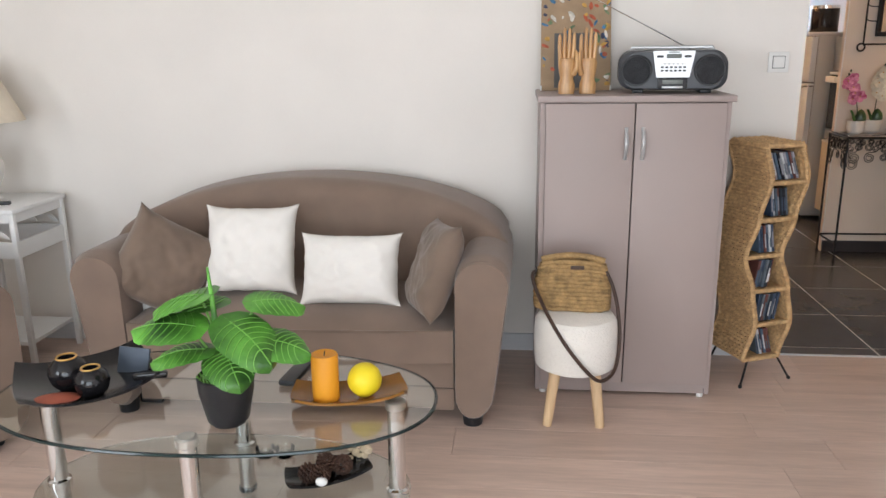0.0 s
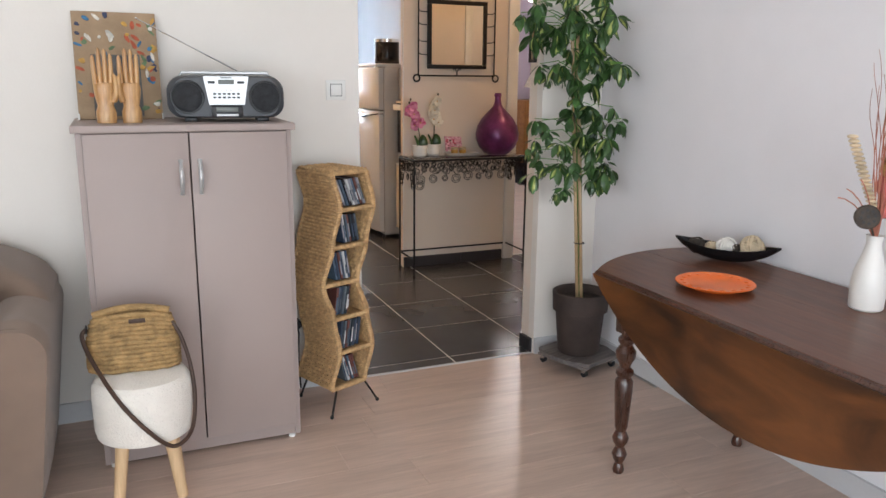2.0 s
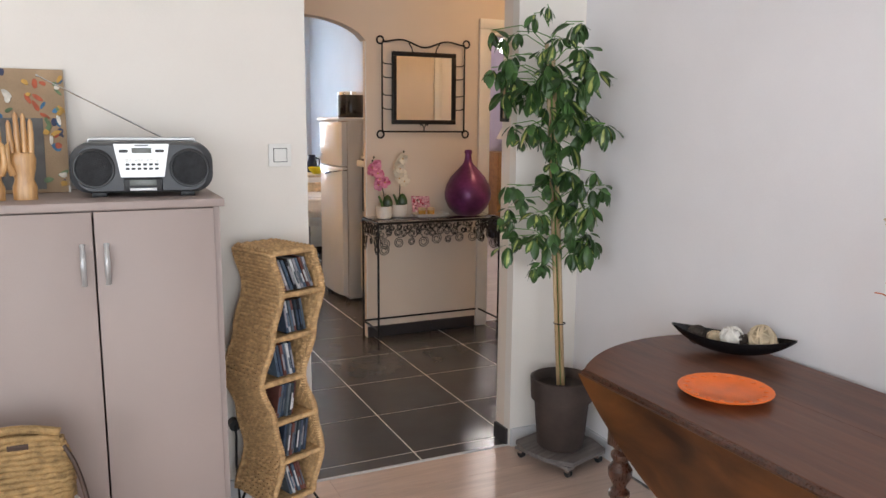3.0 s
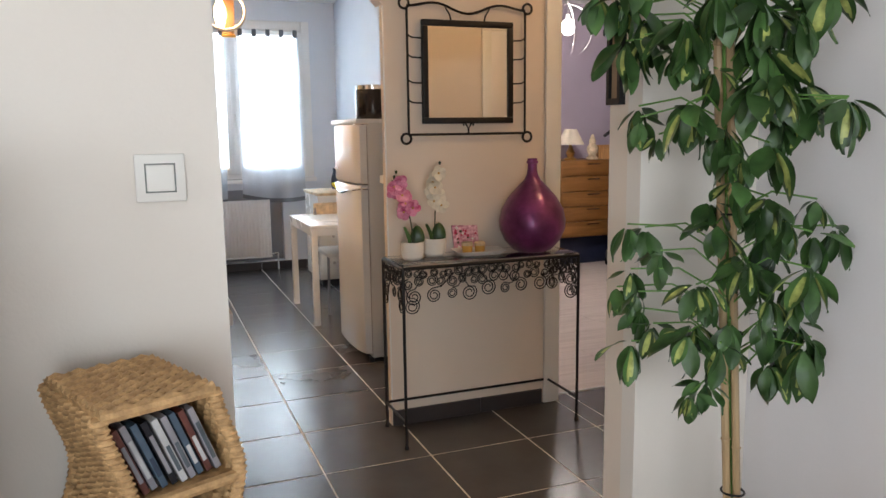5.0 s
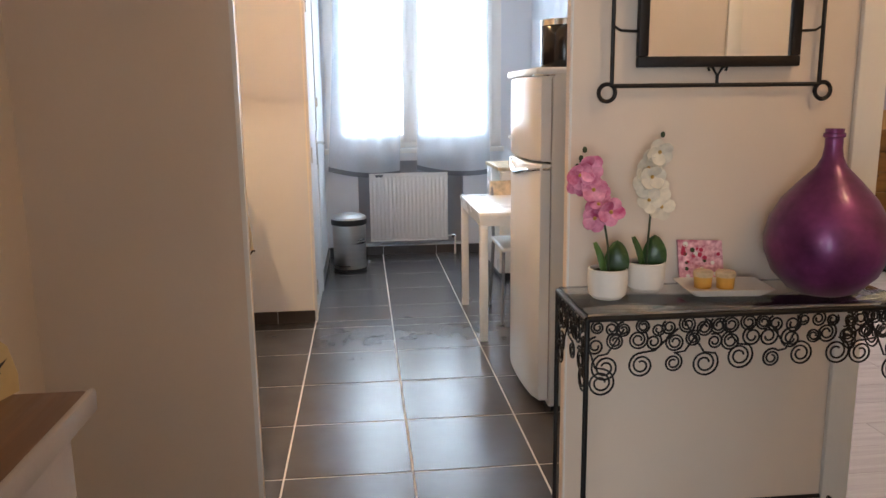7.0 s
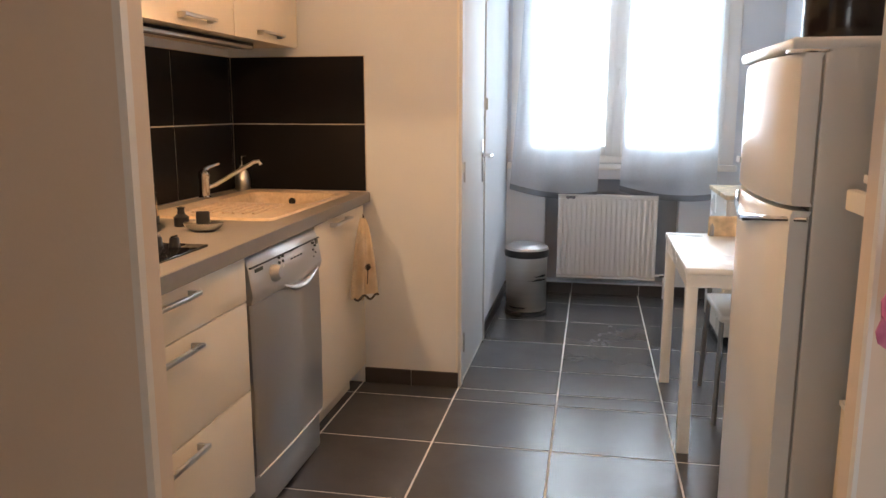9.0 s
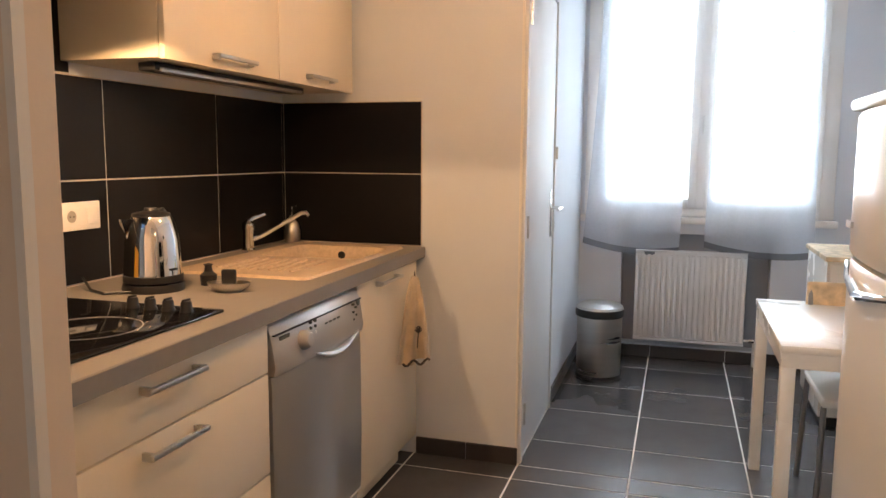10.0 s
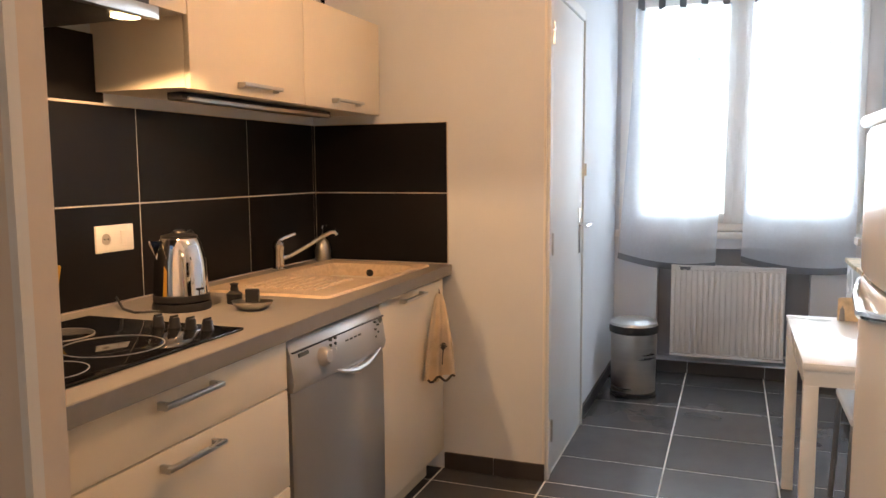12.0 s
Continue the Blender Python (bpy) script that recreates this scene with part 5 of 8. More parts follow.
def tall_plant():
    t = thing("umbrella_plant", (PX, PY, 0.068), "tall variegated umbrella plant tied to bamboo canes", "plant")
    pot = part("pot", T([(0, 0), (0.088, 0), (0.096, 0.01), (0.112, 0.20), (0.126, 0.205), (0.130, 0.29), (0.122, 0.294), (0.114, 0.285), (0.106, 0.25), (0, 0.25)]), M_CLAY, t, "dark brown clay pot")
    part("soil", T([(0, 0.252), (0.107, 0.252), (0.107, 0.256), (0, 0.262)]), M_SOIL, pot)
    rg = random.Random(17)
    for x, y, lx, h in ((-0.018, 0.0, -0.105, 1.36), (0.010, 0.010, -0.085, 1.24), (-0.004, -0.012, -0.095, 1.30)):
        cane = part("cane", U([(x, y, 0.25), (x + lx * 0.5, y, 0.25 + h * 0.5), (x + lx, y, 0.25 + h)], 0.0078, 8), M_CANE, t, "bamboo cane")
        bm = bmesh.new()
        for q in range(1, 7):
            f = q / 7
            tube(bm, [(x + lx * f + 0.0085 * math.cos(a), y + 0.0085 * math.sin(a), 0.25 + h * f) for a in [6.283 * i / 10 for i in range(10)]], 0.002, 4, closed=True)
        part("node", bm, M_CANE, cane)
    for z in (0.52, 0.86, 1.1):
        part("tie", U([(0.022 * math.cos(a) - 0.004 - 0.072 * (z - 0.25), 0.024 * math.sin(a), z) for a in [6.283 * i / 16 for i in range(16)]], 0.0025, 6, closed=True), M_BLACK, t)
    for s in range(2):
        part("trunk", U([(0.006 - 0.012 * s, 0.006, 0.25), (0.010 * s - 0.042, 0.008, 0.8), (-0.075, 0.0, 1.2), (-0.10, 0.0, 1.62 - 0.1 * s)], 0.007, 8, radii=[0.011, 0.010, 0.008, 0.004]), M_STEM, t)

    def leaflet(ln, wd, droop, flecked):
        """A leaf broadest past its middle, folded along the midrib; flecked ones have a pale centre."""
        bm = bmesh.new()
        n, cols = 8, (-1.0, -0.42, 0.0, 0.42, 1.0)
        rows = []
        for i in range(n + 1):
            f = i / n
            hw = wd / 2 * (math.sin(math.pi * (0.02 + 0.97 * f ** 1.25)) ** 0.8)
            z = -droop * ln * f * f
            rows.append([bm.verts.new((c * hw, ln * f, z + (abs(c) - 0.4) * 0.20 * hw + 0.03 * ln * c * math.sin(f * 5))) for c in cols])
        for i, (a, b) in enumerate(zip(rows, rows[1:])):
            for j in range(4):
                fc = bm.faces.new((a[j], a[j + 1], b[j + 1], b[j]))
                if flecked and j in (1, 2) and 1 <= i <= (5 if j == 1 else 6):
                    fc.material_index = 1
        return bm

    shared = {}
    # whorls: distance across from the canes (along the line of the two walls' bisector), height, leaf length
    whorls = [(-0.05, 1.78, 0.08), (0.09, 1.74, 0.10), (0.0, 1.67, 0.10), (0.11, 1.66, 0.11), (-0.15, 1.71, 0.10), (-0.14, 1.63, 0.11), (0.02, 1.60, 0.11),
              (-0.21, 1.59, 0.10), (-0.13, 1.57, 0.11), (-0.16, 1.50, 0.12), (-0.08, 1.53, 0.12), (-0.06, 1.48, 0.11), (-0.01, 1.57, 0.11), (0.04, 1.55, 0.12),
              (-0.085, 1.375, 0.12), (-0.14, 1.355, 0.085), (0.10, 1.53, 0.12), (0.16, 1.57, 0.13), (0.05, 1.47, 0.13), (0.12, 1.40, 0.14), (0.18, 1.38, 0.12), (0.10, 1.44, 0.12),
              (0.055, 1.305, 0.13), (-0.01, 1.24, 0.10), (-0.025, 1.155, 0.11), (0.155, 1.20, 0.10), (0.075, 1.13, 0.13), (0.14, 1.14, 0.12), (0.12, 1.08, 0.12),
              (-0.165, 1.14, 0.09), (-0.11, 1.09, 0.09), (-0.195, 1.01, 0.085), (-0.15, 0.965, 0.085), (-0.175, 0.90, 0.11), (-0.085, 0.945, 0.105), (-0.06, 0.85, 0.085),
              (-0.01, 0.97, 0.11), (0.06, 0.98, 0.11), (0.10, 0.945, 0.125), (0.05, 0.895, 0.095), (0.145, 0.935, 0.10), (0.03, 1.41, 0.12), (0.0, 1.33, 0.11), (0.045, 1.21, 0.11), (0.02, 1.09, 0.10), (-0.045, 1.04, 0.10)]
    across, deep = Vector((0.926, -0.377, 0)), Vector((0.377, 0.926, 0))
    extra = bmesh.new()

    def whorl(wide, hz, ln, single):
        """A stalk with a ring of hanging leaflets; the single ones are objects, the rest go into the joined foliage."""
        h = hz - 0.068
        ax = -0.078 * (h - 0.25)
        root = Vector((ax, 0, h - rg.uniform(0.02, 0.07)))
        tip = Vector((ax, 0, h)) + across * (wide - 0.012) + deep * (rg.uniform(0.03, 0.09) if wide < -0.10 else rg.uniform(-0.12, 0.0))
        tip.x, tip.y = min(tip.x, 2.075 - PX), min(tip.y, 3.285 - PY)
        out = Vector((tip.x - ax, tip.y, 0))
        ang = math.degrees(math.atan2(out.y, out.x))
        mid = (root + tip) / 2 + Vector((0, 0, 0.03))
        st = part("stalk", U([root, mid, tip], 0.0020, 5), M_STEM, t)
        nl = rg.choice((7, 8, 8, 9))
        for q in range(nl):
            la = ang + (q - (nl - 1) / 2) * 330 / nl + rg.uniform(-9, 9)
            size = round(ln * rg.choice((0.50, 0.62, 0.74)), 3)
            flecked = rg.random() < 0.22
            dr = rg.choice((0.10, 0.30, 0.45))
            broad = rg.uniform(0.40, 0.50)
            pitch = rg.choice((rg.uniform(-84, -48), rg.uniform(-84, -48), rg.uniform(-50, -5)))
            m = Matrix.Translation(tip) @ Matrix.Rotation(radians(la - 90), 4, "Z") @ Matrix.Rotation(radians(pitch), 4, "X") @ Matrix.Rotation(radians(rg.uniform(-40, 40)), 4, "Y") @ Matrix.Translation((0, 0.012, 0))
            end = m @ Vector((0, size, 0))
            if end.x + PX > 2.15 or end.y + PY > 3.33:
                continue
            if single:
                key = (size, dr, flecked)
                if key not in shared:
                    shared[key] = mesh("leaf", leaflet(size, size * broad, dr, flecked), M_LEAF, 60)
                    if flecked:
                        shared[key].materials.append(M_LEAFY)
                ob = new("leaf", shared[key])
                ob.parent = st
                ob.matrix_basis = m
            else:
                one = leaflet(size, size * broad, dr, flecked)
                one.transform(m)
                me = bpy.data.meshes.new("leaflet")
                one.to_mesh(me)
                one.free()
                extra.from_mesh(me)
                bpy.data.meshes.remove(me)

    for i, (wide, hz, ln) in enumerate(whorls):
        whorl(wide, hz, ln, i < 38)
    for wide, hz, ln in whorls + whorls[2:24:2]:
        whorl(wide + rg.uniform(-0.055, 0.055), hz + rg.uniform(-0.05, 0.05), ln * rg.uniform(0.75, 1.0), False)
    foliage = part("foliage", extra, M_LEAF, t, "", 60)
    foliage.data.materials.append(M_LEAFY)
    tagged(foliage, "dense variegated leaflets", "", "", "stuff")


tall_plant()

# drop-leaf table
TT = 0.685


def dining_table():
    t = thing("drop_leaf_table", (1.815, 1.69, 0), "dark walnut drop-leaf table with turned legs, leaf hanging", "table")
    x0, x1, n = -0.285, 0.325, 16

    def end(x, s):
        f = (x - 0.12) / 0.66
        return s * 0.865 * math.sqrt(max(0.05, 1 - f * f))

    for a, b in ((x0, 0.045), (0.0462, x1)):
        out = [(a + (b - a) * i / n, end(a + (b - a) * i / n, 1)) for i in range(n + 1)] + [(b + (a - b) * i / n, end(b + (a - b) * i / n, -1)) for i in range(n + 1)]
        part("top_board", slab(bmesh.new(), out, TT - 0.024, TT), M_WALNUT, t, "dark polished board")
    lo = []
    L0 = end(x0, 1)
    for i in range(33):
        f = i / 16 - 1
        lo.append((L0 * f, -0.275 * (1 - abs(f) ** 2.0) ** 0.95))
    out = [(y, z) for y, z in lo] + [(L0, 0.0)]
    m = Matrix(((0, 0, 1, x0 - 0.004), (1, 0, 0, 0), (0, 1, 0, TT - 0.012), (0, 0, 0, 1)))
    part("drop_leaf", slab(bmesh.new(), [(y, z) for y, z in lo], -0.018, 0.0, m), M_BURR, t, "hanging half-oval leaf in figured walnut")
    part("edge_moulding", U([(x0 - 0.001, -L0 + 2 * L0 * i / 20, TT - 0.014) for i in range(21)], 0.0125, 8), M_WALLEG, t)
    part("apron", boxes((-0.255, -0.235, -0.50, 0.50, TT - 0.13, TT - 0.025), (0.255, 0.275, -0.50, 0.50, TT - 0.13, TT - 0.025), (-0.235, 0.255, 0.47, 0.49, TT - 0.13, TT - 0.025), (-0.235, 0.255, -0.49, -0.47, TT - 0.13, TT - 0.025)), M_WALLEG, t)
    prof = [(0, 0), (0.017, 0), (0.020, 0.01), (0.016, 0.028), (0.013, 0.035), (0.022, 0.055), (0.026, 0.07), (0.020, 0.085), (0.014, 0.095), (0.025, 0.115), (0.028, 0.13), (0.022, 0.145), (0.017, 0.155), (0.022, 0.17), (0.030, 0.30), (0.0305, 0.335),
            (0.022, 0.35), (0.030, 0.362), (0.030, 0.372), (0.018, 0.384), (0.020, 0.395), (0.033, 0.42), (0.034, 0.44), (0.020, 0.462), (0.028, 0.475), (0.028, 0.485), (0.018, 0.495), (0.018, 0.51), (0, 0.51)]
    for x in (-0.262, 0.265):
        for y in (-0.53, 0.53):
            leg = part("leg", T(prof, (x, y, 0), 24), M_WALLEG, t, "turned walnut leg", )
            part("leg_block", B(x - 0.028, x + 0.028, y - 0.028, y + 0.028, 0.505, TT - 0.026, bev=0.003), M_WALLEG, leg)


dining_table()
pt = thing("serving_plate", (1.742, 2.045, TT), "orange glazed earthenware plate on the table", "plate")
part("plate", T([(0, 0.0), (0.075, 0.0), (0.082, 0.006), (0.118, 0.016), (0.121, 0.019), (0.118, 0.021), (0.08, 0.012), (0.074, 0.009), (0, 0.008)], seg=48), M_ORANGE, pt)
for k in range(18):
    a = 2 * math.pi * k / 18
    part("rim_relief", T([(0, 0), (0.008, 0.001), (0.006, 0.004), (0, 0.005)], seg=10), M_ORANGE, pt).matrix_basis = pose(0.10 * math.cos(a), 0.10 * math.sin(a), 0.0155)


def boat_bowl():
    b = thing("boat_bowl", (2.028, 2.31, TT), "long black boat-shaped bowl with decorative balls", "bowl", turn=-58)
    secs = []
    out = bmesh.new()
    n, k = 28, 9
    grid = []
    for i in range(n + 1):
        f = 2 * i / n - 1
        half = 0.062 * max(0.0, 1 - abs(f) ** 2.6) + 0.001
        rim = 0.045 + 0.020 * f * f
        row = []
        for j in range(-k, k + 1):
            g = j / k
            row.append(out.verts.new((0.185 * f, half * g, 0.002 + rim * (abs(g) ** 2.4 * (1 - f * f) + f * f) ** 1.0)))
        grid.append(row)
    for a, c in zip(grid, grid[1:]):
        for j in range(2 * k):
            out.faces.new((a[j], a[j + 1], c[j + 1], c[j]))
    r = bmesh.ops.extrude_face_region(out, geom=out.faces[:])
    for v in [g for g in r["geom"] if isinstance(g, bmesh.types.BMVert)]:
        v.co.z += 0.006
    part("bowl", out, M_BLACKGLOSS, b, "", 60)


boat_bowl()


def deco_ball(at, r, material, label, strands):
    rg = random.Random(int(r * 1e4) + strands)
    bm = bmesh.new()
    for s in range(strands):
        ax = Vector((rg.gauss(0, 1), rg.gauss(0, 1), rg.gauss(0, 1))).normalized()
        u = ax.orthogonal().normalized()
        w = ax.cross(u)
        tube(bm, [(u * math.cos(q) + w * math.sin(q)) * r * (0.95 + 0.05 * math.sin(3 * q + s)) + Vector((0, 0, r)) for q in [6.283 * i / 22 for i in range(22)]], r * 0.055, 5, closed=True)
    d = thing("decorative_ball", at, label, "ball")
    part("core", ball(bmesh.new(), (0, 0, r), r * 0.78, seg=14, rings=8), material, d)
    tagged(part("strands", bm, material, d), "woven strands", "", "", "stuff")


bowl_u = (math.cos(radians(-58)), math.sin(radians(-58)))
for f, r, mm, lb, st in ((-0.105, 0.030, M_POD, "brown woven decorative ball in the bowl", 12), (-0.05, 0.026, M_NATURAL, "pale woven decorative ball in the bowl", 12), (0.0, 0.036, M_WHITECLOTH, "white woven decorative ball in the bowl", 14), (0.04, 0.026, M_POD, "brown woven decorative ball in the bowl", 10), (0.088, 0.044, M_NATURAL, "large cane decorative ball in the bowl", 18)):
    deco_ball((2.028 + bowl_u[0] * f, 2.31 + bowl_u[1] * f, TT + 0.016), r, mm, lb, st)


def dried_vase():
    v = thing("vase", (1.992, 1.712, TT), "white ceramic bottle vase with dried red stems", "vase")
    part("vase_body", T([(0, 0), (0.040, 0), (0.046, 0.006), (0.048, 0.06), (0.043, 0.11), (0.027, 0.16), (0.020, 0.19), (0.022, 0.212), (0.024, 0.216), (0.018, 0.214), (0.016, 0.19), (0, 0.15)]), M_VASEW, v)
    rg = random.Random(9)
    for k in range(24):
        a = rg.uniform(0, 6.28)
        lean = rg.uniform(0.01, 0.07)
        h = rg.uniform(0.42, 0.62)
        pts = []
        for i in range(18):
            f = i / 17
            wob = 0.030 * f * math.sin(f * 12 + 1.7 * k) - 0.035 * f * f
            pts.append((lean * f * math.cos(a) + wob + 0.004 * math.cos(a), lean * f * math.sin(a) + 0.5 * wob, 0.18 + h * f))
        part("twig", U(pts, 0.0022, 5, radii=[0.0020 * (1 - 0.7 * i / 17) for i in range(18)]), M_DRIED, v)
    for k in range(5):
        a = radians(150 + 22 * k)
        pts = [(0, 0, 0.2)] + [((0.02 + 0.10 * f) * math.cos(a), (0.02 + 0.08 * f) * math.sin(a), 0.24 + (0.16 + 0.03 * k) * f - 0.08 * f * f) for f in (0.2, 0.5, 0.8, 1.0)]
        part("twig", U(pts, 0.0018, 5), M_DRIED, v)
    bm = bmesh.new()
    for i in range(17):
        f = i / 16
        ball(bm, (-0.020 - 0.075 * f, 0.005 + 0.03 * f, 0.30 + 0.19 * f), 0.015, 0.015, 0.0060, 10, 6)
    tagged(part("coiled_cane", bm, M_NATURAL, v), "pale coiled cane", "", "", "stuff")
    part("coil_stem", U([(0, 0, 0.19), (-0.020, 0.005, 0.30)], 0.003, 6), M_NATURAL, v)
    bm = bmesh.new()
    for i in range(20):
        f = i / 19
        ball(bm, (0.018 + 0.012 * math.sin(6 * f), 0.0, 0.27 + 0.11 * f), 0.020, 0.018, 0.008, 9, 5)
    part("red_spike", bm, mat("dried coral spike", (0.50, 0.14, 0.12), 0.8, var=0.15, vscale=30), v, "dried coral-red spike")
    part("lotus_pod", T([(0, -0.055), (0.012, -0.05), (0.033, -0.012), (0.034, 0.0), (0.030, 0.003), (0, 0.003)], seg=18), M_POD, v, "dark lotus seed pod").matrix_basis = pose(-0.066, -0.020, 0.275, 78, -8, -30)
    for q in range(9):
        a, r = 2 * math.pi * q / 8, (0.019 if q < 8 else 0)
        part("seed_hole", T([(0, 0.0032), (0.0045, 0.0032), (0.0045, 0.0042), (0, 0.0042)], seg=8), M_BLACK, v).matrix_basis = pose(-0.066, -0.020, 0.275, 78, -8, -30) @ pose(r * math.cos(a), r * math.sin(a), 0)
    part("pod_stem", U([(0, 0, 0.2), (-0.03, -0.005, 0.25), (-0.058, -0.004, 0.28)], 0.003, 6), M_POD, v)
    part("poppy_pod", T([(0, 0), (0.014, 0.005), (0.024, 0.022), (0.022, 0.04), (0.016, 0.046), (0.030, 0.056), (0, 0.060)], (0.012, -0.005, 0.375), 16), M_CARVED, v, "brown seed head")
    part("pod_stem", U([(0, 0, 0.2), (0.012, -0.005, 0.377)], 0.003, 6), M_DRIED, v)


dried_vase()


# ---------------- hall ----------------
CX, CY, CW, CD, CZ = 1.823, 4.890, 0.826, 0.278, 0.782


def spiral(cx, cz, r, turns, start, flip):
    pts = []
    n = int(18 * turns)
    for i in range(n + 1):
        f = i / n
        a = start + flip * 2 * math.pi * turns * f
        rr = r * (1 - 0.70 * f)
        pts.append((cx + rr * math.cos(a), cz + rr * math.sin(a)))
    return pts


def console():
    c = thing("console_table", (CX, CY, 0), "black wrought-iron console table with scrollwork and a glass top", "console table")
    for x in (0, CW):
        for y in (0, CD):
            leg = part("leg", C((x, y, 0.012), (x, y, CZ - 0.006), 0.0065, seg=10), M_IRON, c)
            part("foot", T([(0, 0), (0.009, 0.002), (0.011, 0.010), (0.008, 0.018), (0.0065, 0.022)], (x, y, 0), 12), M_IRON, leg)
    for z, r in ((CZ - 0.006, 0.0075), (0.118, 0.006)):
        for a, b in (((0, 0), (CW, 0)), ((CW, 0), (CW, CD)), ((CW, CD), (0, CD)), ((0, CD), (0, 0))):
            if z < 0.5 and a == (0, 0) and b == (CW, 0):
                continue
            part("rail", C((*a, z), (*b, z), r, seg=10), M_IRON, c)
    g = part("glass_top", B(0.002, CW - 0.002, 0.002, CD - 0.002, CZ + 0.0005, CZ + 0.0065, bev=0.001), M_TOPGLASS, c, "clear glass top")
    g.visible_shadow = False
    rg = random.Random(6)

    def apron(origin, along, length, seed):
        """Two crowded rows of small scrolls under the rail, large double scrolls on curling tails below, larger ones at the ends."""
        rg = random.Random(seed)

        def place(u, z, r, turns, tail):
            flip = rg.choice((-1, 1))
            a0 = rg.uniform(0.6, 2.5)
            pts = spiral(u, z, r, turns, a0, flip)
            if tail:
                sx, sz = pts[0]
                top = CZ - rg.uniform(0.012, 0.04)
                du = rg.choice((-1, 1)) * rg.uniform(0.05, 0.09)
                pts = [(sx + du, top), (sx + du * 0.8, top - 0.3 * (top - sz)), (sx + du * 0.35, sz + 0.004)] + pts
            pts3 = [(origin[0] + along[0] * min(max(v, 0.0), length), origin[1] + along[1] * min(max(v, 0.0), length), min(w, CZ - 0.010)) for v, w in pts]
            part("scroll", U(pts3, 0.0026, 5), M_IRON, c)

        for dz, rmin, rmax, pitch in ((0.032, 0.016, 0.024, 0.036), (0.066, 0.019, 0.028, 0.046)):
            n = max(3, int(length / pitch))
            for k in range(n):
                place(length * (k + 0.5 + rg.uniform(-0.2, 0.2)) / n, CZ - dz + rg.uniform(-0.008, 0.006), rg.uniform(rmin, rmax), rg.choice((1.8, 2.2)), False)
        n = max(2, round(length / 0.082))
        for k in range(n):
            place(length * (k + 0.5) / n + rg.uniform(-0.012, 0.012), CZ - 0.118 + rg.uniform(-0.010, 0.010), rg.choice((0.024, 0.032, 0.035)), 2.1, True)
        for u in (0.036, length - 0.036):
            place(u, CZ - 0.165, 0.035, 2.2, True)

    apron((0, 0), (1, 0), CW, 2)
    apron((0, CD), (0, -1), CD, 3)
    apron((CW, 0), (0, 1), CD, 4)


console()
TOPZ = CZ + 0.0068


def demijohn():
    v = thing("demijohn_vase", (2.476, 5.005, TOPZ), "large purple pearlescent glass demijohn vase", "vase")
    part("vase_body", T([(0, 0.006), (0.055, 0.0), (0.085, 0.012), (0.125, 0.055), (0.146, 0.105), (0.149, 0.145), (0.138, 0.195), (0.110, 0.245), (0.070, 0.290), (0.036, 0.325), (0.025, 0.348), (0.021, 0.372), (0.021, 0.395)], seg=56), M_PURPLEGLASS, v, "", 60)
    part("neck_rim", T([(0.021, 0.395), (0.026, 0.398), (0.026, 0.406), (0.0215, 0.409), (0.022, 0.418), (0.018, 0.418), (0.016, 0.39), (0, 0.38)], seg=32), M_PURPLEGLASS, v)


demijohn()


def orchid(at, colour, label, h, lean, seed):
    o = thing("orchid", at, label, "plant")
    rg = random.Random(seed)
    pot = part("pot", T([(0, 0), (0.036, 0), (0.046, 0.010), (0.051, 0.04), (0.050, 0.075), (0.046, 0.077), (0.045, 0.066), (0, 0.064)]), M_VASEW, o, "white ceramic pot")
    part("soil", T([(0, 0.066), (0.045, 0.066), (0, 0.069)]), M_SOIL, pot)
    pts = [Vector((0.0 + lean * f * f, -0.005 - 0.02 * f, 0.065 + h * f)) for f in [i / 12 for i in range(13)]]
    part("stalk", U(pts, 0.0028, 6), M_STALK, o)
    for w, ln, x, ang, up in ((0.062, 0.085, 0.020, -20, 78), (0.026, 0.085, -0.010, 30, 66)):
        bm, rows = big_leaf(w, ln)
        bm.transform(pose(x, -0.008, 0.062, up, 0, ang))
        part("leaf", bm, M_LEAF, o, "dark green leaf", 60)
    for k in range(8):
        f = 0.50 + 0.45 * k / 7
        p = Vector((lean * f * f, -0.02 * f, 0.065 + h * f)) + Vector((rg.uniform(-0.03, 0.03), rg.uniform(-0.028, 0.0), 0))
        fl = part("flower", ball(bmesh.new(), p + Vector((0, -0.006, 0)), 0.005, seg=8, rings=6), M_HONEY, o)
        for q in range(5):
            a = 2 * math.pi * q / 5 + k
            out = [(0.019 + 0.0185 * math.cos(b), 0.0185 * math.sin(b)) for b in [6.283 * i / 10 for i in range(10)]]
            m = Matrix.Translation(p) @ Matrix.Rotation(radians(90 + rg.uniform(-25, 25)), 4, "X") @ Matrix.Rotation(a, 4, "Z") @ Matrix.Rotation(radians(-18), 4, "Y")
            part("petal", slab(bmesh.new(), out, -0.0008, 0.0008, m), colour, fl)
    for k in range(3):
        f = 0.95 + 0.03 * k
        part("bud", ball(bmesh.new(), (lean * f * f + 0.014 * (k - 1), -0.02, 0.065 + h * f + 0.012 * k), 0.006, 0.006, 0.008, 8, 6), M_STALK, o)


orchid((1.918, 5.040, TOPZ), M_PINK, "pink artificial orchid in a white pot", 0.285, -0.085, 1)
orchid((2.040, 5.100, TOPZ), M_PETAL, "cream artificial orchid in a white pot", 0.315, 0.01, 2)


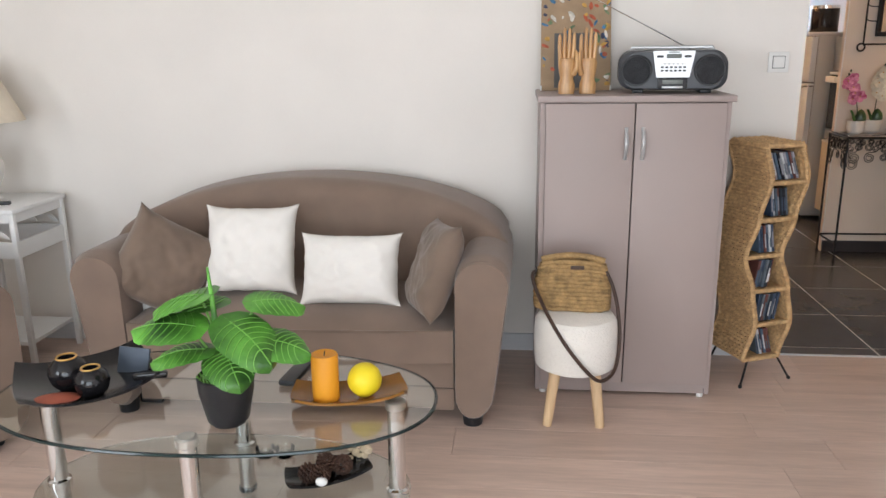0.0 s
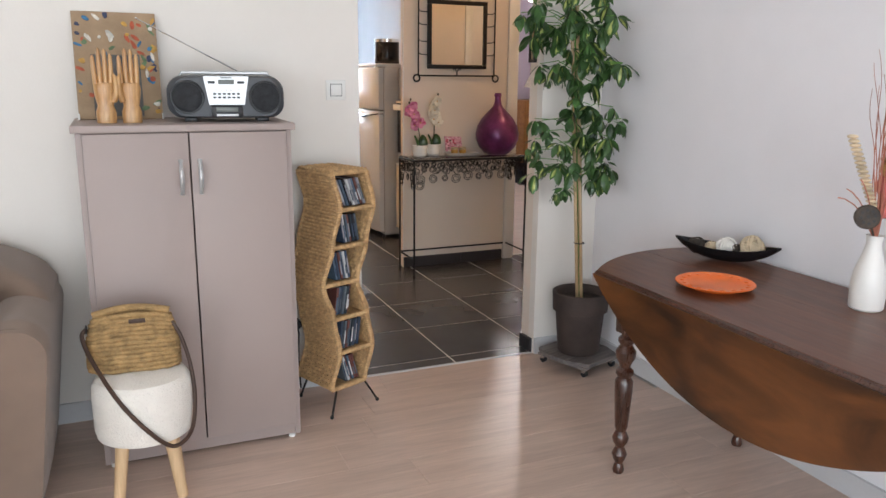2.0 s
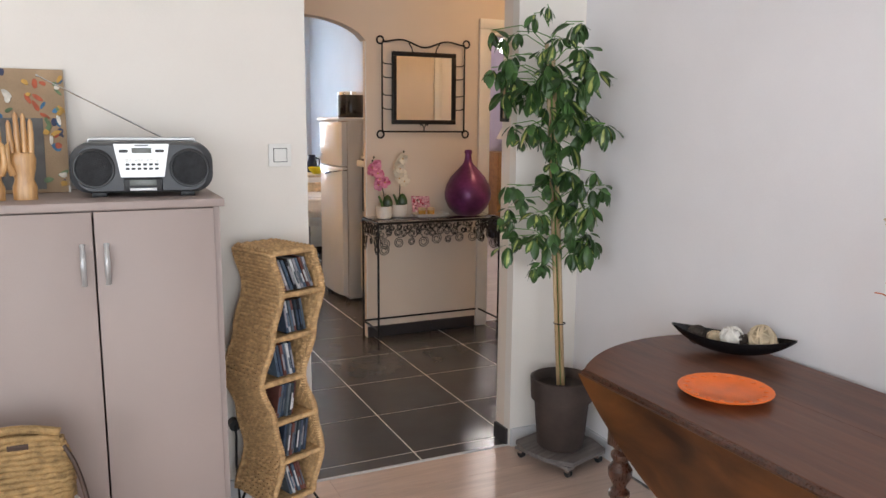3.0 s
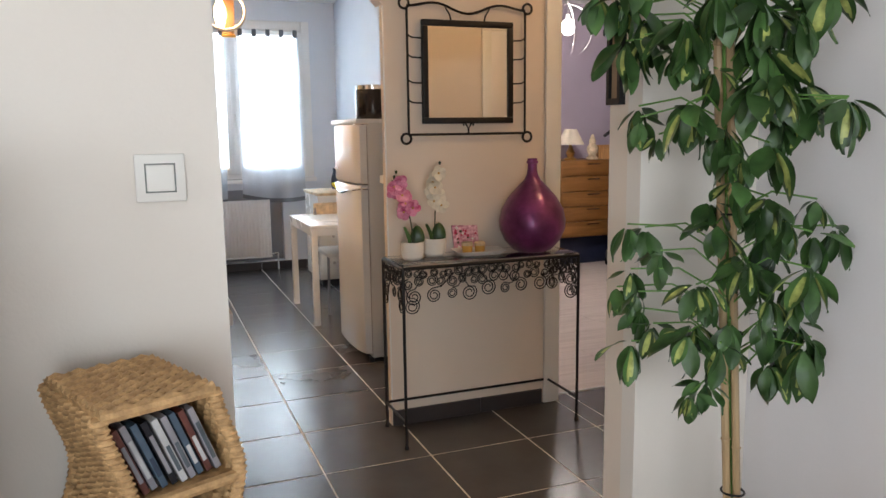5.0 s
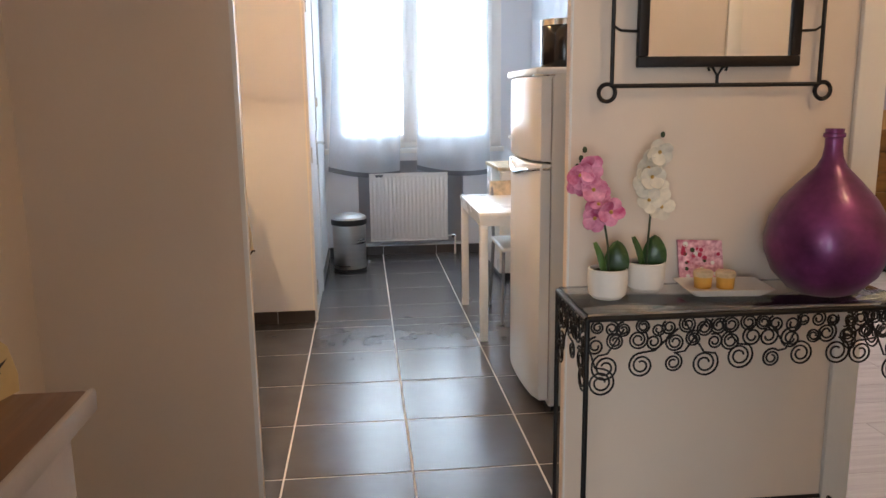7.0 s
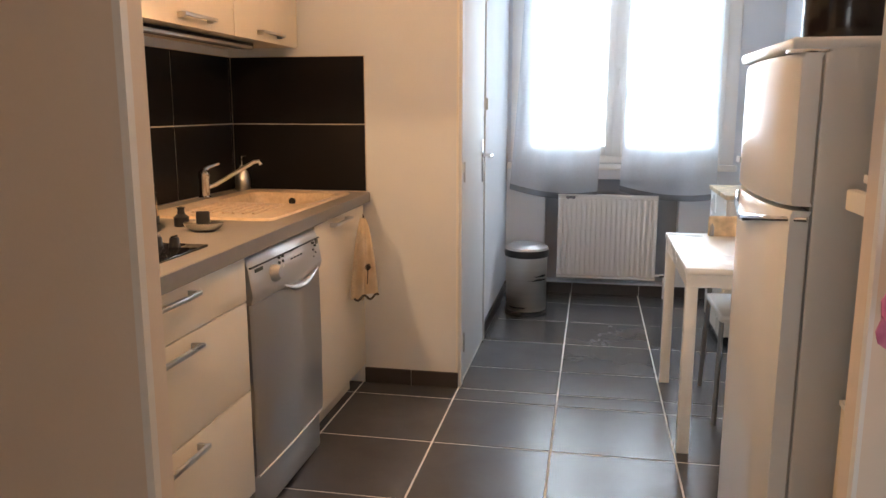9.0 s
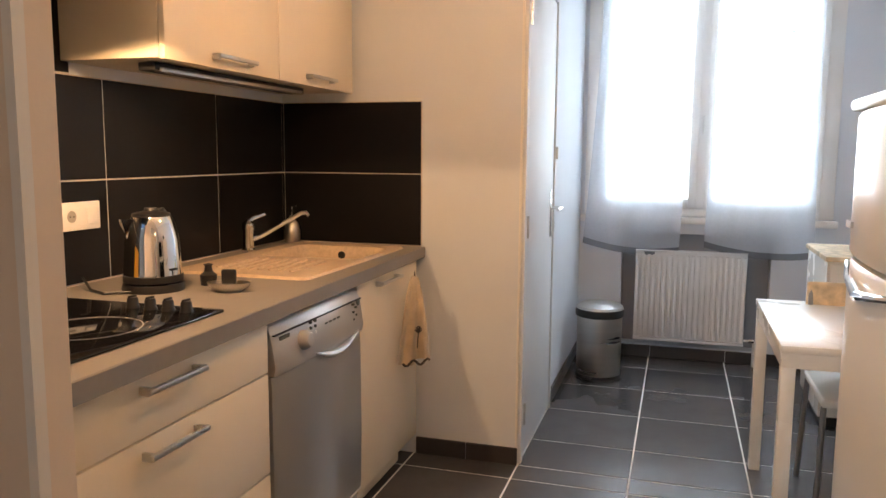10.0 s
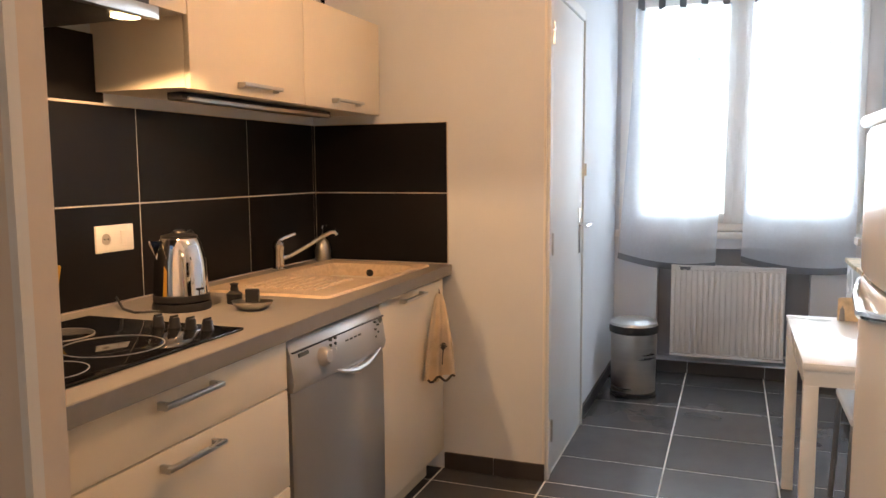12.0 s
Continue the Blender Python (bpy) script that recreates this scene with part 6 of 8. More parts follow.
def tray():
    t = thing("tray", (2.232, 5.055, TOPZ), "white ceramic tray on the glass console", "tray", turn=-6)
    secs = [[(x, y, z) for x, y in rounded(-a, a, -b, b, 0.012, 3)] for a, b, z in ((0.085, 0.055, 0.0), (0.112, 0.075, 0.020), (0.106, 0.069, 0.020), (0.082, 0.052, 0.005))]
    part("dish", loft(bmesh.new(), secs), M_VASEW, t)


tray()
for x, y in ((2.190, 5.080), (2.245, 5.066)):
    k = thing("tealight_candle", (x, y, TOPZ + 0.006), "honey-coloured candle in a small glass", "candle", "candles on the tray")
    part("cup", T([(0, 0), (0.022, 0), (0.024, 0.03), (0.022, 0.03), (0.020, 0.003), (0, 0.003)], seg=20), M_HONEY, k)
    part("cap", T([(0, 0.03), (0.025, 0.03), (0.026, 0.042), (0.022, 0.046), (0, 0.046)], seg=20), M_NATURAL, k, "pale lid")
pc = thing("gift_card", (2.212, 5.138, TOPZ + 0.012), "pink flowered paper packet leaning on the wall", "packet", turn=-3)
mm = pose(0, 0, 0, 78, 0, 0)
part("packet", slab(bmesh.new(), [(-0.060, 0), (0.062, 0.0), (0.058, 0.105), (-0.064, 0.110)], -0.004, 0.004, mm), M_PAPERPINK, pc)
rng = random.Random(12)
for k in range(22):
    x, y, r = rng.uniform(-0.052, 0.050), rng.uniform(0.01, 0.098), rng.uniform(0.004, 0.008)
    part("printed_flower", slab(bmesh.new(), [(x + r * math.cos(a), y + r * math.sin(a)) for a in [6.283 * i / 8 for i in range(8)]], 0.0042, 0.005, mm), (M_REDPETAL, M_WHITEPL, M_STALK, M_REDPETAL)[k % 4], pc)


def mirror():
    m = tagged(new("wall_mirror"), "square mirror in a curled black iron frame", "mirror")
    m.matrix_basis = pose(2.234, HALLN, 1.586)
    w = 0.218
    part("mirror_glass", B(-w + 0.024, w - 0.024, -0.022, -0.016, -0.197, 0.197), M_MIRROR, m, "silvered mirror glass", 0)
    part("backing", B(-w + 0.01, w - 0.01, -0.015, -0.004, -0.21, 0.21), M_BLACK, m)
    for a, b, c, d in ((-w, w, 0.195, 0.222), (-w, w, -0.222, -0.195), (-w, -w + 0.027, -0.195, 0.195), (w - 0.027, w, -0.195, 0.195)):
        part("inner_frame", B(a, b, -0.032, -0.008, c, d, bev=0.004), M_IRON, m, "flat black frame bar")
    o, y = 0.282, -0.018
    for s in (-1, 1):
        part("frame_rod", C((s * o, y, -0.265), (s * o, y, 0.262), 0.0055, seg=8), M_IRON, m)
        for z in (0.145, 0.062, -0.045, -0.130):
            part("link", U([(s * o, y, z + 0.012), (s * (o - 0.02), y, z), (s * w, y, z - 0.002)], 0.0035, 6), M_IRON, m)
        part("link", U([(s * 0.075, y, 0.205), (s * 0.085, y, 0.245), (s * 0.105, y, 0.276)], 0.0035, 6), M_IRON, m)
        for zc, q in ((0.285, 1), (-0.285, -1)):
            loop = [(s * (o + 0.012) + s * 0.022 * math.cos(a), y, zc + 0.022 * math.sin(a)) for a in [math.pi + q * s * s * (-0.4) + 2 * math.pi * k / 20 for k in range(20)]]
            part("curl", U(loop, 0.0055, 8, closed=True), M_IRON, m)
    part("frame_rod", U([(-o + 0.23 * 0 - 0.0 + 2 * o * k / 24, y, 0.278 - 0.014 * math.cos(4 * math.pi * k / 24) + 0.012 * math.cos(2 * math.pi * k / 24)) for k in range(25)], 0.0055, 8), M_IRON, m)
    part("frame_rod", C((-o, y, -0.268), (o, y, -0.268), 0.0055, seg=8), M_IRON, m)
    part("ornament", U([(-0.022, y, -0.232), (-0.026, y, -0.222), (-0.014, y, -0.222), (0.0, y, -0.245), (0.014, y, -0.222), (0.026, y, -0.222), (0.022, y, -0.232)], 0.004, 6), M_IRON, m)
    part("ornament", C((0, y, -0.268), (0, y, -0.24), 0.0045, seg=8), M_IRON, m)


mirror()


def chest():
    c = thing("chest", (0.755, 3.80, 0), "white painted hall chest with a brown top and wooden knobs", "chest")
    part("body", B(-0.29, 0.215, -0.28, 0.22, 0.02, 0.957, bev=0.004), M_CHEST, c)
    part("top_board", B(-0.295, 0.243, -0.30, 0.235, 0.9575, 0.979, bev=0.004), M_CHESTTOP, c, "brown varnished top")
    part("edge", B(0.2432, 0.252, -0.30, 0.235, 0.955, 0.981, bev=0.003), M_CHEST, c, "white edge strip")
    for z0, z1 in ((0.06, 0.345), (0.36, 0.645), (0.66, 0.945)):
        d = part("drawer_front", B(0.2155, 0.230, -0.27, 0.21, z0, z1, bev=0.004), M_CHEST, c)
        part("knob", T([(0, 0), (0.008, 0), (0.007, 0.012), (0.017, 0.022), (0.017, 0.030), (0.008, 0.036), (0, 0.037)], seg=18), M_CHESTTOP, d, "turned wooden knob").matrix_basis = pose(0.230, 0.10, (z0 + z1) / 2, 0, 90, 0)


chest()


def cage_lamp():
    l = thing("cage_lantern", (0.926, 3.705, 0.9795), "black wire cage lantern with a glass bulb", "lantern")
    part("base", T([(0, 0), (0.040, 0), (0.043, 0.005), (0.043, 0.034), (0.038, 0.038), (0, 0.038)]), M_BLACK, l)
    for k in range(10):
        a = 2 * math.pi * k / 10
        pr = ((0.040, 0.036), (0.064, 0.066), (0.067, 0.085), (0.054, 0.122), (0.037, 0.172))
        fine = [(interp(z, [(v, u) for u, v in pr]) , z) for z in [0.036 + 0.136 * i / 16 for i in range(17)]]
        fine = [((fine[max(0, i - 1)][0] + fine[i][0] + fine[min(16, i + 1)][0]) / 3, fine[i][1]) for i in range(17)]
        part("wire", U([(r * math.cos(a), r * math.sin(a), z) for r, z in fine], 0.0026, 6), M_BLACK, l)
    part("ring", U([(0.037 * math.cos(a), 0.037 * math.sin(a), 0.172) for a in [6.283 * k / 24 for k in range(24)]], 0.0028, 6, closed=True), M_BLACK, l)
    part("bulb", T([(0.012, 0.038), (0.013, 0.055), (0.029, 0.09), (0.031, 0.105), (0.023, 0.128), (0, 0.138)], seg=24), M_CLEAR, l, "clear glass bulb")


cage_lamp()
dc = thing("painted_ornament", (0.895, 3.965, 0.9795), "cream and red painted wooden ornament with leaf prints", "ornament", turn=-15)
out = [(-0.08, 0), (0.08, 0), (0.081, 0.02), (0.07, 0.055), (0.045, 0.078), (0.0, 0.088), (-0.045, 0.078), (-0.07, 0.055), (-0.081, 0.02)]
part("plaque", slab(bmesh.new(), out, -0.008, 0.008, pose(0, 0, 0, 90, 0, 90)), M_MITTEN, dc)
for k in range(7):
    z, x = 0.020 + 0.012 * (k % 4), 0.045 - 0.03 * (k // 4) + 0.012 * math.sin(k * 2)
    part("print", slab(bmesh.new(), [(x - 0.012, z), (x, z + 0.004), (x + 0.010, z + 0.010), (x - 0.002, z + 0.007)], 0.0085, 0.0092, pose(0, 0, 0, 90, 0, 90)), M_PRINT, dc)
part("red_plaque", slab(bmesh.new(), [(x * 0.35 - 0.03, y * 0.8 + 0.006) for x, y in out], 0.0085, 0.0095, pose(0, 0, 0, 90, 0, 90)), M_REDWOOD, dc, "red painted heart")


def pendant():
    p = thing("pendant_lamp", (1.335, 6.45, H), "small bronze pendant lamp with a pale ring band, lit", "lamp")
    part("cord", C((0, 0, -0.52), (0, 0, 0), 0.003, seg=8), M_BLACK, p)
    part("rose", T([(0, -0.03), (0.04, -0.025), (0.05, 0), (0, 0)]), M_BRASS, p)
    ring = U([(0.115 * math.sin(a), 0.115 * math.cos(a) * 0.5, -0.575 + 0.115 * math.cos(a)) for a in [2 * math.pi * k / 40 for k in range(40)]], 0.009, 6, closed=True)
    part("band", ring, M_TRIM, p, "pale ring band")
    plate = loft(bmesh.new(), [[(-0.012, -0.004, z), (0.058 - 0.05 * max(0.0, -z - 0.56) , -0.004, z), (0.058 - 0.05 * max(0.0, -z - 0.56), 0.004, z), (-0.012, 0.004, z)] for z in (-0.705, -0.64, -0.58, -0.52)])
    part("shade", plate, M_BRONZE, p, "bronze shade plate")
    part("foot_cap", B(-0.016, 0.058, -0.014, 0.014, -0.722, -0.7055, bev=0.003), M_BRASS, p, "yellow brass cap")
    b = part("bulb", T([(0.006, -0.69), (0.022, -0.66), (0.034, -0.61), (0.030, -0.57), (0.014, -0.53), (0, -0.52)], (-0.022, -0.03, 0), 20), M_WARMBULB, p, "lit warm bulb")
    b.visible_shadow = False


M_BRONZE = mat("brown bronze", (0.16, 0.10, 0.055), 0.4, 0.6, var=0.08)
pendant()
cl = thing("ceiling_light", (2.95, 4.25, H), "round frosted ceiling light in the hall, lit", "ceiling light")
part("plate", T([(0, -0.02), (0.15, -0.02), (0.15, 0), (0, 0)]), M_TRIM, cl)
sh = part("diffuser", T([(0.145, -0.02), (0.13, -0.06), (0.08, -0.09), (0, -0.10)]), M_WARMBULB, cl, "frosted lit diffuser")
sh.visible_shadow = False
pf = thing("framed_picture", (1.852, 3.428, 1.385), "small dark framed picture on the doorway's side", "picture")
part("picture_frame", boxes((-0.016, 0.0, -0.026, 0.026, 0.0, 0.014), (-0.016, 0.0, -0.026, 0.026, 0.186, 0.20), (-0.016, 0.0, -0.026, -0.016, 0.014, 0.186), (-0.016, 0.0, 0.016, 0.026, 0.014, 0.186)), M_BLACK, pf)
part("print", B(-0.008, -0.002, -0.016, 0.016, 0.014, 0.186), M_CANVAS, pf)


# ---------------- bedroom ----------------
def dresser():
    d = thing("chest_of_drawers", (4.97, 8.68, 0), "golden teak chest of five drawers on a dark base", "dresser")
    part("base", B(-0.30, 0.34, -0.14, 0.20, 0.0, 0.275, bev=0.004), M_NAVY, d, "dark navy base")
    part("carcass", B(-0.36, 0.38, -0.22, 0.24, 0.276, 1.03, bev=0.004), M_DRESSER, d)
    for k in range(5):
        z = 0.29 + 0.147 * k
        dr = part("drawer", B(-0.345, 0.365, -0.238, -0.2205, z, z + 0.140, bev=0.003), M_DRESSER, d)
        part("pull", B(-0.06, 0.08, -0.246, -0.2385, z + 0.108, z + 0.122, bev=0.002), M_WALLEG, dr)


dresser()
bl = thing("bedside_lamp", (4.82, 8.62, 1.03), "small brass lamp with a cream shade", "lamp")
part("lamp_base", T([(0, 0), (0.06, 0), (0.065, 0.01), (0.03, 0.03), (0.045, 0.07), (0.02, 0.12), (0.012, 0.16), (0, 0.16)]), M_BRASS, bl)
part("shade", T([(0.135, 0.15), (0.06, 0.30), (0.057, 0.30), (0.131, 0.15)]), M_SHADE, bl)
orn = thing("carved_ornament", (5.06, 8.60, 1.03), "pale carved incense ornament on the dresser", "ornament")
part("ornament_body", T([(0, 0), (0.055, 0), (0.06, 0.02), (0.035, 0.04), (0.055, 0.08), (0.055, 0.12), (0.03, 0.16), (0.035, 0.18), (0.012, 0.24), (0, 0.25)]), M_NATURAL, orn)
wb = thing("keepsake_box", (5.24, 8.66, 1.03), "wooden keepsake box on the dresser", "box")
part("box_body", B(-0.11, 0.11, -0.07, 0.07, 0.0, 0.11, bev=0.003), M_CARVED, wb)
part("lid", B(-0.113, 0.113, -0.073, 0.073, 0.111, 0.14, bev=0.004), M_CARVED, wb)
solo("photo_cube", B(-0.045, 0.045, -0.02, 0.02, 0, 0.075, bev=0.003), mat("pale blue photo", (0.42, 0.60, 0.60), 0.4), "small pale blue photo block on the dresser", "photo", (5.28, 8.53, 1.03), 10)


def vacuum():
    v = thing("upright_vacuum", (5.20, 8.25, 0), "black and silver upright vacuum cleaner", "vacuum cleaner", turn=-20)
    part("foot_unit", B(-0.15, 0.15, -0.17, 0.12, 0.02, 0.16, bev=0.04, seg=3), M_BLACK, v)
    part("tank", T([(0, 0.14), (0.12, 0.14), (0.13, 0.20), (0.12, 0.30), (0.07, 0.34), (0, 0.35)], seg=24), M_RADIO, v, "dark grey water tank")
    part("label_bar", B(-0.06, 0.06, -0.176, -0.169, 0.06, 0.10), M_GREENLBL, v)
    part("tube", C((0.02, 0.03, 0.30), (0.12, 0.06, 1.66), 0.022, seg=16), M_SILVER, v, "silver telescopic tube")
    part("hose", U([(0.07, 0.08, 0.30), (0.10, 0.12, 0.6), (0.13, 0.12, 1.1), (0.14, 0.09, 1.4)], 0.018, 10), M_BLACK, v)
    part("hanger", U([(-0.20, 0.0, 1.26), (-0.10, 0.03, 1.33), (0.10, 0.05, 1.36)], 0.016, 8), M_BLACK, v)
    part("head", ball(bmesh.new(), (0.125, 0.055, 1.68), 0.05, 0.04, 0.06), M_BLACK, v)
    for x in (-0.13, 0.13):
        part("wheel", C((x - 0.02, 0.06, 0.035), (x + 0.02, 0.06, 0.035), 0.035), M_RUBBER, v)


M_GREENLBL = mat("white label strip", (0.6, 0.62, 0.6), 0.5)
vacuum()


def wardrobe():
    w = thing("wardrobe", (5.38, 7.48, 0), "pale maple wardrobe with a chrome handle", "wardrobe")
    part("carcass", B(-0.27, 0.28, -0.50, 0.50, 0.0, 1.98, bev=0.004), M_WARDROBE, w)
    for a, b, hy in ((-0.495, -0.003, -0.05), (0.003, 0.495, 0.05)):
        d = part("door", B(-0.29, -0.2705, a, b, 0.07, 1.97, bev=0.003), M_WARDROBE, w)
        part("handle", U([(-0.29, hy, 0.98), (-0.325, hy, 1.0), (-0.325, hy, 1.08), (-0.29, hy, 1.10)], 0.006, 8), M_CHROME, d, "chrome bow handle")


wardrobe()


def bulb_pendant():
    p = thing("ceiling_lamp", (3.90, 7.13, H), "lit bulb pendant with curved clear bands in the bedroom", "lamp")
    part("cord", C((0, 0, -0.40), (0, 0, 0), 0.003, seg=8), M_WHITEPL, p)
    part("socket", C((0, 0, -0.46), (0, 0, -0.40), 0.016), M_WHITEPL, p)
    b = part("bulb", ball(bmesh.new(), (0, 0, -0.495), 0.05, 0.05, 0.06), M_BULB, p, "bright lit bulb")
    b.visible_shadow = False
    for s in range(2):
        bm = bmesh.new()
        tilt = radians(55 * s - 10)
        row = []
        for k in range(22):
            a = radians(-60 + 250 * k / 21)
            q = Vector((0.19 * math.cos(a), 0, 0.19 * math.sin(a)))
            q.rotate(Euler((0, 0, tilt)))
            wide = 0.003 + 0.010 * math.sin(math.pi * k / 21) ** 4
            row.append([bm.verts.new(q + Vector((0, dy, -0.52))) for dy in (-wide, wide)])
        for a, c in zip(row, row[1:]):
            bm.faces.new((a[0], a[1], c[1], c[0]))
        part("band", bm, M_WHITEPL, p, "thin white curved band")


bulb_pendant()


# ---------------- kitchen ----------------
WT = 0.890
M_WALLGROUT = mat("pale wall grout", (0.62, 0.56, 0.50), 0.9, var=0.06)


def bar_handle(parent, y0, y1, x, z):
    bm = B(x + 0.022, x + 0.034, y0, y1, z - 0.006, z + 0.006, bev=0.003)
    for y in (y0 + 0.006, y1 - 0.016):
        box(bm, x, x + 0.024, y, y + 0.010, z - 0.011, z + 0.007, bev=0.002)
    return part("handle", bm, M_STEEL, parent, "brushed steel bar handle")


def drawer_unit():
    c = thing("drawer_cabinet", (0.0, 5.985, 0), "ivory kitchen cabinet with three drawers", "cabinet")
    part("carcass", B(0.0, 0.586, -0.385, 0.355, 0.11, 0.846), M_FRONT, c)
    for z0, z1 in ((0.713, 0.842), (0.447, 0.709), (0.125, 0.443)):
        d = part("drawer", B(0.588, 0.607, -0.384, 0.354, z0, z1, bev=0.0015), M_FRONT, c)
        bar_handle(d, -0.14, 0.05, 0.607, z1 - 0.030)
    part("kick_board", B(0.50, 0.515, -0.385, 0.355, 0.0, 0.108), M_FRONT, c)


def door_unit():
    c = thing("sink_cabinet", (0.0, 7.245, 0), "ivory kitchen cabinet under the sink with one door", "cabinet")
    part("carcass", B(0.0, 0.574, -0.312, 0.29, 0.11, 0.846), M_FRONT, c)
    d = part("door", B(0.576, 0.595, -0.311, 0.289, 0.125, 0.842, bev=0.0015), M_FRONT, c)
    bar_handle(d, -0.155, 0.048, 0.595, 0.822)
    part("kick_board", B(0.50, 0.515, -0.312, 0.29, 0.0, 0.108), M_FRONT, c)


drawer_unit()
door_unit()


def dishwasher():
    d = thing("dishwasher", (-0.004, 6.637, 0), "silver grey front-loading dishwasher under the worktop", "dishwasher")
    y0, y1 = -0.284, 0.284
    part("tub", B(0.02, 0.585, y0, y1, 0.03, 0.845), M_DW, d)
    secs = []
    for z, x in ((0.165, 0.617), (0.19, 0.620), (0.40, 0.622), (0.66, 0.620), (0.695, 0.618)):
        secs.append([(0.588, y0, z), (x - 0.008, y0, z), (x, y0 + 0.010, z), (x + 0.004, 0, z), (x, y1 - 0.010, z), (x - 0.008, y1, z), (0.588, y1, z)])
    door = part("door", loft(bmesh.new(), secs), M_DW, d, "grey enamel door", 40)
    secs = []
    for z, x in ((0.698, 0.624), (0.72, 0.630), (0.80, 0.618), (0.828, 0.606), (0.835, 0.598)):
        secs.append([(0.588, y0, z), (x - 0.006, y0, z), (x, y0 + 0.008, z), (x + 0.003, 0, z), (x, y1 - 0.008, z), (x - 0.006, y1, z), (0.588, y1, z)])
    pan = part("control_panel", loft(bmesh.new(), secs), M_SILVER, d, "silver control panel", 40)
    grip = bmesh.new()
    pts = []
    for k in range(25):
        f = k / 24
        pts.append((0.628, -0.06 + 0.30 * f, 0.705 - 0.030 * math.sin(math.pi * f)))
    tube(grip, pts, 0.010, 8, radii=[0.003 + 0.009 * math.sin(math.pi * k / 24) for k in range(25)])
    part("grip", grip, M_SILVER, door, "curved silver grip")
    part("knob", T([(0, 0), (0.028, 0), (0.027, 0.012), (0.020, 0.024), (0.017, 0.027), (0, 0.028)], seg=24), M_SILVER, pan, "round programme knob").matrix_basis = pose(0.623, -0.135, 0.762, 0, 84, 0)
    for k in range(8):
        part("button", C((0.618, -0.085 + (k % 2) * 0.028, 0.752 + (k // 2) * 0.016), (0.627, -0.085 + (k % 2) * 0.028, 0.752 + (k // 2) * 0.016), 0.0045, seg=10), M_WHITEPL if k < 4 else M_LCD, pan)
    for k in range(4):
        part("print_mark", B(0.617, 0.6255, 0.005 + 0.028 * k, 0.022 + 0.028 * k, 0.775, 0.780), M_LCD, pan)
    for k in range(5):
        part("print_mark", B(0.617, 0.6275, 0.205 + 0.02 * (k % 2), 0.213 + 0.02 * (k % 2), 0.745 + 0.012 * k, 0.751 + 0.012 * k), M_LCD, pan)
    part("brand_mark", B(0.612, 0.6235, -0.255, -0.205, 0.787, 0.797), M_LCD, pan)
    part("power_button", C((0.612, 0.255, 0.795), (0.622, 0.255, 0.795), 0.011, seg=16), M_LCD, pan)
    part("panel_gap", B(0.600, 0.6215, y0 + 0.004, y1 - 0.004, 0.802, 0.806), M_BLACK, pan, "dark joint under the top ledge")
    kick = part("kick_panel", B(0.52, 0.604, y0, y1, 0.012, 0.158, bev=0.010), M_DW, d, "grey enamel kick panel")
    part("edge_strip", U([(0.616 + 0.006 * (1 - (k / 10 - 1) ** 2), y0 + 0.006 + (y1 - y0 - 0.012) * k / 20, 0.162) for k in range(21)], 0.003, 6), M_WHITEPL, kick, "pale strip along the door foot")


dishwasher()


def worktop():
    w = thing("worktop", (0, 0, WT), "grey laminate worktop with a rounded front edge", "worktop")
    sx0, sx1, sy0, sy1 = 0.060, 0.530, 6.70, 7.545

    def front(y):
        return 0.640 - 0.045 * (y - 5.6) / 2.0

    outer = [(-0.048, 5.42), (front(5.42), 5.42), (front(7.636), 7.636), (-0.048, 7.636)]
    inner = [(sx0, sy0), (sx1, sy0), (sx1, sy1), (sx0, sy1)]
    bm = bmesh.new()
    rings = [[bm.verts.new((x, y, z)) for x, y in pts] for pts, z in ((outer, 0.0), (inner, 0.0), (inner, -0.043), (outer, -0.043))]
    for a, b in zip(rings, rings[1:] + rings[:1]):
        for i in range(4):
            j = (i + 1) % 4
            bm.faces.new((a[i], a[j], b[j], b[i]))
    part("board", bm, M_WORKTOP, w, "", 0)
    bm = slab(bmesh.new(), [(front(5.42), 5.42), (front(5.42) + 0.004, 5.42), (front(7.634) + 0.004, 7.634), (front(7.634), 7.634)], -0.042, -0.001)
    part("front_edge", bm, M_WORKTOP, w, "", 0)


worktop()


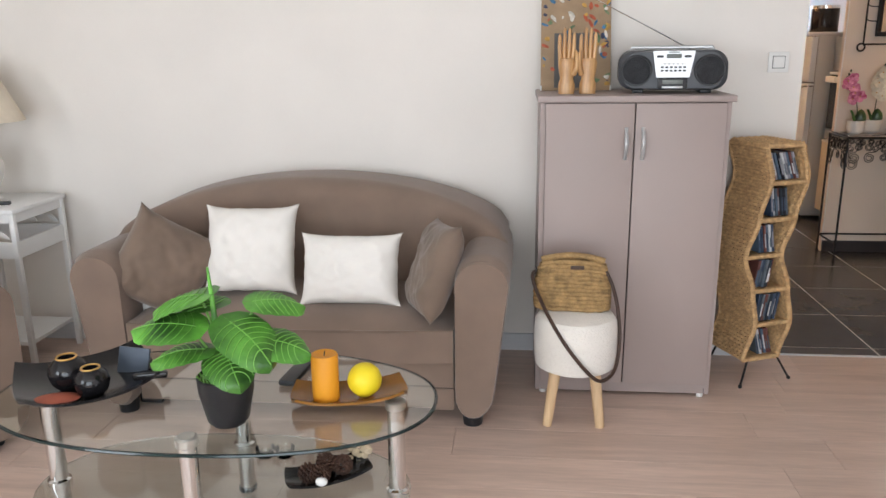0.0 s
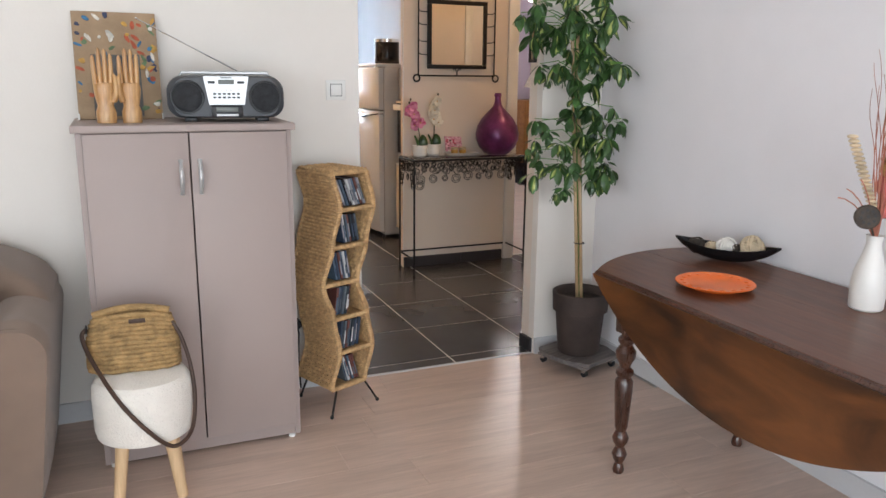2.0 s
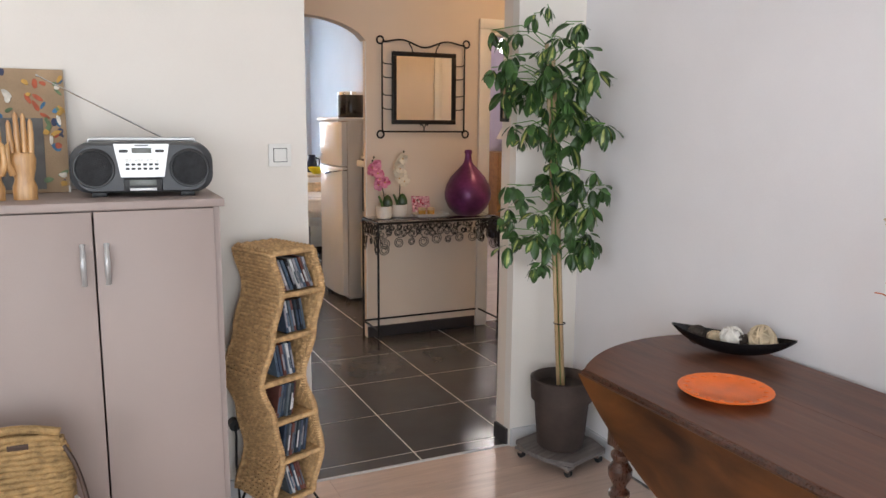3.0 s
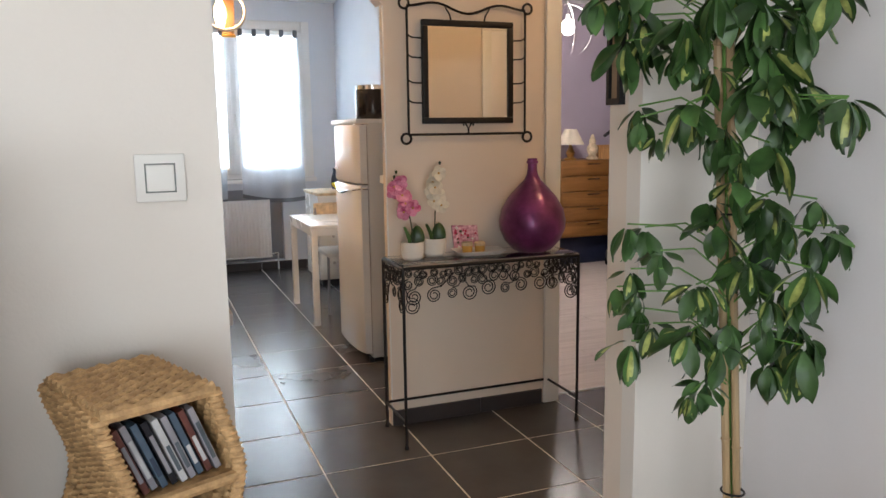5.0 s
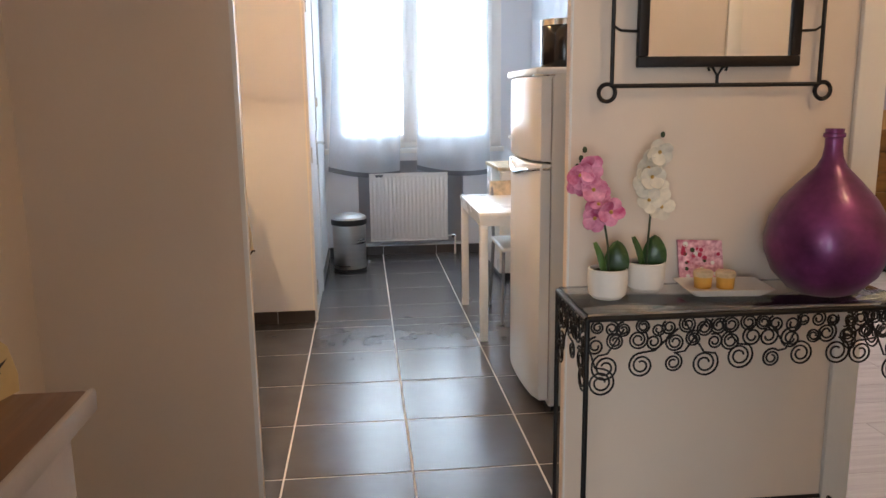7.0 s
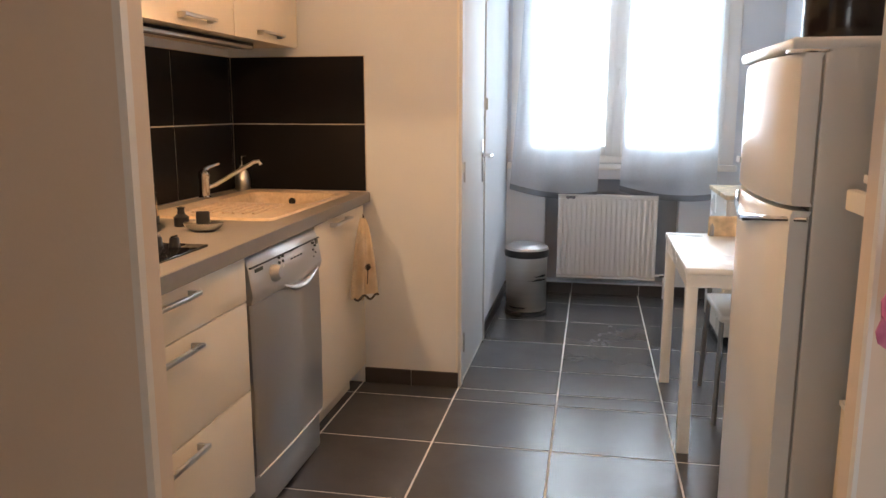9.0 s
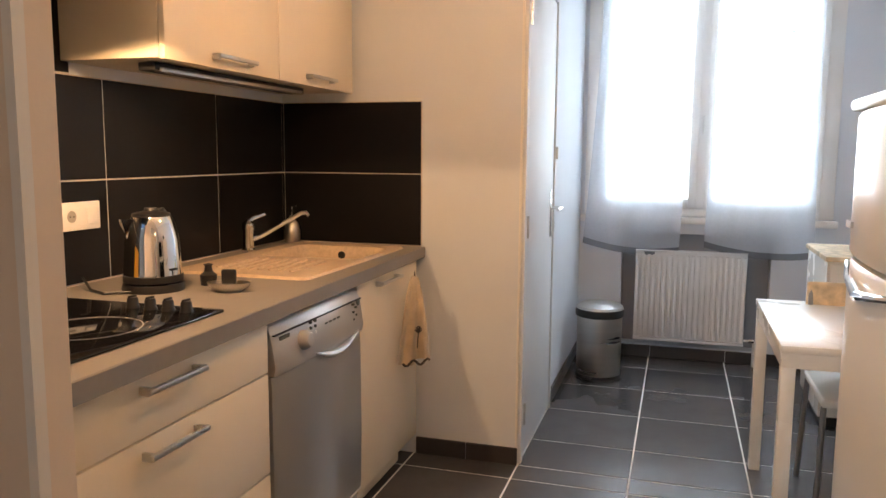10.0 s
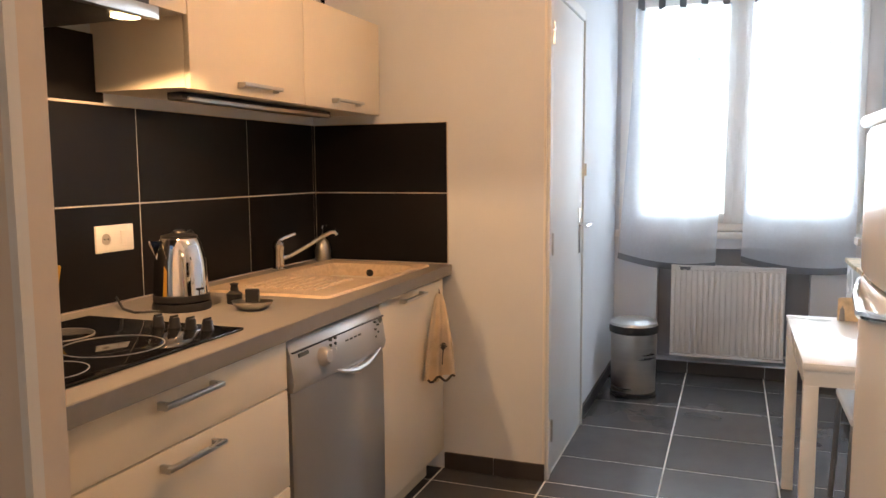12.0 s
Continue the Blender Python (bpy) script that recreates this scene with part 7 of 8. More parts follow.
def sink():
    s = thing("kitchen_sink", (0.0, 0.0, WT), "beige resin sink with a grooved drainer", "sink")
    x0, x1, y0, y1 = 0.050, 0.540, 6.69, 7.555
    bx0, bx1, by0, by1 = 0.105, 0.500, 7.13, 7.50
    secs = []
    outer = rounded(x0, x1, y0, y1, 0.03, 4)
    inner = rounded(bx0, bx1, by0, by1, 0.05, 4)
    bm = bmesh.new()

    def ring(pts, z):
        return [bm.verts.new((x, y, z)) for x, y in pts]

    rs = [ring(outer, 0.001), ring([(x + (0.295 - x) * 0.02, y + (7.12 - y) * 0.02) for x, y in outer], 0.009), ring([(x + (0.295 - x) * 0.05, y + (7.12 - y) * 0.04) for x, y in outer], 0.007), ring(inner, 0.005), ring([(x + (0.30 - x) * 0.06, y + (7.315 - y) * 0.06) for x, y in inner], -0.02), ring([(x + (0.30 - x) * 0.14, y + (7.315 - y) * 0.14) for x, y in inner], -0.15)]
    for a, b in zip(rs, rs[1:]):
        for i in range(len(a)):
            j = (i + 1) % len(a)
            bm.faces.new((a[i], a[j], b[j], b[i]))
    bm.faces.new(rs[-1])
    part("basin", bm, M_SINK, s, "", 40)
    for k in range(8):
        x = 0.16 + 0.038 * k
        part("drainer_rib", U([(x, 6.80, 0.0075), (x, 7.06, 0.0065)], 0.006, 8), M_SINK, s)
    part("drain", C((0.29, 7.33, -0.150), (0.29, 7.33, -0.146), 0.04, seg=24), M_CHROME, s, "chrome drain")
    part("overflow", C((0.29, 7.482, -0.03), (0.29, 7.488, -0.03), 0.015), M_BLACK, s)


sink()


def tap():
    t = thing("tap", (0.020, 7.225, WT), "chrome mixer tap with a long spout", "tap")
    part("body", T([(0, 0), (0.026, 0), (0.026, 0.012), (0.021, 0.018), (0.020, 0.085), (0.023, 0.09), (0.022, 0.112), (0.012, 0.122), (0, 0.123)], seg=24), M_CHROME, t)
    part("spout", U([(0, 0.0, 0.045), (0.03, 0.03, 0.058), (0.10, 0.075, 0.105), (0.165, 0.118, 0.148), (0.182, 0.128, 0.150), (0.190, 0.133, 0.138)], 0.0095, 10), M_CHROME, t, "angled chrome spout")
    part("lever", U([(0, 0, 0.118), (0.01, 0.02, 0.13), (0.03, 0.075, 0.142)], 0.007, 8, radii=[0.010, 0.008, 0.005]), M_CHROME, t, "chrome lever")


tap()
sd = thing("soap_dispenser", (0.02, 7.575, WT), "steel soap dispenser beside the tap", "soap dispenser")
part("bottle", T([(0, 0), (0.03, 0), (0.034, 0.01), (0.034, 0.05), (0.026, 0.085), (0.012, 0.10), (0.010, 0.115), (0, 0.115)], seg=24), M_STEEL, sd)
part("pump", U([(0, 0, 0.115), (0, 0, 0.155), (0.025, -0.01, 0.158)], 0.004, 8), M_CHROME, sd, "chrome pump")


def hob():
    h = thing("ceramic_hob", (0.0, 0.0, WT + 0.0005), "black ceramic hob with four printed rings", "hob")
    part("glass_plate", B(0.060, 0.560, 5.632, 6.222, 0.0, 0.007, bev=0.002), M_HOB, h)
    for x, y, r in ((0.40, 5.955, 0.110), (0.19, 6.00, 0.080), (0.44, 5.735, 0.080), (0.19, 5.76, 0.105)):
        part("ring_mark", U([(x + r * math.cos(a), y + r * math.sin(a), 0.0073) for a in [6.283 * k / 48 for k in range(48)]], 0.0012, 4, closed=True), M_RING, h)
    for k in range(4):
        kn = part("control_knob", T([(0, 0), (0.016, 0), (0.016, 0.004), (0.014, 0.007), (0.013, 0.022), (0.011, 0.026), (0, 0.026)], (0.345 + 0.05 * k, 6.165, 0.007), 20), M_BLACK, h)
        part("grip", B(0.342 + 0.05 * k, 0.348 + 0.05 * k, 6.152, 6.178, 0.033, 0.038, bev=0.001), M_BLACK, kn)


hob()


def kettle():
    k = thing("electric_kettle", (0.205, 6.425, WT), "polished steel electric kettle on a black base", "kettle", turn=20)
    part("power_base", T([(0, 0), (0.082, 0), (0.084, 0.008), (0.080, 0.022), (0, 0.024)], seg=36), M_BLACK, k)
    part("body", T([(0, 0.026), (0.076, 0.026), (0.078, 0.032), (0.0775, 0.045), (0.072, 0.14), (0.060, 0.192), (0.052, 0.205), (0, 0.206)], seg=40), M_CHROME, k)
    part("band", T([(0.0775, 0.026), (0.0795, 0.028), (0.0795, 0.044), (0.0775, 0.046)], seg=40), M_BLACK, k)
    part("lid", T([(0.052, 0.205), (0.050, 0.213), (0.02, 0.220), (0.016, 0.228), (0, 0.229)], seg=30), M_BLACK, k)
    part("handle", U([(0.045, 0.0, 0.207), (0.085, 0.0, 0.213), (0.118, 0.0, 0.185), (0.120, 0.0, 0.115), (0.095, 0.0, 0.055), (0.078, 0.0, 0.045)], 0.011, 10), M_BLACK, k, "black loop handle").matrix_basis = pose(0, 0, 0, 0, 0, 88)
    part("spout", loft(bmesh.new(), [[(-0.055, -0.022, 0.20), (-0.055, 0.022, 0.20), (-0.068, 0, 0.155)], [(-0.083, -0.007, 0.200), (-0.083, 0.007, 0.200), (-0.084, 0, 0.188)]]), M_CHROME, k).matrix_basis = pose(0, 0, 0, 0, 0, 35)
    part("brand_mark", B(-0.012, 0.012, -0.0796, -0.0785, 0.06, 0.066), M_BLACK, k).matrix_basis = pose(0, 0, 0, 0, 0, 60)
    part("cable", U([(-0.03, -0.07, 0.006), (-0.10, -0.09, 0.005), (-0.16, -0.03, 0.005), (-0.20, 0.02, 0.03)], 0.004, 6), M_BLACK, k)


kettle()
sr = thing("spoon_rest", (0.415, 6.47, WT), "silver soap dish with a dark scouring pad", "dish", turn=15)
part("dish", T([(0, 0.0), (0.03, 0.0), (0.055, 0.016), (0.060, 0.026), (0.055, 0.026), (0.03, 0.010), (0, 0.008)], seg=30, sy=0.7), M_STEEL, sr)
part("pad", B(-0.022, 0.018, 0.0, 0.016, 0.020, 0.060, bev=0.004), M_BLACK, sr, "dark scouring pad")
ep = thing("egg_timer", (0.30, 6.545, WT), "small black stopper beside the kettle", "stopper")
part("stopper_body", T([(0, 0), (0.022, 0), (0.024, 0.03), (0.012, 0.04), (0.010, 0.055), (0.014, 0.06), (0, 0.064)], seg=20), M_BLACK, ep)
yb = thing("cutting_board", (0.05, 6.02, WT), "yellow cutting board leaning on the tiles", "cutting board")
part("board", slab(bmesh.new(), rounded(-0.12, 0.12, 0, 0.15, 0.006, 3), -0.004, 0.004, pose(-0.03, 0, 0.01, 90, 0, 90) @ pose(0, 0, 0, 14, 0, 0)), mat("orange yellow plastic", (0.75, 0.40, 0.05), 0.4), yb)


def socket():
    s = tagged(new("wall_socket"), "white double socket and switch on the black tiles", "socket")
    s.matrix_basis = pose(-0.041, 6.428, 1.088)
    part("plate", B(0, 0.010, -0.074, 0.074, -0.040, 0.040, bev=0.003), M_WHITEPL, s)
    part("outlet", T([(0, -0.006), (0.017, -0.006), (0.0185, 0.0), (0.021, 0.001), (0.021, 0.0)], seg=24), M_WHITEPL, s).matrix_basis = pose(0.0105, -0.038, 0, 0, 90, 0)
    part("outlet_face", C((0.0085, -0.038, 0), (0.0112, -0.038, 0), 0.0165, seg=24), mat("grey socket face", (0.35, 0.33, 0.30), 0.5), s)
    for y in (-0.0445, -0.0315):
        part("pin_hole", C((0.010, y, 0), (0.0118, y, 0), 0.0025, seg=10), M_BLACK, s)
    part("rocker", B(0.010, 0.0145, 0.018, 0.060, -0.022, 0.022, bev=0.002), M_WHITEPL, s)


socket()


def splashback():
    root = tagged(new("splashback"), "satin black wall tiles with pale joints above the worktop", "wall", "", "structure")
    bed = part("grout", boxes((-0.0498, -0.0425, 5.40, 7.6375, WT, 1.482), (-0.0498, -0.0425, 5.40, 6.42, 1.482, 1.68), (-0.0425, 0.582, 7.6315, 7.6392, WT, 1.482)), M_WALLGROUT, root, smooth=0)
    g = 0.0025
    made = []
    for z0, z1 in ((WT + 0.003, 1.188), (1.188, 1.4815)):
        for y0, y1 in ((5.40, 5.934), (5.934, 6.546), (6.546, 7.126), (7.126, 7.612), (7.612, 7.630)):
            part("wall_tile", B(-0.045, -0.040, y0 + g, y1 - g, z0 + g, z1 - g, bev=0.001, seg=1), M_BLACKTILE, root, smooth=0)
        part("wall_tile", B(-0.038, 0.580, 7.627, 7.634, z0 + g, z1 - g, bev=0.001, seg=1), M_BLACKTILE, root, smooth=0)
    for y0, y1 in ((5.40, 5.80), (5.80, 6.42)):
        part("wall_tile", B(-0.045, -0.040, y0 + g, y1 - g, 1.484 + g, 1.68, bev=0.001, seg=1), M_BLACKTILE, root, smooth=0)


splashback()


def wall_cabinet(y0, y1, hy, label):
    c = thing("wall_cabinet", (0.0, 0.0, 1.516), label, "cabinet", "wall cabinets above the sink")
    part("carcass", B(-0.049, 0.276, y0 + 0.001, y1 - 0.001, 0.0, 0.362, bev=0.001), M_FRONT, c)
    d = part("door", B(0.278, 0.296, y0, y1, -0.004, 0.366, bev=0.0015), M_FRONT, c)
    bar_handle(d, hy, hy + 0.21, 0.296, 0.028)


wall_cabinet(6.388, 6.988, 6.595, "ivory wall cabinet above the worktop, shut")
wall_cabinet(6.992, 7.592, 7.175, "ivory wall cabinet beside the closet wall, shut")
ul = thing("under_cabinet_light", (0, 0, 1.4895), "slim dark light bar under the wall cabinets", "light")
part("housing", B(0.17, 0.225, 6.44, 7.30, 0.0, 0.022, bev=0.003), M_BLACK, ul)
part("diffuser", B(0.205, 0.232, 6.46, 7.28, -0.003, 0.010, bev=0.003), M_STEEL, ul)
for k, (x, y) in enumerate(((0.20, 7.03), (0.22, 7.13), (0.19, 7.26))):
    j = thing("storage_jar", (x, y, 1.875), "clear glass jar on top of the wall cabinet", "jar", "jars on the wall cabinets")
    part("jar", T([(0, 0), (0.035, 0), (0.037, 0.01), (0.037, 0.12), (0.028, 0.14), (0.026, 0.14), (0.034, 0.12), (0.034, 0.004), (0, 0.004)], seg=20), M_CLEAR, j)
    part("lid", C((0, 0, 0.14), (0, 0, 0.158), 0.03), M_VASEW if k == 0 else M_STEEL, j)


def hood():
    h = thing("cooker_hood", (0.0, 0.0, 1.639), "steel cooker hood with a lit lamp over the hob", "cooker hood")
    part("body", B(-0.049, 0.40, 5.54, 6.122, 0.006, 0.06, bev=0.003), M_BLACK, h, "dark underside")
    f = part("front_panel", B(0.403, 0.425, 5.54, 6.125, 0.0, 0.030, bev=0.002), M_STEEL, h, "brushed steel visor")
    for k in range(4):
        part("button", C((0.42, 5.80 + 0.026 * k, 0.015), (0.431, 5.80 + 0.026 * k, 0.015), 0.006, seg=14), M_CHROME, f)
    part("visor_ledge", B(0.30, 0.412, 5.54, 6.122, 0.061, 0.066), M_STEEL, h)
    part("duct_box", B(-0.049, 0.296, 5.56, 6.384, 0.069, 0.244, bev=0.002), M_FRONT, h, "ivory hood cabinet")
    lt = part("lamp_glass", C((0.375, 6.07, 0.000), (0.375, 6.07, 0.0055), 0.032, seg=24), M_WARMBULB, h, "lit hood lamp")
    lt.visible_shadow = False


hood()


def towel():
    t = thing("dish_towel", (0.652, 7.34, 0.0), "ecru linen dish towel with a dark print hanging from the handle", "towel", turn=-48)
    bm = bmesh.new()
    n, k = 26, 22
    rows = []
    for i in range(n + 1):
        f = i / n
        half = 0.010 + 0.062 * f ** 0.7
        z = 0.815 - 0.33 * f
        rows.append([bm.verts.new((0.006 + 0.016 * f * math.sin(j / k * 15 + 2 * f), half * (2 * j / k - 1), z - 0.012 * math.sin(j / k * 6) * f)) for j in range(k + 1)])
    for a, b in zip(rows, rows[1:]):
        for j in range(k):
            bm.faces.new((a[j], a[j + 1], b[j + 1], b[j]))
    r = bmesh.ops.extrude_face_region(bm, geom=bm.faces[:])
    for v in [g for g in r["geom"] if isinstance(g, bmesh.types.BMVert)]:
        v.co.x -= 0.006
    part("cloth", bm, M_TOWEL, t, "", 60)
    for q in range(9):
        a = radians(30 + 15 * q)
        part("print", U([(0.030, 0.005, 0.60), (0.031, 0.005 + 0.018 * math.cos(a), 0.60 + 0.03 * math.sin(a))], 0.0016, 4), M_PRINT, t)
    part("print", U([(0.030, 0.005, 0.60), (0.032, 0.0, 0.545)], 0.0022, 4), M_PRINT, t)
    part("band", U([(0.024, -0.055 + 0.11 * i / 12, 0.487 - 0.01 * math.sin(i)) for i in range(13)], 0.005, 6), M_PRINT, t)
    part("loop", U([(0.0, 0.0, 0.80), (0.004, 0.0, 0.83), (0.0, 0.006, 0.80)], 0.003, 6), M_LEATHER, t)


towel()


def fridge():
    f = thing("fridge", (1.985, 6.13, 0), "white two-door fridge with curved doors", "fridge")
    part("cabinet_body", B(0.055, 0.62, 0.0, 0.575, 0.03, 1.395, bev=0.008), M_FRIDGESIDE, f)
    for z0, z1 in ((0.06, 1.035), (1.045, 1.372)):
        secs = []
        n = 10
        prof = [(0.050, 0.003)] + [(-0.036 * (1 - (2 * i / n - 1) ** 2) ** 0.5 * 0.9 + 0.012, 0.006 + 0.563 * i / n) for i in range(n + 1)] + [(0.050, 0.572)]
        for z in (z0, z0 + 0.01, z1 - 0.012, z1):
            sh = 0.006 if z in (z0, z1) else 0.0
            secs.append([(x + sh, y, z) for x, y in prof])
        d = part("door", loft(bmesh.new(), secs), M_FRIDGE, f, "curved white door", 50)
        hz = z1 - 0.03 if z1 < 1.2 else z0 + 0.035
        if z1 < 1.2:
            pts = [(0.045, -0.004, hz + 0.012), (0.005, 0.02, hz + 0.010), (-0.030, 0.14, hz - 0.005), (-0.038, 0.26, hz - 0.02), (-0.032, 0.38, hz + 0.0), (-0.012, 0.50, hz + 0.02)]
            part("handle", U(pts, 0.011, 8, radii=[0.006, 0.006, 0.008, 0.012, 0.009, 0.006]), M_CHROME, d, "curved chrome handle")
        else:
            part("badge", B(-0.036, -0.030, 0.37, 0.42, z0 + 0.07, z0 + 0.085), M_SILVER, d)
    part("seal", B(0.050, 0.0545, 0.004, 0.571, 0.06, 1.372), mat("grey rubber seal", (0.30, 0.29, 0.28), 0.7), f)
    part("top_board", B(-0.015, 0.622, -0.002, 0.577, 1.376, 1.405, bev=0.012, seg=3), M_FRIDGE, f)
    part("hinge_strip", B(-0.02, 0.07, 0.0, 0.02, 1.372, 1.380, bev=0.002), M_CHROME, f)
    for x in (0.06, 0.58):
        for y in (0.045, 0.53):
            part("foot", C((x, y, 0), (x, y, 0.032), 0.016), M_BLACK, f)


fridge()
cs = thing("canister", (2.145, 6.36, 1.405), "black canister with a chrome rim on the fridge", "canister")
part("body", T([(0, 0), (0.098, 0), (0.10, 0.004), (0.10, 0.165), (0.098, 0.168), (0, 0.168)], seg=36), M_BLACKGLOSS, cs)
part("rim", T([(0.0985, 0.168), (0.102, 0.170), (0.102, 0.192), (0.097, 0.195), (0, 0.195)], seg=36), M_CHROME, cs, "chrome lid rim")


def oven_stack():
    c = thing("oven_cabinet", (2.12, 5.42, 0), "ivory base cabinet beside the fridge under the oven", "cabinet")
    part("carcass", B(0.02, 0.58, 0.0, 0.66, 0.10, 0.615, bev=0.002), M_FRONT, c)
    d = part("door", B(0.0, 0.0185, 0.002, 0.658, 0.105, 0.612, bev=0.002), M_FRONT, c)
    bar_handle(d, 0.22, 0.43, -0.034, 0.57)
    part("kick_board", B(0.05, 0.065, 0.0, 0.66, 0.0, 0.099), M_FRONT, c)
    part("top_board", B(-0.004, 0.585, -0.002, 0.662, 0.6155, 0.628, bev=0.002), M_TABLEW, c)
    o = thing("mini_oven", (2.125, 5.46, 0.628), "dark freestanding oven with a white bar handle", "oven")
    part("body", B(0.025, 0.52, 0.0, 0.60, 0.012, 0.475, bev=0.006), M_BLACK, o)
    part("drawer_panel", B(0.0, 0.0245, 0.0, 0.60, 0.012, 0.085, bev=0.003), M_STEEL, o, "steel lower panel")
    dr = part("door", B(0.0, 0.0245, 0.0, 0.60, 0.089, 0.475, bev=0.004), M_BLACKGLOSS, o, "dark glass door")
    bar = B(-0.052, -0.028, 0.04, 0.565, 0.425, 0.468, bev=0.005)
    for y in (0.07, 0.52):
        box(bar, -0.029, 0.001, y, y + 0.02, 0.44, 0.455, bev=0.002)
    part("handle", bar, M_TABLEW, dr, "white bar handle")
    for x in (0.06, 0.48):
        for y in (0.05, 0.55):
            part("foot", C((x, y, 0), (x, y, 0.0125), 0.015), M_RUBBER, o)
    sh = thing("shelf_board", (2.12, 5.44, 1.1035), "white board lying on the oven", "shelf")
    part("board", B(0.0, 0.55, 0.0, 0.64, 0.0, 0.018, bev=0.003), M_TABLEW, sh)
    m = thing("microwave", (2.14, 5.46, 1.122), "dark microwave oven on the white board", "microwave")
    part("body", B(0.0, 0.40, 0.0, 0.58, 0.008, 0.25, bev=0.006), M_BLACK, m)
    part("door", B(-0.018, -0.001, 0.0, 0.42, 0.012, 0.248, bev=0.004), M_BLACKGLOSS, m)
    part("panel", B(-0.016, -0.001, 0.424, 0.58, 0.012, 0.248, bev=0.003), M_STEEL, m)
    for x in (0.04, 0.36):
        for y in (0.05, 0.53):
            part("foot", C((x, y, 0), (x, y, 0.009), 0.012), M_RUBBER, m)


oven_stack()


def wall_clock():
    c = tagged(new("wall_clock"), "round white clock on the kitchen wall", "clock")
    c.matrix_basis = pose(2.714, 5.78, 1.62)
    part("face", C((0, 0, 0), (-0.02, 0, 0), 0.13, seg=40), M_WHITEPL, c)
    part("rim", U([(-0.02, 0.13 * math.cos(a), 0.13 * math.sin(a)) for a in [6.283 * k / 40 for k in range(40)]], 0.008, 8, closed=True), M_VASEW, c)


wall_clock()


def kitchen_table():
    t = thing("kitchen_table", (1.905, 7.12, -0.018), "white square-legged kitchen table", "table")
    part("tabletop", B(0.0, 0.79, 0.0, 0.81, 0.697, 0.720, bev=0.003), M_TABLEW, t)
    for x in (0.004, 0.755):
        for y in (0.004, 0.764):
            part("leg", B(x, x + 0.042, y, y + 0.042, 0.018, 0.650, bev=0.002), M_TABLEW, t)
    part("apron", boxes((0.004, 0.030, 0.0305, 0.780, 0.650, 0.6965), (0.762, 0.788, 0.0305, 0.780, 0.650, 0.6965), (0.004, 0.788, 0.004, 0.030, 0.650, 0.6965), (0.004, 0.788, 0.7805, 0.806, 0.650, 0.6965)), M_TABLEW, t)


kitchen_table()


def kitchen_chair():
    c = thing("kitchen_chair", (2.27, 7.66, 0), "white chair with grey metal legs tucked under the table", "chair")
    part("seat", B(-0.19, 0.19, -0.24, 0.16, 0.425, 0.455, bev=0.012, seg=3), M_WHITEPL, c)
    part("backrest", B(-0.19, 0.19, 0.20, 0.222, 0.56, 0.79, bev=0.010, seg=3), M_NATURAL, c, "cream backrest")
    for x in (-0.175, 0.175):
        part("leg", U([(x, -0.20, 0.43), (x * 1.08, -0.24, 0.0)], 0.010, 8), M_CHAIRLEG, c, "grey metal leg")
        part("leg", U([(x * 1.05, 0.22, 0.0), (x, 0.15, 0.43), (x, 0.21, 0.76)], 0.010, 8), M_CHAIRLEG, c, "grey metal leg")


kitchen_chair()


def small_dresser():
    d = thing("sideboard", (2.26, 8.52, 0), "white kitchen sideboard with a wooden top and knobs", "sideboard")
    part("carcass", B(0.0, 0.445, 0.0, 0.55, 0.05, 0.79, bev=0.003), M_TABLEW, d)
    part("top_board", B(-0.012, 0.45, -0.015, 0.56, 0.791, 0.815, bev=0.004), M_NATURAL, d, "pale wooden top")
    for k in range(3):
        z = 0.56 - 0.235 * k
        dr = part("drawer", B(0.01, 0.435, -0.016, -0.001, z, z + 0.22, bev=0.003), M_TABLEW, d)
        part("knob", ball(bmesh.new(), (0.12, -0.026, z + 0.11), 0.013), M_STEEL, dr)
    part("plinth_board", B(0.02, 0.43, 0.02, 0.53, 0.0, 0.049), M_BLACK, d)


small_dresser()
yb2 = thing("fruit_bowl", (2.52, 8.70, 0.815), "yellow bowl on the sideboard", "bowl")
part("bowl", T([(0, 0), (0.04, 0), (0.085, 0.045), (0.09, 0.07), (0.085, 0.07), (0.04, 0.008), (0, 0.008)], seg=30), M_YELLOW, yb2)
dj = thing("dark_jug", (2.54, 8.95, 0.815), "dark jug on the sideboard", "jug")
part("jug_body", T([(0, 0), (0.05, 0), (0.06, 0.05), (0.05, 0.12), (0.035, 0.16), (0.04, 0.19), (0, 0.18)], seg=24), M_NAVY, dj)
part("handle", U([(0.04, 0, 0.16), (0.085, 0, 0.14), (0.08, 0, 0.07), (0.055, 0, 0.05)], 0.008, 8), M_NAVY, dj)


def bin_():
    b = thing("pedal_bin", (1.185, 9.06, 0), "brushed steel pedal bin with a black collar", "bin", turn=-20)
    part("drum", T([(0, 0.0), (0.118, 0.0), (0.124, 0.012), (0.128, 0.36), (0.126, 0.362), (0, 0.362)], seg=40), M_STEEL, b)
    part("base_ring", T([(0.118, 0.0), (0.128, 0.0), (0.130, 0.018), (0.124, 0.022)], seg=40), M_BLACK, b)
    part("collar", T([(0.128, 0.355), (0.136, 0.36), (0.138, 0.385), (0.134, 0.400), (0.12, 0.402)], seg=40), M_BLACK, b, "black plastic collar")
    part("lid", T([(0.134, 0.401), (0.130, 0.415), (0.10, 0.432), (0.05, 0.441), (0, 0.443)], seg=40), M_STEEL, b)
    part("pedal", B(-0.028, 0.028, -0.165, -0.10, 0.012, 0.024, bev=0.004), M_BLACK, b)


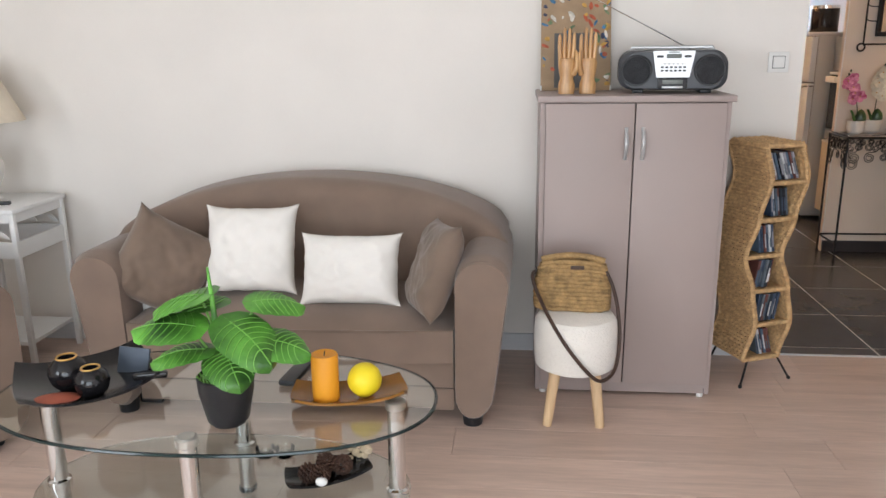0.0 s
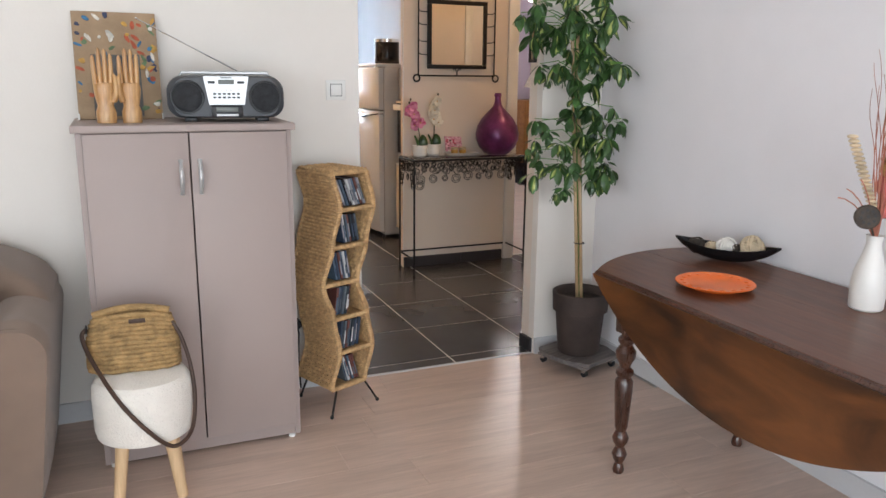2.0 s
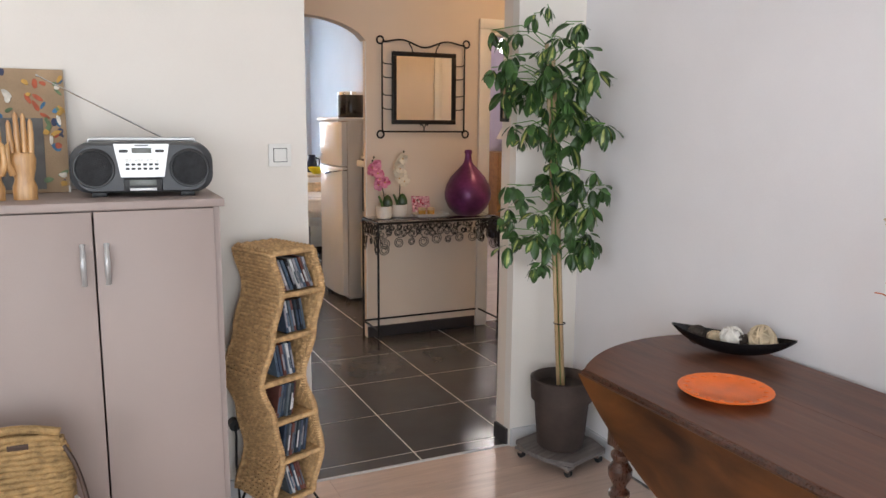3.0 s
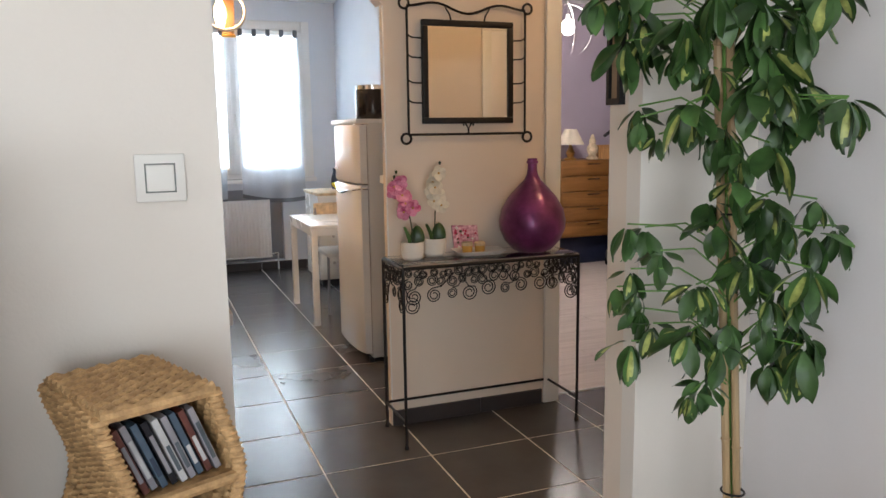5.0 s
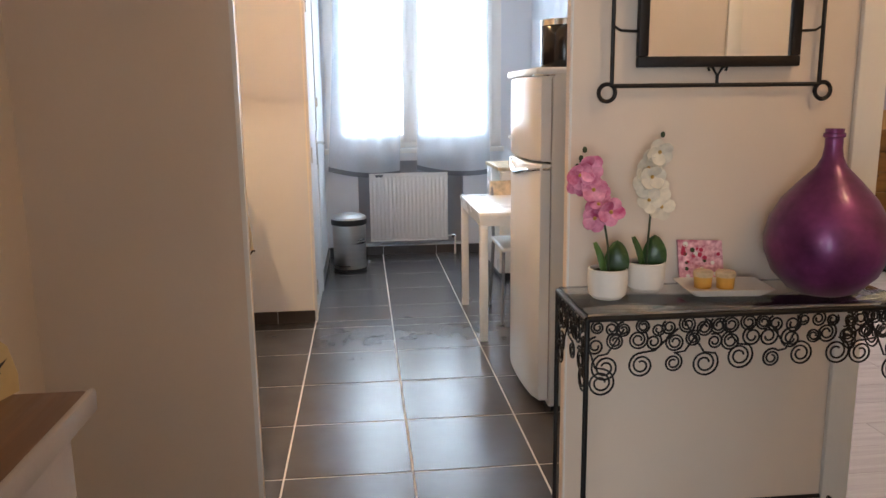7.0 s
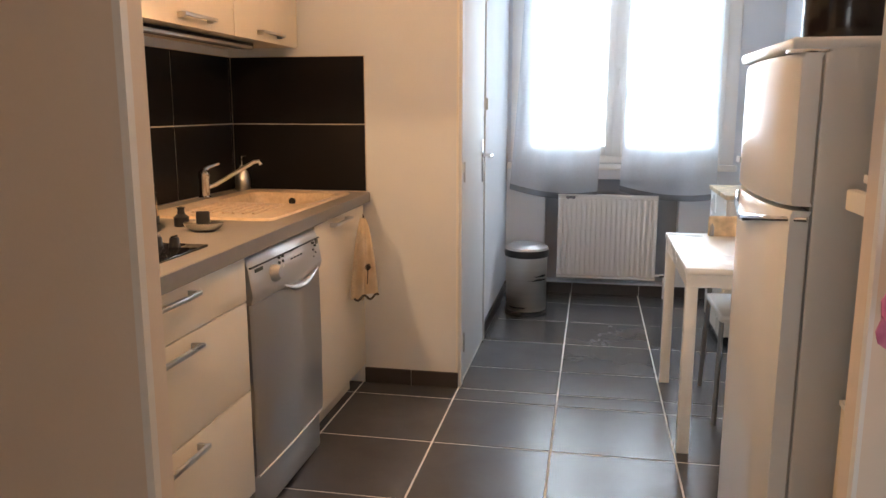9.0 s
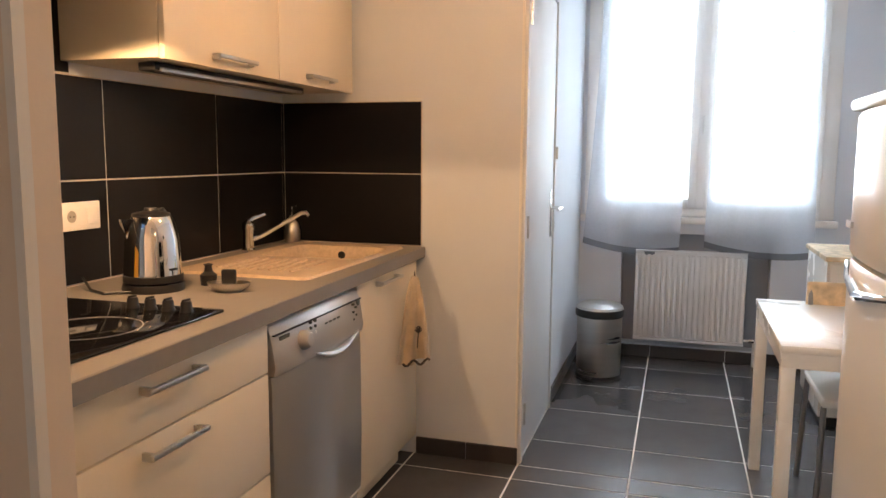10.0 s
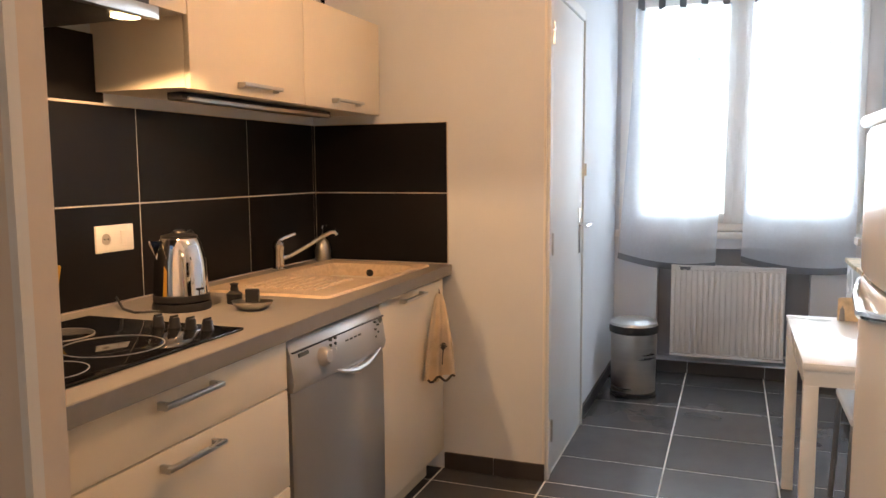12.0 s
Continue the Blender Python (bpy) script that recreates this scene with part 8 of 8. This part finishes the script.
bin_()


def radiator():
    r = thing("radiator", (1.352, 9.50, 0.13), "white ribbed panel radiator under the window", "radiator")
    w, h = 0.648, 0.555
    part("back_panel", B(0.0, w, 0.012, 0.045, 0, h, bev=0.004), M_RAD, r)
    for k in range(20):
        x = 0.016 + k * (w - 0.032) / 19
        part("rib", B(x - 0.0105, x + 0.0105, -0.004, 0.0115, 0.018, h - 0.018, bev=0.004), M_RAD, r)
    part("top_grille", B(0.0, w, -0.002, 0.046, h + 0.0005, h + 0.010, bev=0.002), M_RAD, r)
    part("bottom_rail", B(0.0, w, -0.006, 0.011, 0.0, 0.016, bev=0.003), M_RAD, r)
    part("pipe", U([(w, 0.03, 0.03), (w + 0.06, 0.03, 0.03), (w + 0.06, 0.03, -0.128)], 0.008, 8), M_RAD, r)
    part("valve", C((w + 0.03, 0.03, 0.03), (w + 0.06, 0.03, 0.03), 0.014), M_CHROME, r)
    for x in (0.08, w - 0.08):
        part("bracket", B(x - 0.012, x + 0.012, 0.046, 0.195, h - 0.08, h - 0.05), M_RAD, r)


radiator()


def curtain(x0, x1, label, seed, skew):
    c = thing("curtain", ((x0 + x1) / 2, 9.515, 0.70), label, "curtain", "voile curtains at the kitchen window")
    rg = random.Random(seed)
    w = (x1 - x0) / 2
    n, k = 44, 40
    ph = rg.uniform(0, 6)

    def pt(i, j):
        u, f = 2 * i / n - 1, j / k
        wide = w * (1.0 + 0.07 * (1 - f) ** 2)
        dip = (-0.035 * (1 - u * u) - 0.022 * u) * (1 - f)
        return Vector((u * wide + skew * (1 - f) ** 1.3, 0.010 * math.sin(u * 9 + ph) * (0.4 + f) + 0.006 * math.sin(u * 23 + ph * 2) * f + 0.008 * noise.noise(Vector((u * 2, f * 3, seed))), 1.54 * f + dip))

    for name, j0, j1, m, lb in (("hem", 0, 1, M_HEM, "grey voile hem"), ("voile", 1, k, M_VOILE, "sheer white voile")):
        bm = bmesh.new()
        g = [[bm.verts.new(pt(i, j)) for i in range(n + 1)] for j in range(j0, j1 + 1)]
        for a, b in zip(g, g[1:]):
            for i in range(n):
                bm.faces.new((a[i], a[i + 1], b[i + 1], b[i]))
        part(name, bm, m, c, lb, 180)
    for q in range(5):
        x = -w + 0.03 + (2 * w - 0.06) * q / 4
        part("tab", B(x - 0.020, x + 0.020, -0.008, 0.008, 1.53, 1.60, bev=0.004), M_GREYCLOTH, c, "grey cloth tab")
    part("rod", C((-w - 0.03, 0, 1.585), (w + 0.03, 0, 1.585), 0.006), M_TRIM, c)
    for cx, cz in ((-0.11, 1.30), (0.12, 1.27), (0.10, 1.22)):
        for q in range(6):
            a = radians(10 + 32 * q + rg.uniform(-8, 8))
            ln = 0.035
            part("twig_print", U([(cx, -0.022, cz), (cx + ln * math.cos(a), -0.022, cz + ln * math.sin(a))], 0.0022, 4, radii=[0.0026, 0.0008]), M_GREYCLOTH, c)
        part("twig_print", U([(cx, -0.022, cz), (cx + 0.012, -0.022, cz - 0.06)], 0.0014, 4), M_GREYCLOTH, c)


curtain(1.112, 1.655, "sheer white voile curtain with grey hem and twig prints", 1, -0.070)
curtain(1.768, 2.34, "sheer white voile curtain with grey hem, beside the fridge wall", 2, 0.0)


# ---------------- floor pieces ----------------
def laid(name, label, root_name, cells, material, bev):
    """Rectangular pieces on the floor, each an object; equal sizes share a mesh."""
    root = tagged(new(root_name), label, "floor", "", "structure")
    made = {}
    for x0, x1, y0, y1 in cells:
        key = (round(x1 - x0, 3), round(y1 - y0, 3))
        if key not in made:
            made[key] = mesh(name, B(-key[0] / 2, key[0] / 2, -key[1] / 2, key[1] / 2, -0.012, 0.0, bev=bev, seg=1), material, 0)
        ob = new(name, made[key])
        ob.location = ((x0 + x1) / 2, (y0 + y1) / 2, 0)
        ob.parent = root
    return root


def plank_cells(x0, x1, y0, y1, w, length, gap, rng):
    cells, y = [], y1
    while y > y0 + 0.02:
        ya = max(y0, y - w)
        x = x0 - rng.uniform(0.1, length - 0.1)
        while x < x1 - 0.01:
            a, b = max(x, x0), min(x + length, x1)
            if b - a > 0.03:
                cells.append((a + gap, b - gap, ya + gap, y - gap))
            x += length
        y = ya
    return cells


def tile_cells(x0, x1, y0, y1, gap=0.0034, step=0.45, ox=1.45, oy=5.25):
    cells = []
    for i in range(-12, 14):
        for j in range(-8, 12):
            a, b = max(x0, ox + i * step), min(x1, ox + (i + 1) * step)
            c, d = max(y0, oy + j * step), min(y1, oy + (j + 1) * step)
            if b - a > 0.02 and d - c > 0.02:
                cells.append((a + gap, b - gap, c + gap, d - gap))
    return cells


rng = random.Random(5)
laid("plank", "pale oak laminate planks on the living room floor", "floor_living", plank_cells(-3.3, 2.17, -2.6, 3.345, 0.192, 1.28, 0.0004, rng), M_PLANK, 0.0008)
laid("tile", "dark slate floor tiles in the hall", "floor_hall", tile_cells(0.45, 2.70, 3.361, 5.25) + tile_cells(2.70, 3.78, 3.50, 5.237), M_TILE, 0.0015)
laid("tile", "dark slate floor tiles in the kitchen", "floor_kitchen", tile_cells(-0.05, 2.70, 5.25, 7.64) + tile_cells(0.994, 2.715, 7.64, 9.6), M_TILE, 0.0015)
laid("plank", "pale grey laminate planks on the bedroom floor", "floor_bedroom", plank_cells(2.745, 5.75, 5.253, 8.95, 0.192, 1.28, 0.0006, rng), M_PLANK2, 0.0008)
